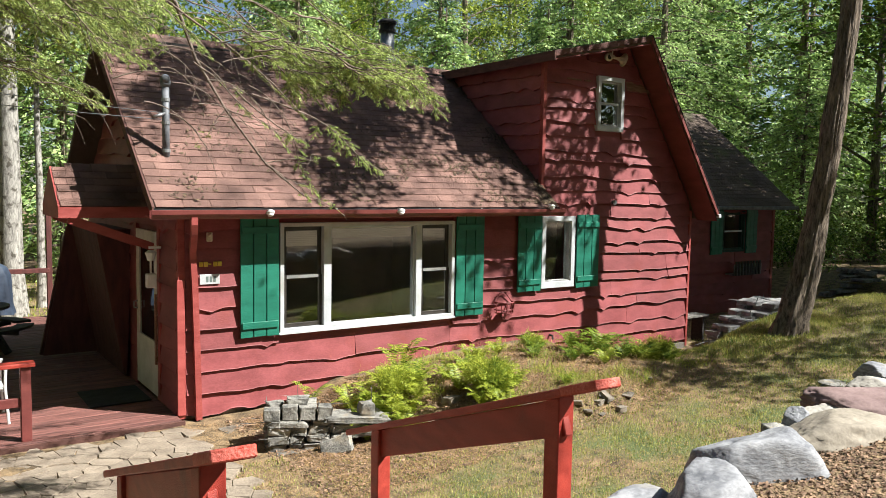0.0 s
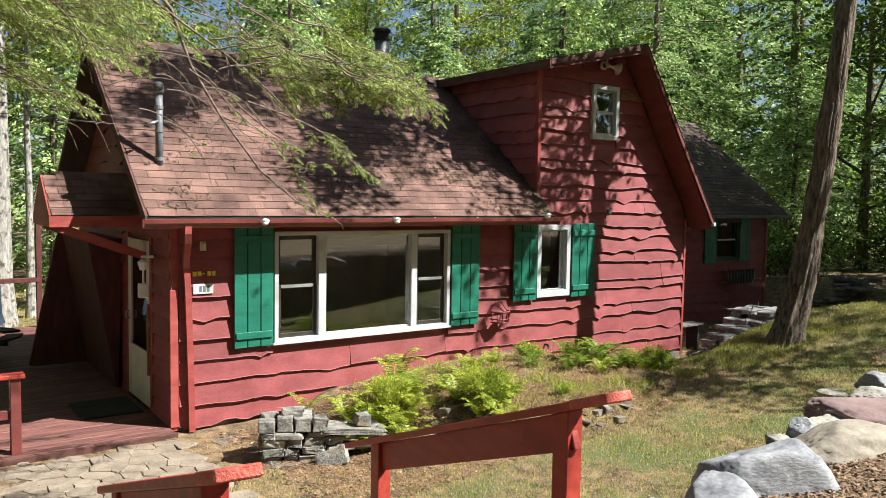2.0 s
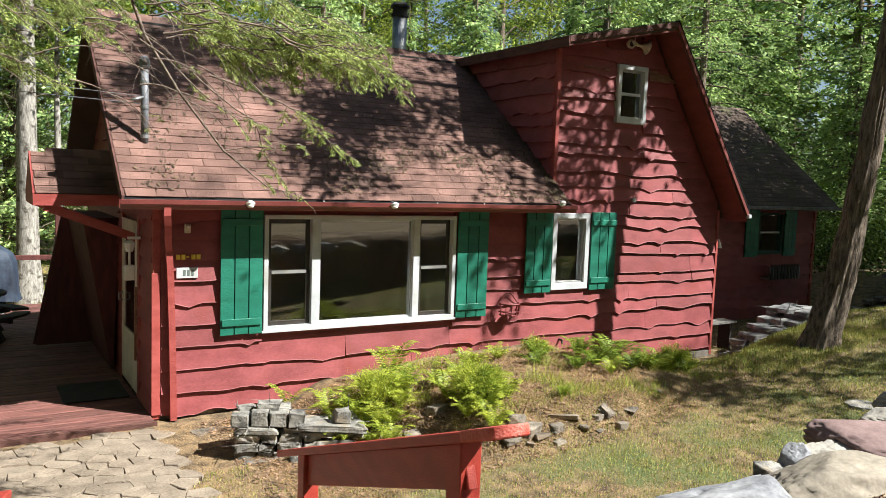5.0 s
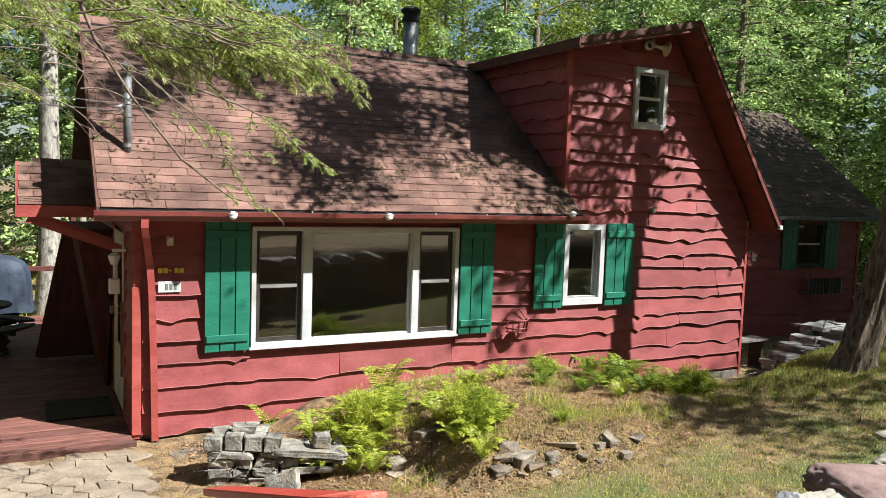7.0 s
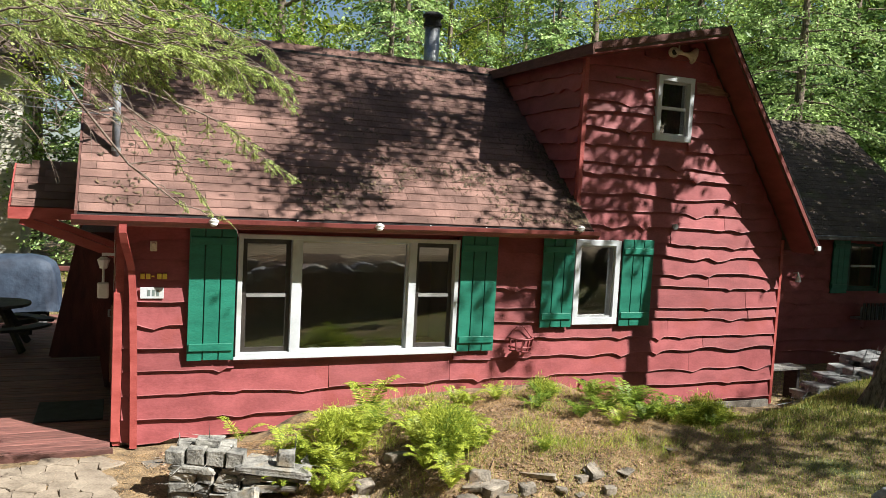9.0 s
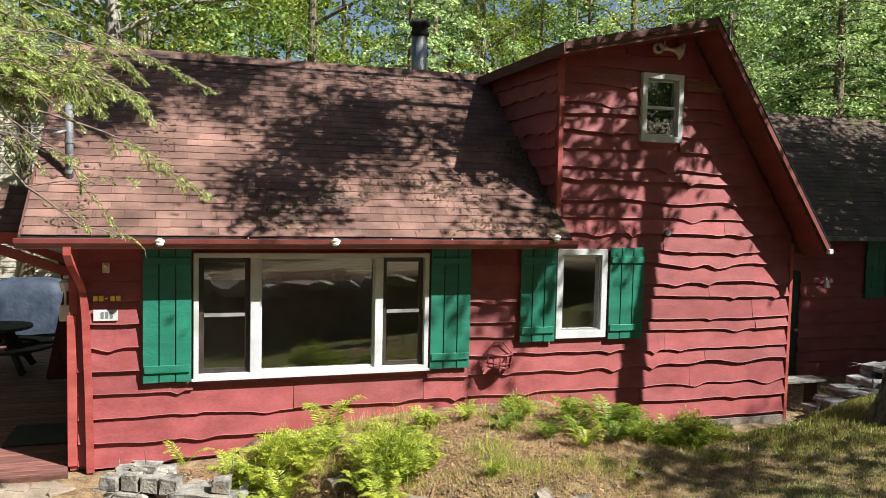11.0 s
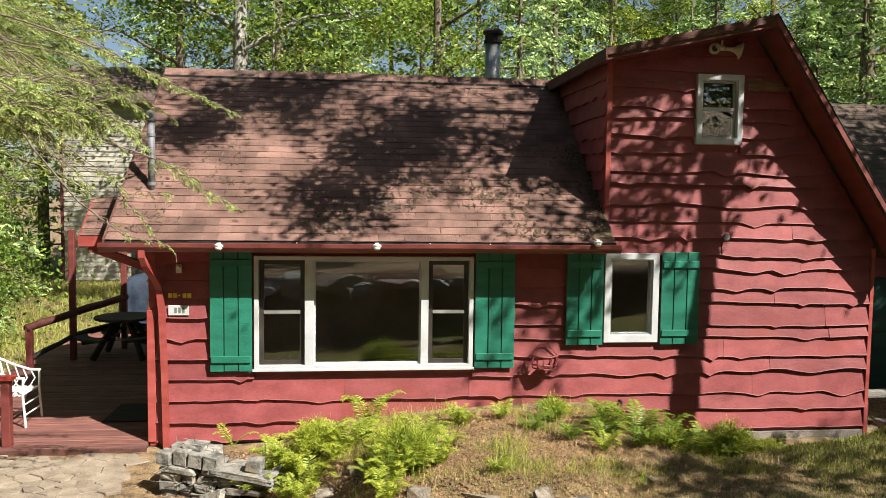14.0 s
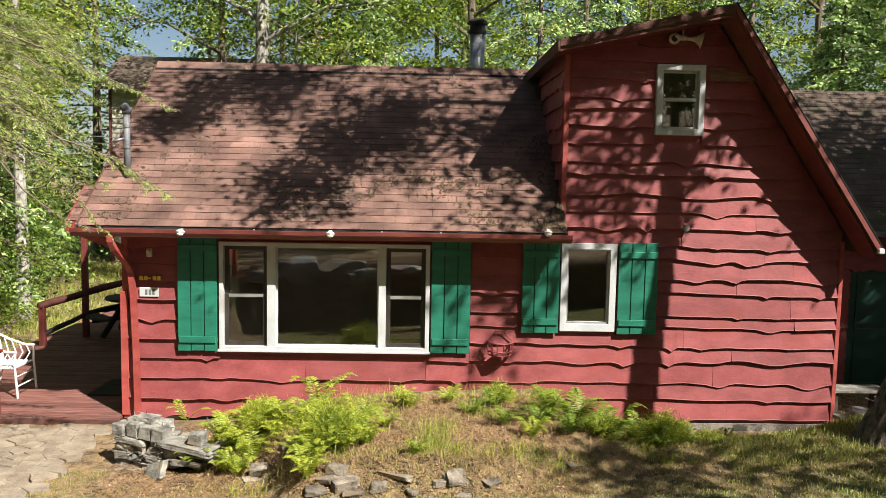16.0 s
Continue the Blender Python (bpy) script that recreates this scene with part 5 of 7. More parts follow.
# the long slab of the tail, thin stones under it, a block on it and a slab leant on the foot
laid(0.98, -0.02, 0.205, 0.36, 0.13, 0.07, 0.03, (0.0, 0.06), 0.8)
laid(0.86, 0.0, 0.135, 0.20, 0.12, 0.06, -0.05, (0.0, -0.05))
laid(1.16, 0.05, 0.13, 0.16, 0.12, 0.055, 0.1, (0.0, 0.04))
laid(1.02, 0.02, 0.04, 0.20, 0.12, 0.07, 0.1)
laid(1.10, 0.06, 0.275, 0.085, 0.08, 0.13, 0.3, (0.05, 0.08), 0.85)
laid(0.78, -0.16, -0.09, 0.17, 0.03, 0.20, -0.25, (-0.5, -0.35), 0.8)
laid(0.30, -0.10, -0.12, 0.16, 0.08, 0.05, 0.3)

BED = ((4.76, 7.08, 0.17, 0.10, 0.17, 0.1), (4.68, 6.98, 0.13, 0.08, 0.035, 0.5), (5.07, 7.12, 0.16, 0.11, 0.12, 0.2), (5.62, 6.46, 0.15, 0.11, 0.12, -0.2), (5.70, 6.33, 0.19, 0.12, 0.12, 0.3),
       (5.80, 6.24, 0.14, 0.09, 0.06, 0.1), (6.17, 6.36, 0.24, 0.10, 0.05, -0.45), (6.02, 6.28, 0.14, 0.10, 0.08, 0.1), (5.52, 6.37, 0.12, 0.09, 0.06, -0.5), (5.44, 6.28, 0.14, 0.09, 0.06, 0.2),
       (6.77, 6.32, 0.18, 0.12, 0.06, 0.5), (6.60, 6.28, 0.10, 0.08, 0.06, 0.2), (6.82, 6.13, 0.11, 0.08, 0.08, 1.2), (7.10, 6.28, 0.12, 0.08, 0.04, 0.4), (6.35, 6.22, 0.10, 0.08, 0.05, 0.9),
       (5.95, 6.14, 0.10, 0.07, 0.04, 0.2), (6.50, 6.14, 0.07, 0.05, 0.03, 0.3), (3.05, 8.55, 0.26, 0.17, 0.025, 0.2), (7.95, 6.7, 0.16, 0.10, 0.03, 0.4), (5.62, 6.2, 0.08, 0.06, 0.04, 1.0))
for x, y, a, b, c, t in BED:
    a, b, c = a * 0.8, b * 0.8, c * 0.5
    tilt = (0.6, 0.15) if (x, y) == (6.77, 6.32) else ((0.35, 0.0) if (x, y) == (4.76, 7.08) else (rs.uniform(-0.15, 0.25), rs.uniform(-0.15, 0.15)))
    stone(rs, x, y, ground_z(x, y) - 1.0 * c, a, b, c, BEDSTONE, None, t, tilt, 0.12, "flat grey fieldstone set in the planted bed", "bed_stone", "stone", "bed stones", 3, 0.13)

def boulder(seed, x, y, z, a, b, c, turn, tilt, material, label, flat=0.0):
    """A weathered boulder: a ball cut by a few worn faces, with shallow relief; a, b, c are half sizes, z its foot."""
    rng = random.Random(seed)
    bm = bmesh.new()
    bmesh.ops.create_icosphere(bm, subdivisions=5, radius=1.0)
    cuts = []
    for k in range(9):
        n = Vector((rng.gauss(0, 1), rng.gauss(0, 1), rng.gauss(0.25, 0.6))).normalized()
        cuts.append((n, rng.uniform(0.60, 0.84)))
    cuts += [(Vector((0.1, 0.05, 1)).normalized(), 0.92 - flat), (Vector((0, 0, -1)), 0.8)]
    off = Vector((seed * 3.1, seed * 1.7, seed * 0.9))
    for v in bm.verts:
        n = v.co.normalized()
        r = 1.0
        for w, d in cuts:
            k = n.dot(w)
            if k > 0.05:
                e, h = d / k - r, 0.012
                r += min(0.0, e) - 0.25 * max(0.0, h - abs(e)) ** 2 / h
        r *= 1.03 + 0.05 * noise.noise(n * 1.7 + off) - 0.06 * abs(noise.noise(Vector((n.x * 2.6, n.y * 2.6, n.z * 4)) + off)) - 0.025 * abs(noise.noise(n * 7 + off)) + 0.010 * noise.noise(n * 15 + off)
        crack = noise.noise(Vector((n.x * 2, n.y * 2, n.z * 7)) + off)
        r -= 0.045 * math.exp(-(crack / 0.04) ** 2)
        v.co = n * r * 1.06
    bmesh.ops.transform(bm, matrix=Matrix.LocRotScale((x, y, z + c * 0.8), Euler((0.08, tilt, turn)), (a, b, c)), verts=bm.verts)
    g = Geo()
    bm.verts.index_update()
    g.v = [tuple(v.co) for v in bm.verts]
    g.f = [tuple(v.index for v in q.verts) for q in bm.faces]
    bm.free()
    return single("boulder", g, material, (x, y, z), label, "boulder", "terrace boulders", smooth=True)


GREY, CREAM_B, TAN_B, RED_B = ("large rounded grey boulder along the terrace edge", "pale cream boulder along the terrace edge", "broad tan flat-topped boulder along the terrace edge", "flat reddish slab along the terrace edge")
boulder(1, 3.02, 2.66, 0.88, 0.36, 0.24, 0.15, 0.35, -0.08, BOULDER, GREY, 0.2)
boulder(2, 3.31, 2.40, 0.91, 0.32, 0.26, 0.23, 0.45, -0.2, BOULDER, "pale grey wedge-shaped boulder along the terrace edge", 0.1)
boulder(3, 3.84, 2.44, 0.79, 0.39, 0.33, 0.36, -0.5, -0.14, BOULDER, GREY)
boulder(4, 4.72, 2.44, 0.96, 0.54, 0.33, 0.25, -0.45, 0.05, FLAG, TAN_B, 0.15)
boulder(5, 4.90, 2.98, 0.92, 0.15, 0.13, 0.14, 0.4, 0.2, STONE, "dark grey stone along the terrace edge")
boulder(6, 5.10, 2.96, 0.98, 0.15, 0.10, 0.15, 0.7, 0.45, BOULDER, GREY)
boulder(7, 5.38, 2.88, 1.00, 0.25, 0.15, 0.13, -0.3, 0.2, BOULDER_PALE, CREAM_B)
boulder(8, 5.30, 2.60, 1.08, 0.18, 0.13, 0.08, -0.5, 0.05, BOULDER, GREY)
boulder(9, 5.62, 2.64, 1.06, 0.34, 0.14, 0.09, -0.6, 0.0, FLAG, TAN_B, 0.1)
boulder(10, 5.86, 2.80, 1.10, 0.58, 0.36, 0.12, -0.55, 0.03, REDSTONE, RED_B, 0.2)
boulder(11, 6.22, 2.98, 1.14, 0.28, 0.20, 0.10, -0.4, 0.1, BOULDER_PALE, CREAM_B)
boulder(12, 6.68, 3.16, 1.16, 0.28, 0.18, 0.10, 0.1, 0.1, BOULDER, GREY)
boulder(13, 7.20, 3.05, 1.18, 0.30, 0.22, 0.11, 0.1, 0.1, BOULDER, GREY)
boulder(14, 7.80, 3.10, 1.20, 0.30, 0.22, 0.12, 0.5, 0.1, FLAG, TAN_B)
single("flat_stone", Geo().tube([(9.37, 4.97, ground_z(9.37, 4.97) - 0.03), (9.37, 4.97, ground_z(9.37, 4.97) + 0.02), (9.37, 4.97, ground_z(9.37, 4.97) + 0.035)], [0.2, 0.19, 0.14], 9), STONE, (9.37, 4.97, ground_z(9.37, 4.97)), "flat grey stone sunk in the lawn", "stone")

heap = thing("stone_heap", (12.2, 8.0, 0.1), "heap of flat grey stones behind the tree", "stone heap")
for course in range(8):
    z = 0.10 + 0.085 * course
    u = 0.04 * course + rs.uniform(0.0, 0.1)
    while u < 1.95:
        if 0.36 + 0.26 * u > z:
            for v in (0.0, 0.24, 0.5):
                stone(rs, 11.62 + u + rs.uniform(-0.05, 0.05), 7.78 + v + 0.03 * course + 0.10 * u + rs.uniform(-0.04, 0.04), z + rs.uniform(-0.01, 0.01), rs.uniform(0.14, 0.25), rs.uniform(0.10, 0.16), rs.uniform(0.036, 0.052), HEAPSTONE, heap, rs.uniform(-0.3, 0.3), (rs.uniform(-0.05, 0.05), rs.uniform(-0.06, 0.06)), 0.8, cuts=2, rough=0.12)
        u += rs.uniform(0.30, 0.42)
heap = thing("stone_heap", (19.3, 10.2, 0.2), "low heap of flat stones at the far lawn edge", "stone heap")
for i in range(22):
    x, y = 18.2 + 2.6 * rs.random(), 9.9 + 0.8 * rs.random()
    stone(rs, x, y, ground_z(x, y) + 0.25 * rs.random(), rs.uniform(0.2, 0.5), rs.uniform(0.12, 0.22), rs.uniform(0.03, 0.06), STONE, heap, rs.uniform(-0.4, 0.4), (0, rs.uniform(-0.1, 0.1)), 0.75, cuts=2, rough=0.12)

# ---- shed far behind the deck ----
shed = thing("garden_shed", (-3.5, 33.0, -1.2), "pale weathered lap-sided shed behind the trees", "shed")
part("wall", Geo().box(-6.5, -0.6, 32.0, 36.0, -1.3, 6.6), SHED, shed)
for i in range(39):
    z0 = -1.2 + 0.2 * i
    part("lap_board", Geo().hexa([(-6.52, 31.95, z0), (-0.58, 31.95, z0), (-0.58, 32.0, z0), (-6.52, 32.0, z0),
                                  (-6.52, 31.98, z0 + 0.195), (-0.58, 31.98, z0 + 0.195), (-0.58, 32.0, z0 + 0.195), (-6.52, 32.0, z0 + 0.195)]), SHED, shed)
part("corner_board", Geo().box(-6.62, -6.5, 31.93, 32.05, -1.3, 6.6), BOARD_BROWN, shed)
for a, b in ((31.5, 34.0), (36.5, 34.0)):
    part("roof", Geo().hexa([(-6.9, a, 6.5), (-0.2, a, 6.5), (-0.2, b, 8.1), (-6.9, b, 8.1), (-6.9, a, 6.62), (-0.2, a, 6.62), (-0.2, b, 8.22), (-6.9, b, 8.22)]), SHINGLE_FAR, shed)
part("door", Geo().box(-3.9, -2.9, 31.90, 31.945, -1.2, 1.1), DARK_WOOD, shed, "dark plank door")


# ---- plants ----
def leaf_mesh(name, centres, dirs, size, material, rng_np, squash=0.55, flat=0.0):
    """Many small pointed leaves; flat turns their faces towards the sky."""
    n = len(centres)
    s = size * rng_np.uniform(0.6, 1.25, (n, 1))
    d = dirs / np.linalg.norm(dirs, axis=1, keepdims=True)
    r = rng_np.normal(size=(n, 3)) * (1 - flat) + np.array([0, 0, 1.6 * flat])
    w = np.cross(d, r)
    w /= np.linalg.norm(w, axis=1, keepdims=True) + 1e-9
    v = np.stack([centres - d * s * 0.5, centres + w * s * squash * 0.5, centres + d * s * 0.5, centres - w * s * squash * 0.5], axis=1).reshape(-1, 3)
    return v, n


def leaf_object(name, v, material, parent=None, at=(0, 0, 0), label=""):
    n = len(v) // 4
    me = bpy.data.meshes.new(name)
    me.vertices.add(4 * n)
    me.vertices.foreach_set("co", (v - np.array(at)).astype(np.float32).ravel())
    me.loops.add(4 * n)
    me.loops.foreach_set("vertex_index", np.arange(4 * n, dtype=np.int32))
    me.polygons.add(n)
    me.polygons.foreach_set("loop_start", np.arange(0, 4 * n, 4, dtype=np.int32))
    me.update(calc_edges=True)
    me.validate()
    me.materials.append(material)
    ob = new(name, me)
    if parent:
        ob.parent = parent
        ob.location = Vector(at) - origin_of(parent)
    else:
        ob.location = at
    return tagged(ob, label)


def broad_tree(at, height, crown_from, spread, seed, bark, leaf, n_clumps, per_clump, leaf_size, radius, label, lean=(0.0, 0.0), limbs=14, clump_r=0.75, group="forest trees", furrows=False):
    """Tapered trunk, limbs that rise and part, and a crown of clumps of leaves round the limb ends."""
    rng, rn = random.Random(seed), np.random.default_rng(seed)
    x, y, z = at
    tr = thing("tree", at, label, "tree", group)
    pts, rad = [], []
    k = 14
    for i in range(k + 1):
        s = i / k
        wob = 0.18 * s * (1 - s * 0.3)
        pts.append((x + lean[0] * (height * s) ** 0.66 + wob * noise.noise((seed, s * 3, 0)), y + lean[1] * (height * s) ** 0.66 + wob * noise.noise((seed, s * 3, 9)), z - 0.25 + (height * 0.93 + 0.25) * s))
        rad.append(radius * ((1 - s) ** 0.75 * 0.92 + 0.05) * (1 + 0.45 * math.exp(-s * height / 0.45)))
    if furrows:
        fine = []
        fr = []
        for i in range(k):
            for m in range(9):
                fine.append(Vector(pts[i]).lerp(Vector(pts[i + 1]), m / 9))
                fr.append(rad[i] + (rad[i + 1] - rad[i]) * m / 9)
        trunk = Geo().tube(fine, fr, 72, False)
        for i, p in enumerate(trunk.v):
            ring, a = i // 72, (i % 72) / 72 * 2 * math.pi
            z1 = fine[ring].z
            ridge = abs(noise.noise((math.cos(a) * 3.2, math.sin(a) * 3.2, z1 * 0.9))) + 0.6 * abs(noise.noise((math.cos(a) * 7, math.sin(a) * 7, z1 * 2.4)))
            root = 0.22 * max(0, math.cos(a * 5 + 1)) * math.exp(-(z1 - at[2]) / 0.3)
            f = 0.86 + 0.42 * ridge + root
            trunk.v[i] = tuple(fine[ring] + (Vector(p) - fine[ring]) * f)
    else:
        trunk = Geo().tube(pts, rad, 14, False)
    part("trunk", trunk, bark, tr, smooth=True)
    g = Geo()
    ends = []
    for j in range(limbs):
        s = crown_from / height + (0.94 - crown_from / height) * (j + rng.random() * 0.8) / limbs
        i = min(k - 1, int(s * k))
        p = Vector(pts[i]).lerp(Vector(pts[i + 1]), s * k - i)
        a = j * 2.4 + rng.uniform(-0.5, 0.5)
        reach = spread * (1 - 0.65 * abs((s - crown_from / height) / (1 - crown_from / height) - 0.30)) * rng.uniform(0.6, 1.1)
        q = p + Vector((math.cos(a) * reach, math.sin(a) * reach, reach * rng.uniform(0.15, 0.6)))
        mid = p.lerp(q, 0.5) + Vector((0, 0, reach * 0.10))
        r0 = rad[i] * 0.45
        g.tube([p, mid, q], [r0, r0 * 0.6, r0 * 0.15], 6, False)
        for m in range(5):
            b0 = p.lerp(q, rng.uniform(0.35, 0.95))
            b1 = b0 + Vector((rng.uniform(-1, 1), rng.uniform(-1, 1), rng.uniform(-0.35, 0.8))) * reach * 0.42
            g.tube([b0, b1], [r0 * 0.3, r0 * 0.07], 5, False)
            ends += [b1, b0.lerp(b1, 0.55)]
        ends.append(q)
    tagged(part("branchwork", g, bark, tr, smooth=True), kind="stuff")
    ends = np.array([tuple(e) for e in ends])
    pick = ends[rn.integers(0, len(ends), n_clumps)] + rn.normal(scale=spread * 0.10, size=(n_clumps, 3))
    c = np.repeat(pick, per_clump, axis=0)
    off = rn.normal(size=(len(c), 3)) * clump_r * np.array([0.62, 0.62, 0.22])
    d = rn.normal(size=(len(c), 3)) * np.array([1, 1, 0.5]) + np.array([0, 0, -0.35])
    v, _ = leaf_mesh("crown", c + off, d, leaf_size, leaf, rn, 0.55, 0.55)
    leaf_object("crown", v, leaf, tr, at)
    return tr


def hemlock_tree(at, height, seed, radius, spread, label, leaf, low=0.04, boughs=60, sprays=60, leaf_size=0.17):
    """A conifer with flat, drooping boughs from near the ground to a pointed top."""
    rng, rn = random.Random(seed), np.random.default_rng(seed)
    x, y, z = at
    tr = thing("hemlock", at, label, "tree", "forest hemlocks")
    part("trunk", Geo().tube([(x, y, z - 0.2), (x + 0.05, y, z + height * 0.5), (x, y, z + height)], [radius * 1.2, radius * 0.65, 0.02], 10, False), BARK, tr, smooth=True)
    g = Geo()
    cs, ds = [], []
    for j in range(boughs):
        s = low + (0.97 - low) * (j / boughs) ** 0.9
        a = j * 2.39996 + rng.uniform(-0.3, 0.3)
        reach = spread * (1 - s) ** 0.8 * rng.uniform(0.7, 1.1) + 0.25
        p = Vector((x, y, z + s * height))
        out = Vector((math.cos(a), math.sin(a), 0))
        side = Vector((-out.y, out.x, 0))
        pts = [p + out * reach * t + Vector((0, 0, reach * (0.12 * t - 0.42 * t * t))) for t in (0, 0.35, 0.7, 1.0)]
        g.tube(pts, [0.035, 0.025, 0.015, 0.004], 5, False)
        for _ in range(int(sprays * (0.35 + reach / spread))):
            t = rng.uniform(0.12, 1.0)
            w = (1.05 - t) * reach * 0.38 + 0.10
            q = p + out * reach * t + Vector((0, 0, reach * (0.12 * t - 0.42 * t * t))) + side * rng.uniform(-w, w) + Vector((0, 0, rng.uniform(-0.16, 0.05)))
            cs.append(q)
            ds.append(out * rng.uniform(0.3, 1) + side * rng.uniform(-1, 1) + Vector((0, 0, rng.uniform(-0.7, 0.1))))
    tagged(part("branchwork", g, BARK, tr), kind="stuff")
    cs, ds = np.array([tuple(c) for c in cs]), np.array([tuple(d) for d in ds])
    cs = np.repeat(cs, 3, axis=0) + rn.normal(scale=0.07, size=(len(cs) * 3, 3)) * np.array([1, 1, 0.5])
    ds = np.repeat(ds, 3, axis=0) + rn.normal(scale=0.45, size=(len(ds) * 3, 3)) * np.array([1, 1, 0.4])
    v, _ = leaf_mesh("crown", cs, ds, leaf_size, leaf, rn, 0.42)
    leaf_object("crown", v, leaf, tr, at)
    return tr


def long_limb(tr, line, seed, n_clumps, first):
    """A long limb that droops out from a tree, with clumps of leaves along it from first of its length on."""
    rng, rn = random.Random(seed), np.random.default_rng(seed)
    pts = [Vector(p) for p in line]
    n = len(pts) - 1
    g = Geo().tube(pts, [0.075 * (1 - 0.85 * i / n) for i in range(n + 1)], 8, False)
    mids = []
    for k in range(n_clumps):
        s = (first + (1 - first) * (k + rng.random()) / n_clumps) * n * 0.999
        p = pts[int(s)].lerp(pts[int(s) + 1], s - int(s))
        q = p + Vector((rng.gauss(0, 0.30), rng.gauss(0, 0.60), rng.gauss(0.0, 0.26)))
        g.tube([p, p.lerp(q, 0.5) + Vector((0, 0, 0.05)), q], [0.02, 0.012, 0.004], 5, False)
        mids.append(tuple(q))
    tagged(part("branchwork", g, BARK, tr), kind="stuff")
    c = np.repeat(np.array(mids), 85, axis=0)
    off = rn.normal(size=(len(c), 3)) * np.array([0.22, 0.22, 0.12])
    d = rn.normal(size=(len(c), 3)) * np.array([1, 1, 0.5]) + np.array([0, 0, -0.35])
    v, _ = leaf_mesh("crown", c + off, d, 0.13, LEAF_LIGHT, rn, 0.55, 0.4)
    leaf_object("crown", v, LEAF_LIGHT, tr, origin_of(tr))


# the leaning tree beside the stone heap, whose crown shades the roof
lawn_tree = broad_tree((10.97, 6.67, 0.56), 15.5, 7.3, 4.0, 71, BARK, LEAF_LIGHT, 178, 46, 0.17, 0.185, "tall leaning tree with furrowed bark beside the lawn", (0.34, -0.07), 14, 0.5, "yard trees", True)
# unseen limbs, added and bent to cast the dark bands on the roof
long_limb(lawn_tree, [(12.5, 6.2, 11.3), (11.4, 6.0, 11.6), (10.3, 6.0, 10.7), (9.2, 6.0, 9.3), (8.3, 6.0, 8.3), (7.5, 6.0, 7.4)], 101, 44, 0.28)
long_limb(lawn_tree, [(12.8, 6.2, 13.0), (11.2, 6.0, 13.5), (9.8, 6.0, 12.7), (8.6, 6.0, 12.0), (7.6, 6.0, 11.0), (6.8, 6.0, 10.0)], 102, 40, 0.35)
# a tree outside the view, added to keep light off the annex
broad_tree((17.9, 7.4, 0.2), 12, 4.0, 3.2, 80, BARK, LEAF, 190, 80, 0.15, 0.18, "dense broadleaf tree beyond the lawn, added unseen to shade the annex", (0, 0), 16, 0.8, "yard trees")
# unseen trees added up-sun and right, shading the annex and part of the lawn
for dx, dy, sd in ((23.6, 4.4, 72), (22.6, 7.6, 76)):
    broad_tree((dx, dy, 0.2), 14, 3.6, 4.4, sd, BARK, LEAF, 240, 80, 0.15, 0.22, "dense broadleaf tree beyond the lawn, added unseen to shade the annex", (0, 0), 16, 0.9, "yard trees")
broad_tree((20.0, 6.2, 0.4), 14.5, 5.5, 3.2, 77, BARK, LEAF, 170, 80, 0.15, 0.2, "dense broadleaf tree beyond the lawn, added unseen to shade the annex", (0, 0), 16, 0.8, "yard trees")
broad_tree((13.95, 1.75, 1.6), 7.4, 4.9, 1.3, 78, BARK, LEAF, 30, 52, 0.16, 0.12, "young broadleaf tree on the terrace, added unseen to shade the lawn", (0, 0), 11, 0.55, "yard trees")
broad_tree((19.6, -1.0, 1.4), 13, 6.5, 3.0, 74, BARK, LEAF, 34, 44, 0.19, 0.2, "sparse broadleaf tree, added unseen to shade the lawn", (0, 0), 11, 0.6, "yard trees")


# forest: a few grown trees, then copies turned and scaled
protos = [broad_tree((2.0, 20.6, -0.35), 19, 7.5, 4.8, 81, BARK_PALE, LEAF, 240, 80, 0.155, 0.27, "tall pale-barked forest tree behind the deck", limbs=15),
          broad_tree((2.1, 30.0, -0.4), 20, 5.0, 5.2, 82, BARK, LEAF_LIGHT, 240, 80, 0.155, 0.30, "tall grey-barked forest tree behind the cabin", limbs=16),
          broad_tree((14.6, 33.0, -0.4), 19, 2.8, 5.0, 83, BARK, LEAF, 240, 80, 0.155, 0.26, "dark-barked forest tree behind the cabin", limbs=16)]
coarse = [broad_tree((7.0, 46.0, -0.4), 20, 3.0, 5.4, 84, BARK, LEAF, 85, 60, 0.34, 0.26, "forest tree far behind the cabin", limbs=14),
          broad_tree((22.0, 47.0, -0.4), 19, 3.0, 5.2, 85, BARK, LEAF_LIGHT, 85, 60, 0.34, 0.26, "forest tree far behind the cabin", limbs=14)]
# never in view: copied behind and left for pane reflections and less skylight
thin = [broad_tree((-13.0, -18.0, 1.5), 22, 2.5, 5.6, 86, BARK, LEAF, 190, 22, 0.46, 0.28, "forest tree out of view, added for reflections and to block sky", limbs=14)]
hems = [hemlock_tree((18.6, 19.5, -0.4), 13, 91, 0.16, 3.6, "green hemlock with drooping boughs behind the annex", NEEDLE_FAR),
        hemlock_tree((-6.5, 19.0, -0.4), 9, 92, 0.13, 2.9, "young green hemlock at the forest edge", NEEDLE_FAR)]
tall_hems = [hemlock_tree((-3.3, 13.4, ground_z(-3.3, 13.4)), 12.5, 93, 0.15, 3.5, "tall hemlock with long boughs beside the deck", NEEDLE_WARM, low=0.19, boughs=56, sprays=100, leaf_size=0.10)]
hemlock_tree((-1.3, 12.4, ground_z(-1.3, 12.4)), 13, 94, 0.16, 3.3, "hemlock with long feathery boughs over the deck edge", NEEDLE_WARM, low=0.30, boughs=50, sprays=190, leaf_size=0.095)
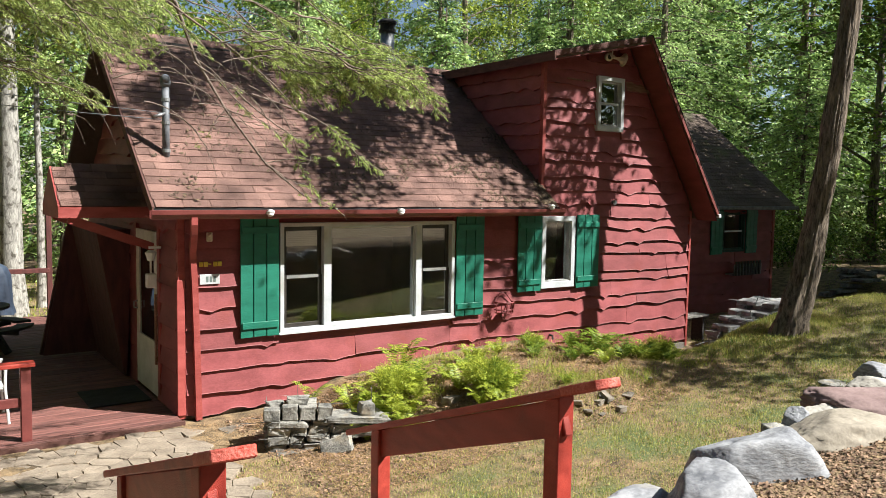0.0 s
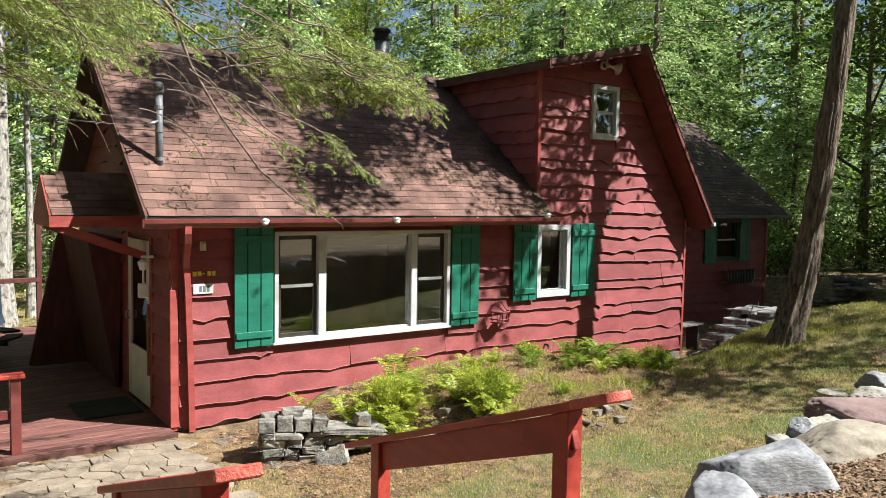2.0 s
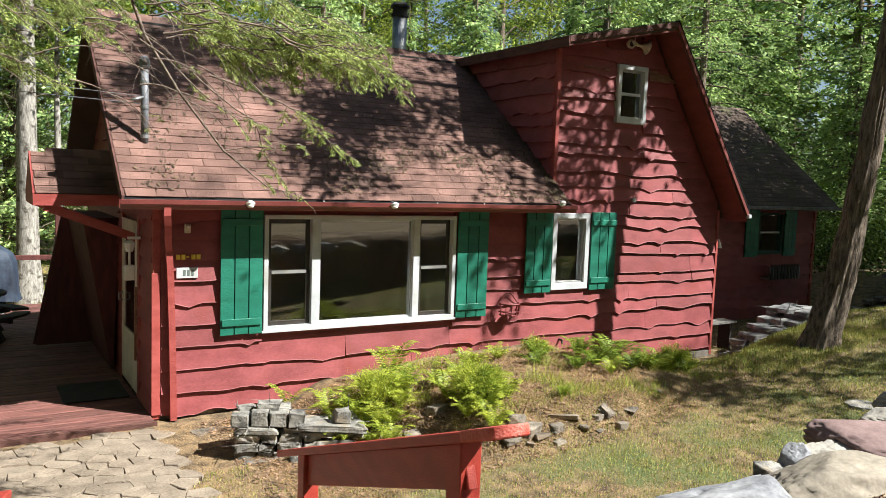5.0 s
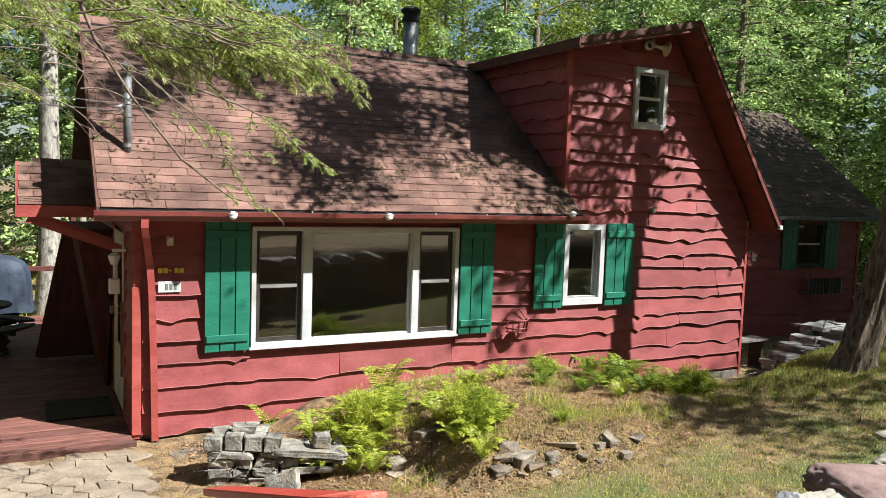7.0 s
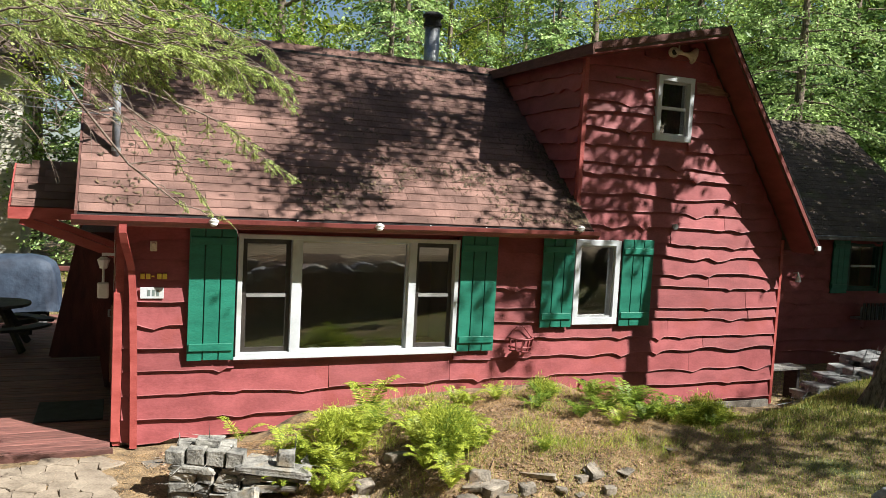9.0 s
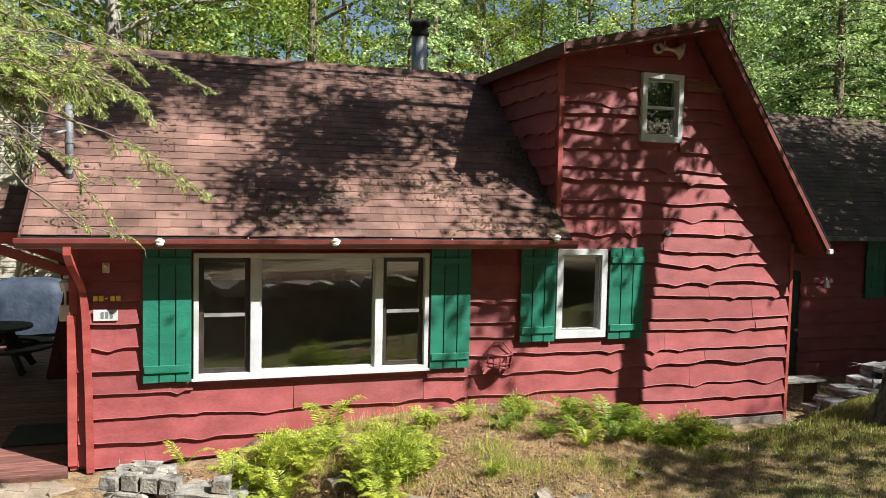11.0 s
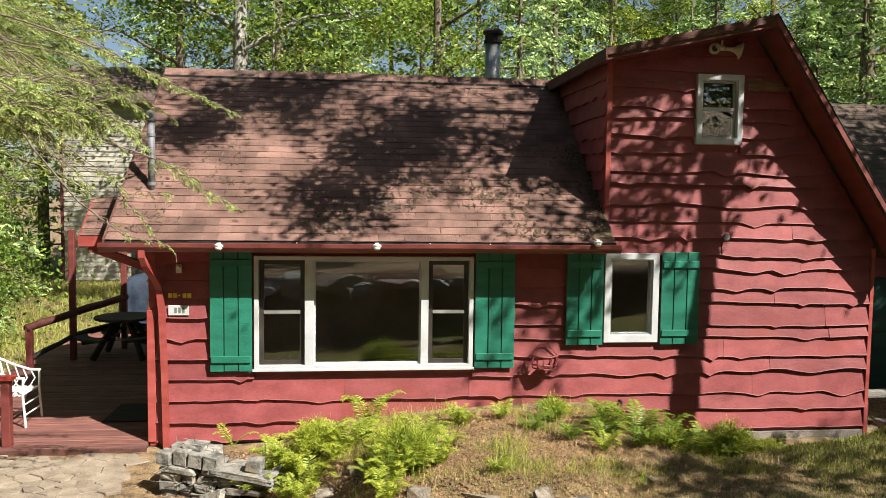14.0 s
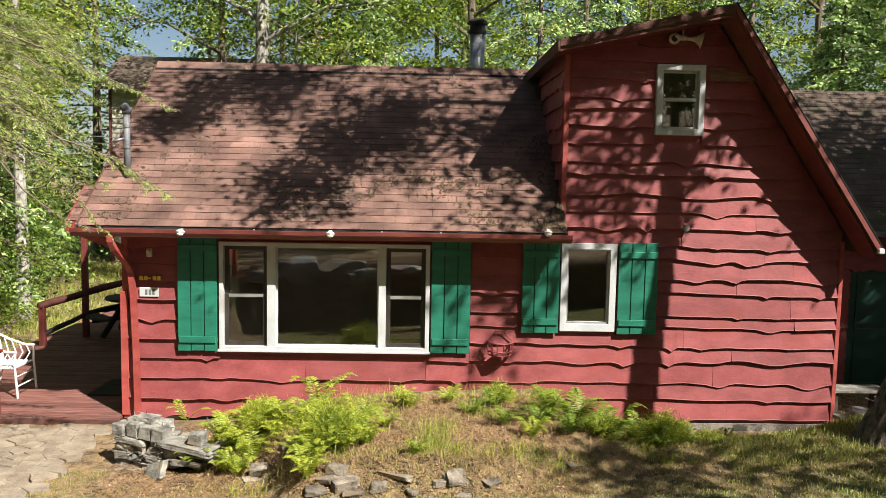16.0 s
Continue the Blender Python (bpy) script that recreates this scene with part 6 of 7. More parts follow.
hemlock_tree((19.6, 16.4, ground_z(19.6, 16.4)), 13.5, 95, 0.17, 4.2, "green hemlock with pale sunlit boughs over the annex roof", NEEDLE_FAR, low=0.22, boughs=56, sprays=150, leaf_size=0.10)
rf = random.Random(33)


def put(proto, x, y, size, turn):
    o = copy_thing(proto, Matrix.LocRotScale((x, y, ground_z(x, y) - 0.05), Euler((0, 0, turn)), None))
    o.scale = (size, size, size * rf.uniform(0.9, 1.1))
    return o


spots = [(-1.4, 20.0), (-2.6, 23.5), (-3.9, 27.5), (0.2, 27.0), (2.8, 24.4), (5.4, 21.8)]


def free(x, y, d):
    return all((x - a) ** 2 + (y - b) ** 2 > d * d for a, b in spots)


def scatter(n, xr, yr, gap, pick, sizes):
    made, tries = 0, 0
    while made < n and tries < n * 40:
        tries += 1
        x, y = rf.uniform(*xr), rf.uniform(*yr)
        if free(x, y, gap):
            spots.append((x, y))
            put(rf.choice(pick), x, y, rf.uniform(*sizes), rf.uniform(0, 6.28))
            made += 1


scatter(12, (-16, 36), (20, 26), 3.8, protos[1:] + hems, (0.55, 0.8))
scatter(17, (-26, 50), (27, 36), 4.2, protos + hems, (0.8, 1.05))
scatter(13, (-30, 60), (37, 46), 5.0, coarse, (0.95, 1.25))
scatter(10, (27, 46), (12, 27), 5.0, coarse + hems, (0.7, 0.95))
scatter(6, (-22, -7), (9, 26), 4.5, coarse + hems, (0.7, 1.0))
scatter(13, (-12, 46), (-21, -15.5), 4.2, thin, (0.8, 0.95))
scatter(13, (-16, 50), (-31, -23), 4.6, thin, (1.0, 1.15))
scatter(8, (-24, -10), (-14, 8), 4.6, thin, (0.9, 1.1))
# added wood on both sides, unseen, out of the sun's way to the cabin
# canopies on the right that darken the brush there
scatter(9, (27, 44), (-5, 11), 5.0, coarse, (0.8, 1.0))
# more unseen trees behind and left, added to close off the sky
for x, y, s in ((-10.0, -8.0, 1.0), (-4.5, -11.5, 1.1), (-2.5, -14.0, 1.1), (6.0, -12.0, 1.1), (-8.0, 1.0, 0.9), (10.5, -14.5, 1.1), (-11.5, 5.0, 1.0), (-1.0, -15.5, 1.2), (4.5, -17.0, 1.2), (-8.5, -14.5, 1.2)):
    put(thin[0], x, y, s, rf.uniform(0, 6.28))
for x, y, s in ((23.5, 18.5, 1.0), (14.2, 20.5, 0.95), (9.6, 21.5, 0.85), (5.2, 22.0, 0.7), (-6.2, 21.5, 0.8), (-7.4, 24.2, 0.95), (-9.6, 29.5, 1.1), (2.2, 29.6, 1.1), (2.6, 33.0, 1.3), (-0.6, 38.5, 1.5), (4.4, 28.5, 1.2), (-4.5, 39.5, 1.5), (-12.5, 33.0, 1.4), (-9.0, 36.5, 1.5), (17.0, 25.0, 1.1), (12.0, 27.0, 1.15), (27.5, 21.0, 1.15), (19.5, 20.5, 1.2), (24.2, 18.6, 1.35), (27.6, 20.6, 1.4), (31.0, 21.2, 1.4), (28.0, 16.8, 1.3), (33.5, 24.5, 1.5), (36.5, 21.5, 1.4), (22.6, 21.0, 1.3), (31.5, 17.2, 1.35), (35.5, 17.5, 1.4), (16.6, 18.4, 0.95), (21.6, 17.8, 1.0), (24.8, 14.6, 0.9), (-9.5, 14.0, 0.9), (-4.6, 17.6, 0.85), (-6.8, 15.2, 0.8)):
    put(hems[rf.randrange(2)], x, y, s, rf.uniform(0, 6.28))
for x, y, s in ((-5.6, 16.6, 1.05), (-4.9, 11.0, 0.95)):
    put(tall_hems[0], x, y, s, rf.uniform(0, 6.28))
# a bare pale trunk close behind the deck
for x, y, r, h in ((2.75, 21.6, 0.11, 11), (-3.1, 17.8, 0.17, 12)):
    broad_tree((x, y, ground_z(x, y)), h, 6.5, 2.2, int(50 + x), BARK_PALE, LEAF_LIGHT, 60, 28, 0.17, r, "slim pale-barked tree near the deck", limbs=8)


# low brush at the forest floor
def brush(x, y, r, h, seed, n=1500, leaf=LEAF):
    rn = np.random.default_rng(seed)
    at = (x, y, ground_z(x, y))
    b = thing("shrub", at, "leafy undergrowth shrub at the forest edge", "shrub", "undergrowth shrubs")
    g = Geo()
    rng = random.Random(seed)
    ends = []
    for k in range(16):
        a, q = rng.uniform(0, 6.28), rng.uniform(0.3, 1)
        e = (x + r * q * math.cos(a), y + r * q * math.sin(a), at[2] + h * rng.uniform(0.4, 1))
        g.tube([(x, y, at[2] - 0.05), (x + 0.4 * r * q * math.cos(a), y + 0.4 * r * q * math.sin(a), at[2] + 0.5 * h), e], [0.02, 0.012, 0.004], 5, False)
        ends.append(e)
    tagged(part("branchwork", g, TWIG, b), kind="stuff")
    e = np.array(ends)[rn.integers(0, 16, n)] + rn.normal(size=(n, 3)) * np.array([r * 0.3, r * 0.3, h * 0.2])
    e[:, 2] = np.maximum(e[:, 2], at[2] + 0.05)
    v, _ = leaf_mesh("leaves", e, rn.normal(size=(n, 3)), 0.09 if r > 1 else 0.06, leaf, rn)
    leaf_object("leaves", v, leaf, b, at)
    return b


shrubs = [brush(-5.6, 19.0, 1.5, 1.3, 61, 3200), brush(21.0, 14.0, 1.7, 1.6, 62, 3200, LEAF), brush(-2.6, 15.9, 0.8, 0.5, 63, 1100, FERN_DARK)]
for i in range(46):
    if i < 22:
        x, y = rf.uniform(-16, 36), rf.uniform(19, 25)
        if -6.0 < x < 3 and y > 18.0:
            continue
    elif i < 32:
        x, y = rf.uniform(22, 32), rf.uniform(8, 20)
    elif i < 40:
        x, y = rf.uniform(-14, -3.5), rf.uniform(13, 24)
    else:
        x, y = rf.uniform(-12, 26), rf.uniform(-22, -13)
    o = copy_thing(shrubs[i % 2], pose(x, y, ground_z(x, y), 0, 0, rf.uniform(0, 360)))
    k = rf.uniform(0.8, 1.5)
    o.scale = (k, k, k)
for x, y, k in ((-6.4, 23.0, 1.3), (-8.2, 25.0, 1.6), (-5.3, 20.4, 0.9), (-6.4, 18.6, 1.1), (-8.2, 21.5, 1.5), (-9.4, 27.0, 1.7), (-10.6, 23.0, 1.6), (-9.9, 30.0, 1.8)):
    o = copy_thing(shrubs[0], pose(x, y, ground_z(x, y), 0, 0, rf.uniform(0, 360)))
    o.scale = (k, k, k * 1.3)
for x, y in ((-2.9, 14.6), (-3.4, 16.4), (-4.2, 13.4), (-4.6, 15.4)):
    copy_thing(shrubs[2], pose(x, y, ground_z(x, y), 0, 0, rf.uniform(0, 360)))


# ---- the hemlock whose boughs hang before the roof ----
def needles(rng, p, q, width, out):
    """Fine green side shoots, in two rows along a twig from p to q."""
    d = q - p
    dn = d.normalized()
    s = dn.cross(Vector((rng.uniform(-0.6, 0.6), rng.uniform(-1, 1), 0.8)))
    s = s.normalized() if s.length > 1e-4 else Vector((1, 0, 0))
    n = max(3, int(d.length / 0.0062))
    for i in range(n):
        t = i / n
        for sg in (-1, 1):
            w = width * (1 - 0.5 * t) * rng.uniform(0.7, 1.15)
            way = s * sg * 0.8 + dn * 0.75 + Vector((0, 0, rng.uniform(-0.45, 0.1)))
            out.append((p + d * t + way * (w * 0.4), way))


def bough(rng, root, tip, twig_geo, out, thick=0.016, fullness=1.0, start=0.25, twig_len=0.42):
    """A drooping bough with side twigs, each with smaller twigs and needles."""
    root, tip = Vector(root), Vector(tip)
    d = tip - root
    sag = d.length * 0.10
    seg = 12
    pts = []
    for i in range(seg + 1):
        t = i / seg
        pts.append(root + d * t + Vector((0.10 * noise.noise((t * 3, root.x * 3, tip.y)), 0.10 * noise.noise((t * 3, root.y * 5, tip.z)), sag * 4 * t * (1 - t) * 0.6 + 0.08 * noise.noise((t * 4, tip.x, 2)))))
    twig_geo.tube(pts, [thick * (1 - 0.82 * i / seg) for i in range(seg + 1)], 6, False)
    n = int(d.length * 13 * fullness)
    for k in range(n):
        t = start + (1 - start) * (k + rng.random()) / n
        i = min(seg - 1, int(t * seg))
        p = pts[i].lerp(pts[i + 1], t * seg - i)
        dn = (pts[i + 1] - pts[i]).normalized()
        s = dn.cross(Vector((0, 0, 1))).normalized() * (1 if k % 2 else -1)
        ln = twig_len * (1.05 - 0.62 * t) * rng.uniform(0.55, 1.2)
        q = p + (s * rng.uniform(0.2, 1.0) + dn * rng.uniform(0.3, 0.9)).normalized() * ln * 0.8 + Vector((0, 0, -ln * rng.uniform(-0.15, 0.45)))
        twig_geo.tube([p, p.lerp(q, 0.5) + Vector((0, 0, 0.02)), q], [0.004, 0.003, 0.0012], 4, False)
        if rng.random() < 0.12:
            continue
        m = max(2, int(ln / 0.055))
        for j in range(m):
            u = 0.2 + 0.8 * j / m
            a = p.lerp(q, u)
            tw = (q - p).normalized()
            s2 = tw.cross(Vector((rng.uniform(-0.5, 0.5), rng.uniform(-0.9, 0.9), 1))).normalized() * (1 if j % 2 else -1)
            b = a + (s2 * 0.8 + tw * 0.8).normalized() * ln * 0.34 * (1.1 - u * 0.6) + Vector((0, 0, -0.02))
            needles(rng, a, b, 0.034, out)
        needles(rng, p.lerp(q, 0.3), q, 0.036, out)
    needles(rng, pts[-3], pts[-1], 0.036, out)


def front_hemlock():
    rng, rn = random.Random(17), np.random.default_rng(17)
    at = (-1.3, 6.2, ground_z(-1.3, 6.2))
    tr = thing("hemlock", at, "large hemlock with long drooping boughs before the roof", "tree", "yard trees")
    part("trunk", Geo().tube([(at[0], at[1], at[2] - 0.3), (at[0] + 0.05, at[1], 3), (at[0], at[1] + 0.05, 8), (at[0], at[1], 15)], [0.30, 0.22, 0.15, 0.03], 14, False), BARK, tr, smooth=True)
    tw, out = Geo(), []
    b = lambda r, t, **k: bough(rng, r, t, tw, out, **k)
    tx, ty = at[0], at[1]
    # one long thin bough that ends in a spray over the eave
    b((tx, ty, 5.6), (3.0, 6.7, 3.36), thick=0.026, fullness=0.10, start=0.5, twig_len=0.3)
    b((2.55, 6.65, 3.55), (3.91, 6.84, 2.92), thick=0.010, fullness=1.3, start=0.45, twig_len=0.34)
    b((2.4, 6.6, 3.55), (3.25, 6.75, 2.62), thick=0.008, fullness=0.8, start=0.4, twig_len=0.26)
    b((1.9, 6.5, 3.75), (2.75, 6.5, 3.05), thick=0.008, fullness=0.6, start=0.4, twig_len=0.26)
    b((2.2, 6.4, 4.2), (3.2, 6.5, 3.45), thick=0.007, fullness=0.5, start=0.5, twig_len=0.25)
    b((0.6, 6.6, 4.75), (3.98, 6.85, 3.74), thick=0.014, fullness=0.9, start=0.62, twig_len=0.36)
    b((1.4, 6.9, 4.5), (3.3, 7.0, 3.75), thick=0.010, fullness=0.9, start=0.5, twig_len=0.34)
    # the full tuft before the middle of the roof
    b((tx, ty, 5.6), (2.75, 5.25, 3.86), thick=0.024, fullness=0.22, start=0.6, twig_len=0.4)
    for k in range(19):
        x1 = rng.uniform(2.6, 3.5)
        z1 = 3.38 + 0.36 * rng.random()
        y1 = rng.uniform(4.95, 5.5)
        b((x1 - rng.uniform(0.5, 0.9), y1 + rng.uniform(-0.2, 0.2), z1 + rng.uniform(0.12, 0.28)), (x1, y1, z1), thick=0.007, fullness=2.1, start=0.2, twig_len=0.36)
    b((2.5, 5.25, 3.78), (3.56, 5.2, 3.38), thick=0.009, fullness=1.7, start=0.25, twig_len=0.36)
    b((2.5, 5.25, 3.82), (3.48, 5.3, 3.66), thick=0.009, fullness=1.5, start=0.3, twig_len=0.32)
    # a long bare branch that arches down before the roof, with a few side twigs
    arch = [(0.4, 6.3, 5.3), (1.3, 6.5, 4.75), (1.83, 6.65, 4.25), (1.99, 6.65, 3.81), (2.25, 6.65, 3.40), (2.61, 6.65, 2.95), (2.99, 6.65, 2.66)]
    tw.tube(arch, [0.024, 0.019, 0.016, 0.013, 0.010, 0.008, 0.005], 6, False)
    for m, way, ln in ((3, (0.5, 0.1, -0.35), 0.6), (4, (0.75, -0.1, -0.3), 0.7), (4, (-0.35, 0.1, -0.5), 0.4), (5, (0.8, 0.1, 0.05), 0.7), (5, (0.6, -0.1, -0.5), 0.45), (6, (0.7, 0.0, -0.25), 0.4)):
        p, q = Vector(arch[m]), Vector(arch[m]) + Vector(way) * ln
        tw.tube([p, p.lerp(q, 0.5) + Vector((0, 0, 0.05 * ln)), q], [0.006, 0.004, 0.002], 5, False)
        b(p.lerp(q, 0.5), q + Vector(way) * 0.25, thick=0.004, fullness=1.0, start=0.3, twig_len=0.22)
    # upper left, near the trunk
    for k in range(28):
        x1, y1 = rng.uniform(0.5, 1.8), rng.uniform(5.4, 7.2)
        z1 = rng.uniform(3.55, 5.0) + 0.10 * x1
        b((x1 - rng.uniform(1.0, 1.6), y1 + rng.uniform(-0.3, 0.3), z1 + rng.uniform(0.35, 0.7)), (x1, y1, z1), thick=0.009, fullness=1.5, start=0.15, twig_len=0.5)
    for k in range(5):
        x1, y1 = rng.uniform(1.9, 2.7), rng.uniform(5.7, 6.7)
        z1 = rng.uniform(4.5, 5.3)
        b((x1 - rng.uniform(1.0, 1.6), y1 + rng.uniform(-0.3, 0.3), z1 + rng.uniform(0.35, 0.7)), (x1, y1, z1), thick=0.009, fullness=1.2, start=0.15, twig_len=0.45)
    for k in range(20):
        x1, y1, z1 = rng.uniform(0.5, 1.7), rng.uniform(7.0, 8.7), rng.uniform(3.8, 5.3)
        b((x1 - rng.uniform(1.0, 1.6), y1 + rng.uniform(-0.4, 0.2), z1 + rng.uniform(0.35, 0.7)), (x1, y1, z1), thick=0.009, fullness=1.4, start=0.15, twig_len=0.5)
    for k in range(20):
        x1, y1, z1 = rng.uniform(1.3, 2.45), rng.uniform(8.0, 9.6), rng.uniform(3.45, 4.9)
        b((x1 - rng.uniform(1.0, 1.7), y1 + rng.uniform(-0.5, 0.3), z1 + rng.uniform(0.15, 0.5)), (x1, y1, z1), thick=0.009, fullness=1.5, start=0.12, twig_len=0.5)
    for k in range(26):
        z = 4.0 + 9.5 * (k / 26)
        a = k * 2.4
        if -0.9 < math.atan2(math.sin(a), math.cos(a)) < 0.9:
            a += 1.8
        r = 2.6 * (1 - (z - 3) / 13) + 0.4
        b((tx, ty, z), (tx + r * math.cos(a), ty + r * math.sin(a), z - 0.5 * r), thick=0.014, fullness=0.4, start=0.3, twig_len=0.6)
    # bare inner twigs
    for k in range(34):
        p = Vector((rng.uniform(0.5, 2.3), rng.uniform(5.8, 6.8), rng.uniform(3.3, 4.6)))
        way = Vector((rng.uniform(0.5, 1.0), rng.uniform(-0.3, 0.3), rng.uniform(-0.1, 0.5))).normalized()
        bend = rng.uniform(0.10, 0.28)
        pts = [p]
        for m in range(10):
            way = (way + Vector((rng.uniform(-0.06, 0.06), rng.uniform(-0.06, 0.06), -bend))).normalized()
            pts.append(pts[-1] + way * rng.uniform(0.06, 0.10))
        tw.tube(pts, [0.0055 * (1 - 0.085 * m) for m in range(11)], 5, False)
        for m in (3, 5, 7):
            side = Vector((rng.uniform(-0.3, 0.6), rng.uniform(-0.6, 0.6), rng.uniform(-0.6, 0.1))).normalized()
            tw.tube([pts[m], pts[m] + side * 0.10, pts[m] + side * 0.18 + Vector((0, 0, -0.05))], [0.0025, 0.002, 0.001], 4, False)
    tagged(part("branchwork", tw, TWIG, tr, smooth=True), kind="stuff")
    c = np.array([tuple(o[0]) for o in out])
    d = np.array([tuple(o[1]) for o in out])
    v, n = leaf_mesh("needles", c, d, 0.021, NEEDLE, rn, 0.27)
    leaf_object("needles", v, NEEDLE, tr, at)
    return n


front_hemlock()


# ---- ferns and grass ----
def fern(at, size, seed, n_fronds, material, label, upright=0.95):
    rng = random.Random(seed)
    fr = thing("fern", at, label, "fern", "ferns by the wall")
    base = Vector(at)
    for k in range(n_fronds):
        g = Geo()
        a = 2 * math.pi * k / n_fronds + rng.uniform(-0.4, 0.4)
        out = Vector((math.cos(a), math.sin(a), 0))
        side = Vector((-out.y, out.x, 0))
        ln = size * rng.uniform(0.65, 1.1)
        up = upright * rng.uniform(0.75, 1.25)
        n = 34
        spine = []
        for i in range(n + 1):
            t = i / n
            spine.append(base + out * ln * (0.85 * t * (1 - 0.25 * up)) + Vector((0, 0, ln * up * (1.35 * t - 0.85 * t * t))) + side * 0.06 * ln * math.sin(2.5 * t + k))
        g.tube(spine[::2], [0.004 * (1 - 0.8 * i / 17) for i in range(18)], 3, False)
        for i in range(2, n + 1):
            t = i / n
            w = ln * 0.23 * min(1.0, t * 5) * (1.06 - t) ** 0.8 * rng.uniform(0.85, 1.1) + 0.006
            d = (spine[i] - spine[i - 1]).normalized()
            for sg in (-1, 1):
                tip = spine[i] + side * sg * w + d * w * rng.uniform(0.25, 0.5) + Vector((0, 0, rng.uniform(-0.35, 0.05) * w))
                th = ln / n * 0.40
                m = spine[i].lerp(tip, 0.45)
                g.add([spine[i] - d * th * 0.5, m - d * th, tip, m + d * th], [(0, 1, 2, 3)])
        part("frond", g, material, fr)
    return fr


rfern = random.Random(6)
fern_a = [fern((4.45, 7.62, ground_z(4.45, 7.62)), 0.70, 1, 15, FERN, "bright green fern clump in the bed by the wall"),
          fern((5.5, 7.05, ground_z(5.5, 7.05)), 0.62, 2, 16, FERN, "bright green fern clump in the bed by the wall"),
          fern((8.15, 7.7, ground_z(8.15, 7.7)), 0.66, 3, 15, FERN_DARK, "darker green fern clump in the bed by the wall", 0.85)]
for x, y, s, k in ((4.2, 7.82, 0.85, 0), (4.68, 7.85, 0.95, 1), (4.6, 7.38, 0.8, 0), (4.15, 7.5, 0.65, 1), (4.34, 7.2, 0.45, 0), (4.82, 7.5, 0.5, 1),
                   (5.35, 7.35, 0.7, 1), (5.72, 7.25, 0.65, 0), (5.62, 6.85, 0.7, 1), (5.38, 6.72, 0.7, 0), (5.32, 6.42, 0.6, 0), (6.02, 7.5, 0.5, 1), (6.37, 6.6, 0.32, 0), (6.2, 8.3, 0.5, 0),
                   (4.95, 7.75, 0.8, 0), (5.15, 8.0, 0.7, 1), (5.75, 7.75, 0.75, 1), (5.45, 7.75, 0.6, 0), (4.05, 7.3, 0.7, 1), (4.5, 7.1, 0.6, 0), (5.2, 6.75, 0.6, 1), (5.85, 6.95, 0.55, 0), (6.3, 8.2, 0.45, 0), (6.75, 8.4, 0.55, 1), (7.0, 7.9, 0.5, 2), (7.3, 8.2, 0.6, 2), (7.35, 7.5, 0.55, 2), (7.75, 7.6, 0.75, 2), (7.6, 7.15, 0.5, 0), (8.0, 7.2, 0.6, 2), (8.4, 7.35, 0.8, 2), (8.65, 7.75, 0.8, 2), (8.85, 7.4, 0.75, 0),
                   (9.05, 7.8, 0.8, 2), (8.5, 8.1, 0.8, 2), (7.9, 8.1, 0.7, 2), (9.25, 7.55, 0.6, 2), (9.0, 7.2, 0.5, 2), (9.45, 7.9, 0.6, 2), (9.7, 8.1, 0.7, 0), (9.95, 7.95, 0.6, 2), (10.0, 8.4, 0.6, 2), (9.3, 8.3, 0.8, 0)):
    o = copy_thing(fern_a[k], pose(x, y, ground_z(x, y), 0, 0, rfern.uniform(0, 360)))
    o.scale = (s, s, s * rfern.uniform(0.9, 1.15))
# single tall fronds
fern((3.72, 7.98, 0.30), 0.48, 9, 3, FERN, "single bright fern by the stone stack", 0.9)
fern((5.2, 8.45, ground_z(5.2, 8.45)), 0.85, 10, 5, FERN, "tall narrow fern against the siding", 1.15)
fern((8.75, 8.5, ground_z(8.75, 8.5)), 0.8, 12, 4, FERN_DARK, "tall dark fern against the siding", 1.15)


def blades(name, n, where, length, width, material, seed, label, lay=0.5, least=0.05):
    """Grass as one sheet of narrow blades."""
    rng, rn = random.Random(seed), np.random.default_rng(seed)
    pts = []
    while len(pts) < n:
        p = where(rng)
        if p:
            pts.append(p)
    c = np.array(pts)
    a = rn.uniform(0, 2 * np.pi, n)
    ln = length * rn.uniform(0.4, 1.2, n) * np.array([p[3] for p in pts])
    tilt = rn.uniform(least if lay < 0.99 else 0.97, lay, n)
    top = c[:, :3] + np.stack([np.cos(a) * ln * tilt, np.sin(a) * ln * tilt, ln * np.sqrt(np.maximum(0.0, 1 - tilt ** 2))], axis=1)
    w = np.stack([-np.sin(a + 0.6), np.cos(a + 0.6), np.zeros(n)], axis=1) * width
    mid = (c[:, :3] + top) / 2 + np.array([0, 0, 0.006])
    v = np.stack([c[:, :3] - w * 0.5, mid - w * 0.35, top, mid + w * 0.5], axis=1).reshape(-1, 3)
    ob = leaf_object(name, v, material)
    return tagged(ob, label, "grass", kind="stuff")


def lawn(rng):
    x, y = rng.uniform(2.4, 15), rng.uniform(2.9, 8.4)
    if rng.random() < 0.25:
        x, y = rng.uniform(12, 24), rng.uniform(3.5, 11)
    if y > 6.9 and 3.1 < x < 8.3 or (x < 3.2 and y > 7.4) or (x < 2.5):
        return None
    k = noise.noise((x * 0.7, y * 0.7, 2.2)) + 0.5 * noise.noise((x * 2.3, y * 2.3, 4.0))
    if k < rng.uniform(-0.85, 0.2) - 0.35 * smooth(6.5, 9.0, x):
        return None
    return (x, y, rough_z(x, y) - 0.004, 0.7 + 0.5 * max(0, k) + 0.3 * smooth(8, 10, x))


blades("grass", 170000, lawn, 0.055, 0.007, GRASS, 3, "thin, partly dry lawn grass", 0.85)


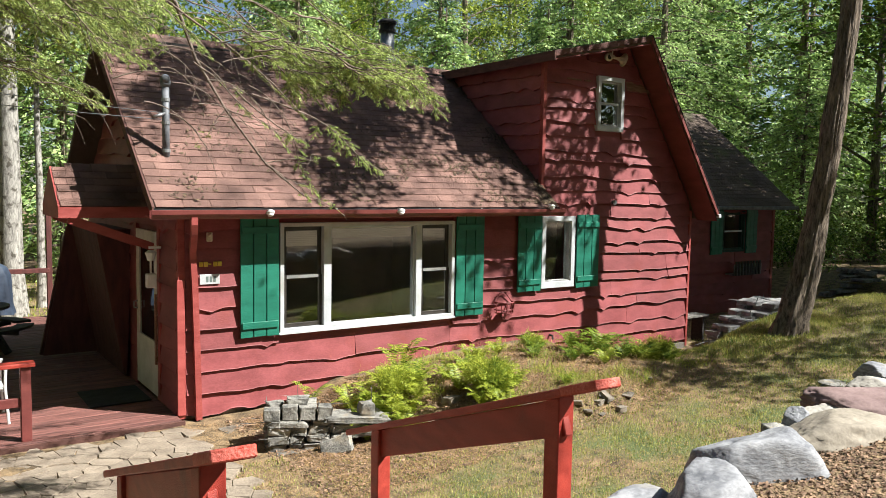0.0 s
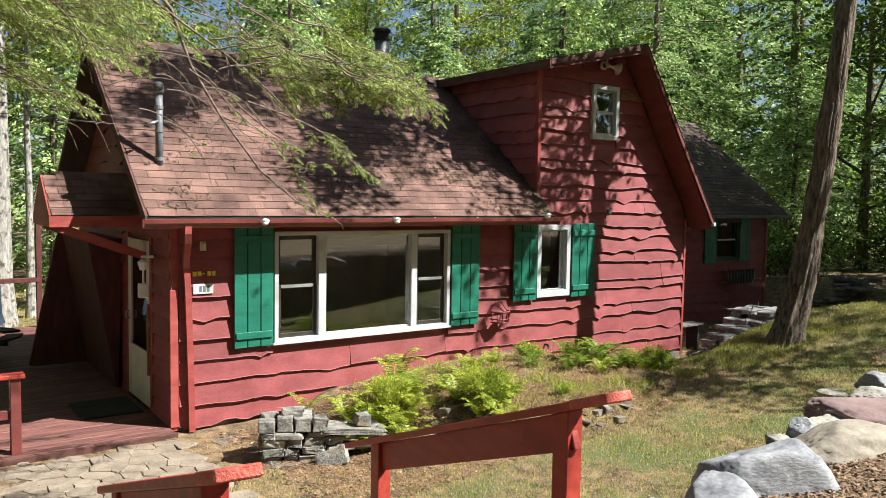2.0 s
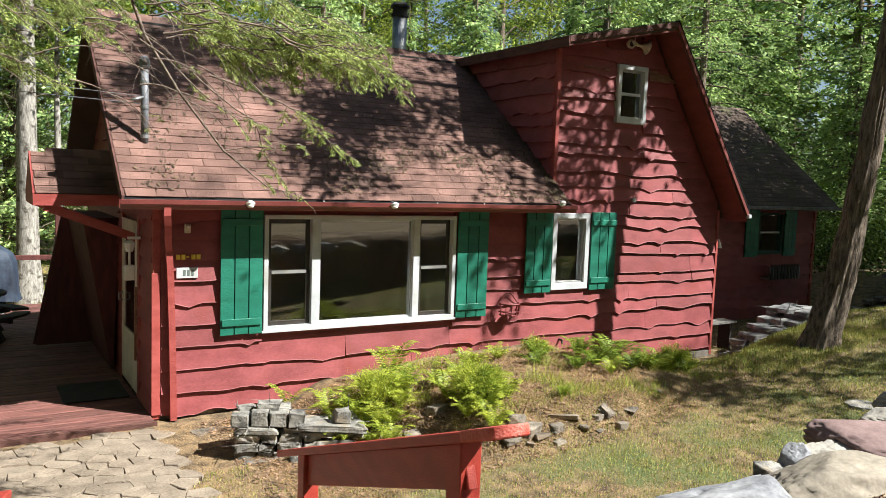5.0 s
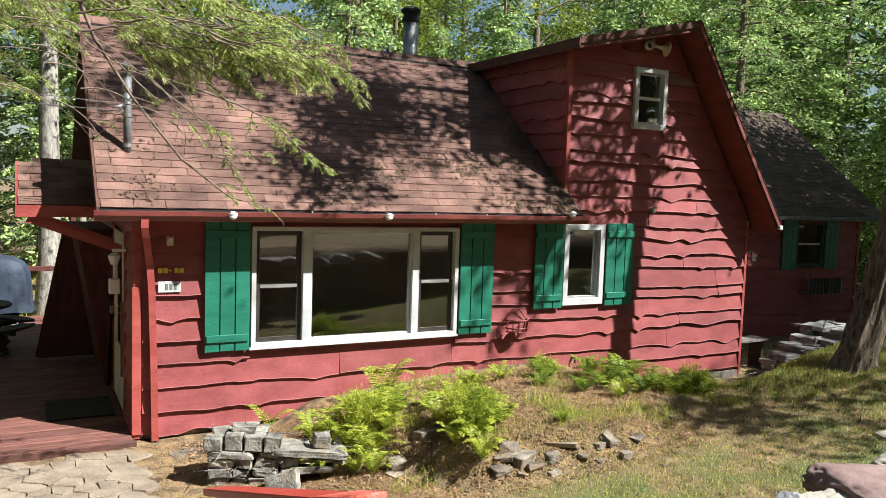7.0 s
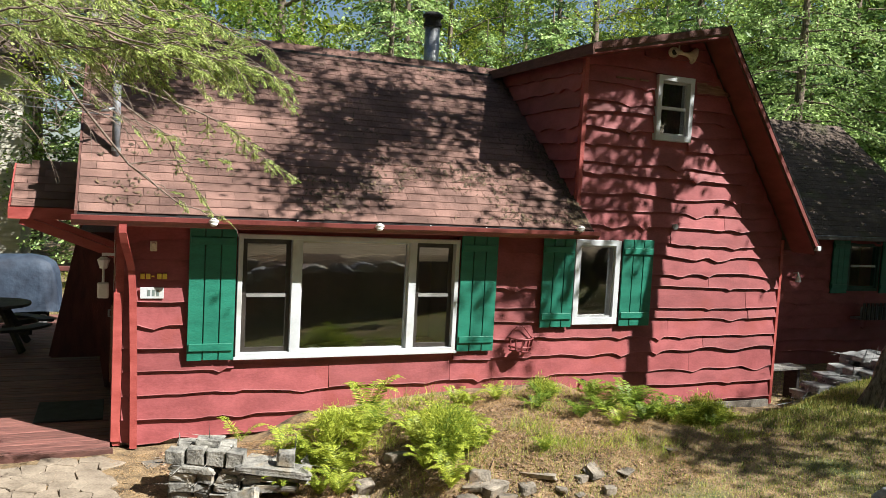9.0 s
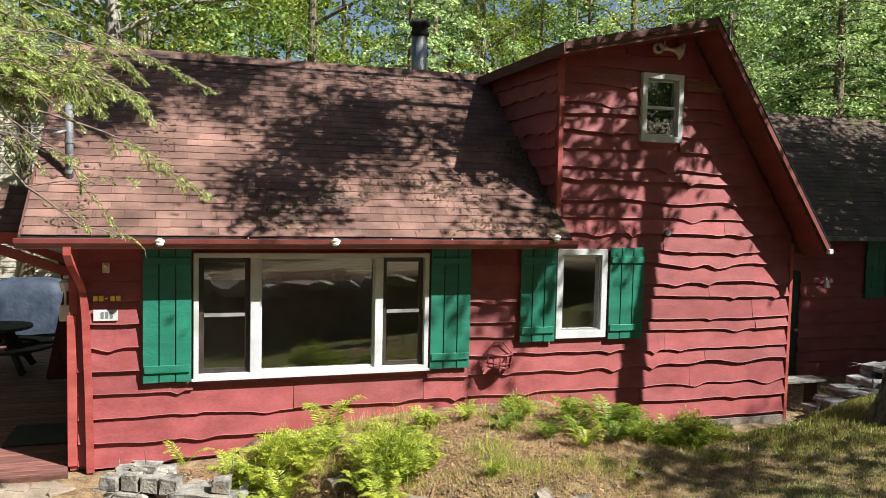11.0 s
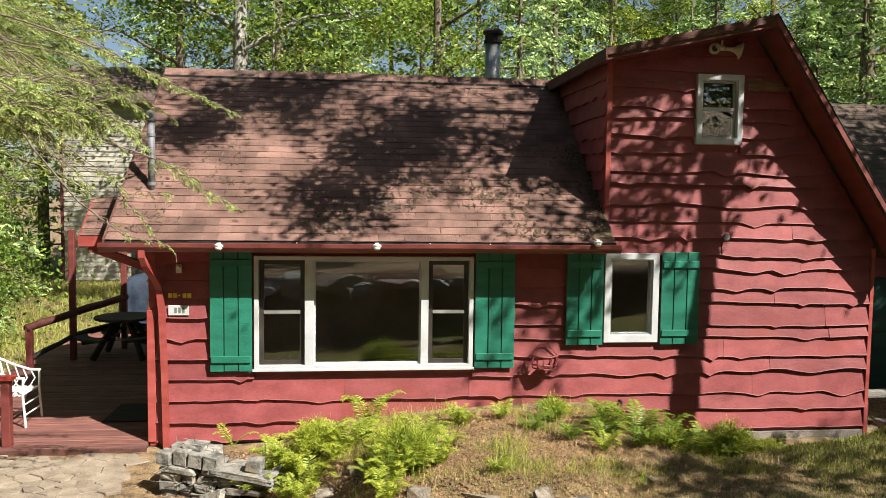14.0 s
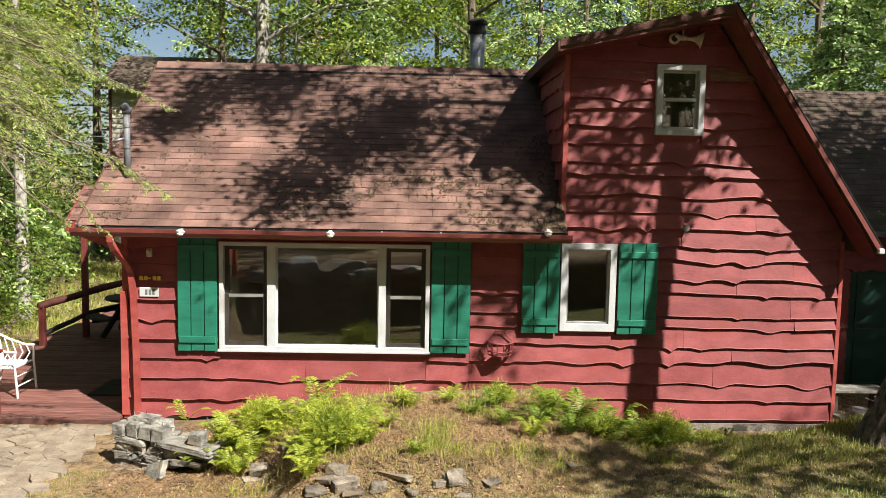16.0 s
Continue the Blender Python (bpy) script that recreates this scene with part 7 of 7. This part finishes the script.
def litter(rng):
    x, y = rng.uniform(2.5, 12), rng.uniform(3.0, 8.9)
    if rng.random() < 0.45:
        x, y = rng.uniform(3.2, 8.0), rng.uniform(6.0, 8.95)
    if y > 3 and 2.45 < x < 11:
        return (x, y, rough_z(x, y) + 0.003, rng.uniform(0.5, 1.2))
    return None


blades("leaf_litter", 90000, litter, 0.06, 0.007, STRAW, 4, "dry straw, needles and brown leaf litter on the soil", 1.0)


def tall(rng):
    x, y = rng.uniform(4.4, 9.6), rng.uniform(6.5, 8.95)
    if noise.noise((x * 1.9, y * 1.9, 9)) < rng.uniform(0.05, 0.45):
        return None
    return (x, y, rough_z(x, y) - 0.004, rng.uniform(0.4, 1.3))


blades("tall_grass", 5000, tall, 0.22, 0.005, FERN, 7, "tall thin grass and weeds along the wall", 0.97, 0.35)


def mound(rng):
    x, y = rng.uniform(9.4, 12.3), rng.uniform(6.2, 7.9)
    return (x, y, rough_z(x, y) - 0.004, rng.uniform(0.5, 1.3))


def yard_grass(rng):
    x, y = rng.uniform(-13, -1.2), rng.uniform(15.5, 31)
    if noise.noise((x * 0.5, y * 0.5, 6.0)) < rng.uniform(-0.7, 0.1):
        return None
    return (x, y, rough_z(x, y) - 0.004, rng.uniform(0.6, 1.3))


blades("grass", 45000, yard_grass, 0.17, 0.016, GRASS, 12, "uncut grass and weeds behind the deck", 0.8)
blades("grass", 15000, mound, 0.075, 0.008, GRASS, 8, "longer dry grass on the mound by the tree", 0.8)


def bank(rng):
    x, y = rng.uniform(-6, 13), rng.uniform(-11, -1.8)
    return (x, y, rough_z(x, y) - 0.01, rng.uniform(0.5, 1.4))


blades("grass", 22000, bank, 0.16, 0.03, FERN_DARK, 9, "green grass on the bank across the drive", 0.7)


def side_yard(rng):
    x, y = rng.uniform(-9, 3.5), rng.uniform(11, 31)
    if x > -0.85 and y < 17.7:
        return None
    return (x, y, rough_z(x, y) - 0.01, rng.uniform(0.5, 1.4))


blades("grass", 30000, side_yard, 0.11, 0.014, FERN, 10, "bright green grass and weeds beside the deck", 0.7)


def dry_leaves(n, seed):
    """Curled brown leaves and bark chips lying on the terrace and thinly on the bed."""
    rng, rn = random.Random(seed), np.random.default_rng(seed)
    pts = []
    while len(pts) < n:
        x, y = rng.uniform(2.6, 7.0), rng.uniform(1.2, 3.0)
        if rng.random() < 0.35:
            x, y = rng.uniform(3.0, 7.8), rng.uniform(6.0, 8.9)
        pts.append((x, y, rough_z(x, y) + rng.uniform(0.003, 0.014)))
    c = np.array(pts)
    a = rn.uniform(0, 2 * np.pi, n)
    d = np.stack([np.cos(a), np.sin(a), rn.uniform(-0.12, 0.12, n)], axis=1)
    w = np.stack([-np.sin(a), np.cos(a), rn.uniform(-0.35, 0.35, n)], axis=1)
    s = rn.uniform(0.005, 0.019, (n, 1)) * np.where(c[:, 1:2] > 4, 1.5, 1.0)
    up = np.array([0, 0, 0.006])
    v = np.stack([c - d * s, c + w * s * 0.45 + up, c + d * s + up, c - w * s * 0.45], axis=1).reshape(-1, 3)
    return tagged(leaf_object("leaf_litter", v, LITTER), "fallen brown leaves and bark chips on the soil", "leaves", kind="stuff")


dry_leaves(52000, 14)


def dry_bed(rng):
    x, y = rng.uniform(4.2, 9.3), rng.uniform(6.3, 8.9)
    if noise.noise((x * 1.3, y * 1.3, 5.0)) < rng.uniform(-0.5, 0.3):
        return None
    return (x, y, rough_z(x, y) - 0.004, rng.uniform(0.4, 1.2))


blades("dry_grass", 15000, dry_bed, 0.12, 0.004, STRAW, 15, "straw-coloured dry grass on the bed by the wall", 0.985, 0.5)


def feathery(at, r, h, n, seed):
    """A round bush of very fine bright shoots."""
    rn = np.random.default_rng(seed)
    b = thing("feathery_shrub", at, "bright green feathery fine-leaved plant among the ferns", "plant")
    g = Geo()
    rng = random.Random(seed)
    tips = []
    for k in range(60):
        a, q = rng.uniform(0, 6.28), rng.uniform(0.1, 1) ** 0.6
        e = Vector((at[0] + r * q * math.cos(a), at[1] + r * q * math.sin(a), at[2] + h * math.sqrt(max(0.08, 1 - 0.8 * q * q)) * rng.uniform(0.7, 1.05)))
        m = Vector(at).lerp(e, 0.55) + Vector((0, 0, 0.08 * h))
        g.tube([at, m, e], [0.003, 0.002, 0.001], 4, False)
        tips.append((m, e))
    tagged(part("branchwork", g, FERN_DARK, b), kind="stuff")
    pick = rn.integers(0, 60, n)
    u = rn.uniform(0, 1, (n, 1))
    m, e = np.array([tuple(t[0]) for t in tips])[pick], np.array([tuple(t[1]) for t in tips])[pick]
    c = m + (e - m) * u + rn.normal(scale=0.035, size=(n, 3))
    d = (e - m) / np.linalg.norm(e - m, axis=1, keepdims=True) + rn.normal(scale=0.6, size=(n, 3))
    v, _ = leaf_mesh("leaves", c, d, 0.055, FERN, rn, 0.13)
    leaf_object("foliage", v, FERN, b, at)


feathery((5.50, 6.98, ground_z(5.50, 6.98)), 0.36, 0.50, 8000, 41)
feathery((4.60, 7.72, ground_z(4.60, 7.72)), 0.30, 0.42, 4500, 42)
feathery((9.1, 7.5, ground_z(9.1, 7.5)), 0.36, 0.42, 5000, 43)
for k, (x, y, r, h) in enumerate(((7.35, 8.35, 0.22, 0.26), (8.35, 7.35, 0.24, 0.24), (9.7, 7.75, 0.24, 0.20))):
    feathery((x, y, ground_z(x, y)), r, h, 1800, 50 + k)


# ---- paving stones of the path ----
path = thing("stone_path", (1.7, 7.0, -0.12), "flagstone path from the deck to the stair rails", "path")


def flagstones():
    """Irregular flat stones: cells grown round scattered middles, cut back for the joints."""
    rng = random.Random(21)
    x0, x1, y0, y1, d = 0.35, 2.72, 4.7, 8.96, 0.205
    mids = {}
    nx, ny = int((x1 - x0) / d) + 3, int((y1 - y0) / d) + 3
    for i in range(-1, nx):
        for j in range(-1, ny):
            mids[i, j] = Vector((x0 + d * (i + 0.5 * (j % 2)) + rng.uniform(-0.085, 0.085), y0 + d * j + rng.uniform(-0.085, 0.085)))
    for (i, j), c in mids.items():
        right = 2.72 - 0.10 * (8.9 - c.y) * (0.6 if c.y > 7 else 0.3)
        if not (x0 < c.x < right - 0.08 and y0 < c.y < y1 - 0.12):
            continue
        poly = [c + Vector((a, b)) * 0.5 for a, b in ((-1, -1), (1, -1), (1, 1), (-1, 1))]
        for (k, l), o in mids.items():
            if (k, l) == (i, j) or abs(k - i) > 2 or abs(l - j) > 2:
                continue
            n = (o - c).normalized()
            m = (o - c).length / 2 - 0.004
            outp = []
            for a, b in zip(poly, poly[1:] + poly[:1]):
                da, db = (a - c).dot(n) - m, (b - c).dot(n) - m
                if da <= 0:
                    outp.append(a)
                if da * db < 0:
                    outp.append(a + (b - a) * (da / (da - db)))
            poly = outp
        poly = [p for p in poly if p.y < y1 + 0.2]
        if len(poly) < 3:
            continue
        z = ground_z(c.x, c.y) + 0.022 + rng.uniform(-0.006, 0.008)
        tx, ty = rng.uniform(-0.02, 0.02), rng.uniform(-0.02, 0.02)
        g = Geo()
        n = len(poly)
        ring = [p + Vector((rng.uniform(-0.012, 0.012), rng.uniform(-0.012, 0.012))) for p in poly]
        zz = lambda p: z + (p.x - c.x) * tx + (p.y - c.y) * ty + (ground_z(p.x, p.y) - ground_z(c.x, c.y))
        g.v = [(p.x, min(p.y, y1 - 0.03), zz(p) - 0.07) for p in ring] + [(p.x, min(p.y, y1 - 0.03), zz(p) - 0.008) for p in ring] + [(c.x + (p.x - c.x) * 0.97, min(c.y + (p.y - c.y) * 0.97, y1 - 0.03), zz(p)) for p in ring]
        g.f = [(k, (k + 1) % n, n + (k + 1) % n, n + k) for k in range(n)] + [(n + k, n + (k + 1) % n, 2 * n + (k + 1) % n, 2 * n + k) for k in range(n)] + [tuple(2 * n + k for k in range(n))]
        part("stone", g, PATHSTONE, path)


flagstones()


# ---- shingles ----
def shingles(parent, x0, x1, p_low, p_high, tab, course, single_courses, material, seed, thick=0.009):
    """Courses of tabs laid over a roof deck; the lowest are pieces of their own, the rest one mesh."""
    rng = random.Random(seed)
    (ya, za), (yb, zb) = p_low, p_high
    length = math.hypot(yb - ya, zb - za)
    ang = math.atan2(zb - za, yb - ya)
    up = Vector((0, math.cos(ang), math.sin(ang)))
    nor = Vector((0, -math.sin(ang), math.cos(ang)))
    n = int(length / course)
    base = Geo().hexa([(0.002, 0, 0.003), (tab - 0.004, 0, 0.003), (tab - 0.004, course * 1.25, -0.001), (0.002, course * 1.25, -0.001), (0.002, 0, thick + 0.004), (tab - 0.004, 0, thick + 0.004), (tab - 0.004, course * 1.25, 0.003), (0.002, course * 1.25, 0.003)])
    meshes = []
    for k in range(4):
        me = base.mesh("shingle")
        for v in me.vertices:
            v.co.y += rng.uniform(-0.004, 0.004)
            v.co.x += rng.uniform(-0.002, 0.002)
            v.co.z += rng.uniform(0.0, 0.004) * (v.co.y < 0.05)
        me.materials.append(material)
        meshes.append(me)
    rest = Geo()
    for c in range(n + 1):
        s = c * course - 0.015
        x = x0 - (tab / 2 if c % 2 else 0) + rng.uniform(-0.02, 0.02)
        while x < x1:
            a, b = max(x, x0), min(x + tab, x1)
            if b - a > 0.03:
                o = Vector((a, ya, za)) + up * s + nor * 0.004
                if c < single_courses and b - a > tab - 0.02:
                    m = Matrix.Translation(o) @ Euler((ang, 0, rng.uniform(-0.006, 0.006))).to_matrix().to_4x4()
                    piece("shingle", rng.choice(meshes), parent, m)
                else:
                    w = b - a - 0.004
                    top = min(course * 1.2, length - s)
                    if top > 0.02:
                        j = rng.uniform(-0.003, 0.003)
                        q = [o + up * (j + e) + nor * h + Vector((f, 0, 0)) for h in (0.002, thick + 0.004) for e, f in ((0, 0.002), (0, w), (top, w), (top, 0.002))]
                        q[6] -= nor * 0.008
                        q[7] -= nor * 0.008
                        rest.hexa([tuple(v) for v in q])
            x += tab
    if rest.v:
        tagged(part("upper_shingles", rest, material, parent), kind="stuff")


shingles(main_roof, ROOF_X0, ROOF_X1 - 0.01, (EAVE_Y, EAVE_Z), (RIDGE_Y, RIDGE_Z), 0.31, 0.138, 14, SHINGLE, 3)
shingles(hood, HX0, HX1, (HY0, HZ0), (HYM, HZ1), 0.31, 0.138, 9, SHINGLE, 5)
shingles(annex_roof, AX0 + 0.08, 18.5, (11.08, 2.46), (14.0, 4.94), 0.31, 0.138, 0, SHINGLE_FAR, 7)
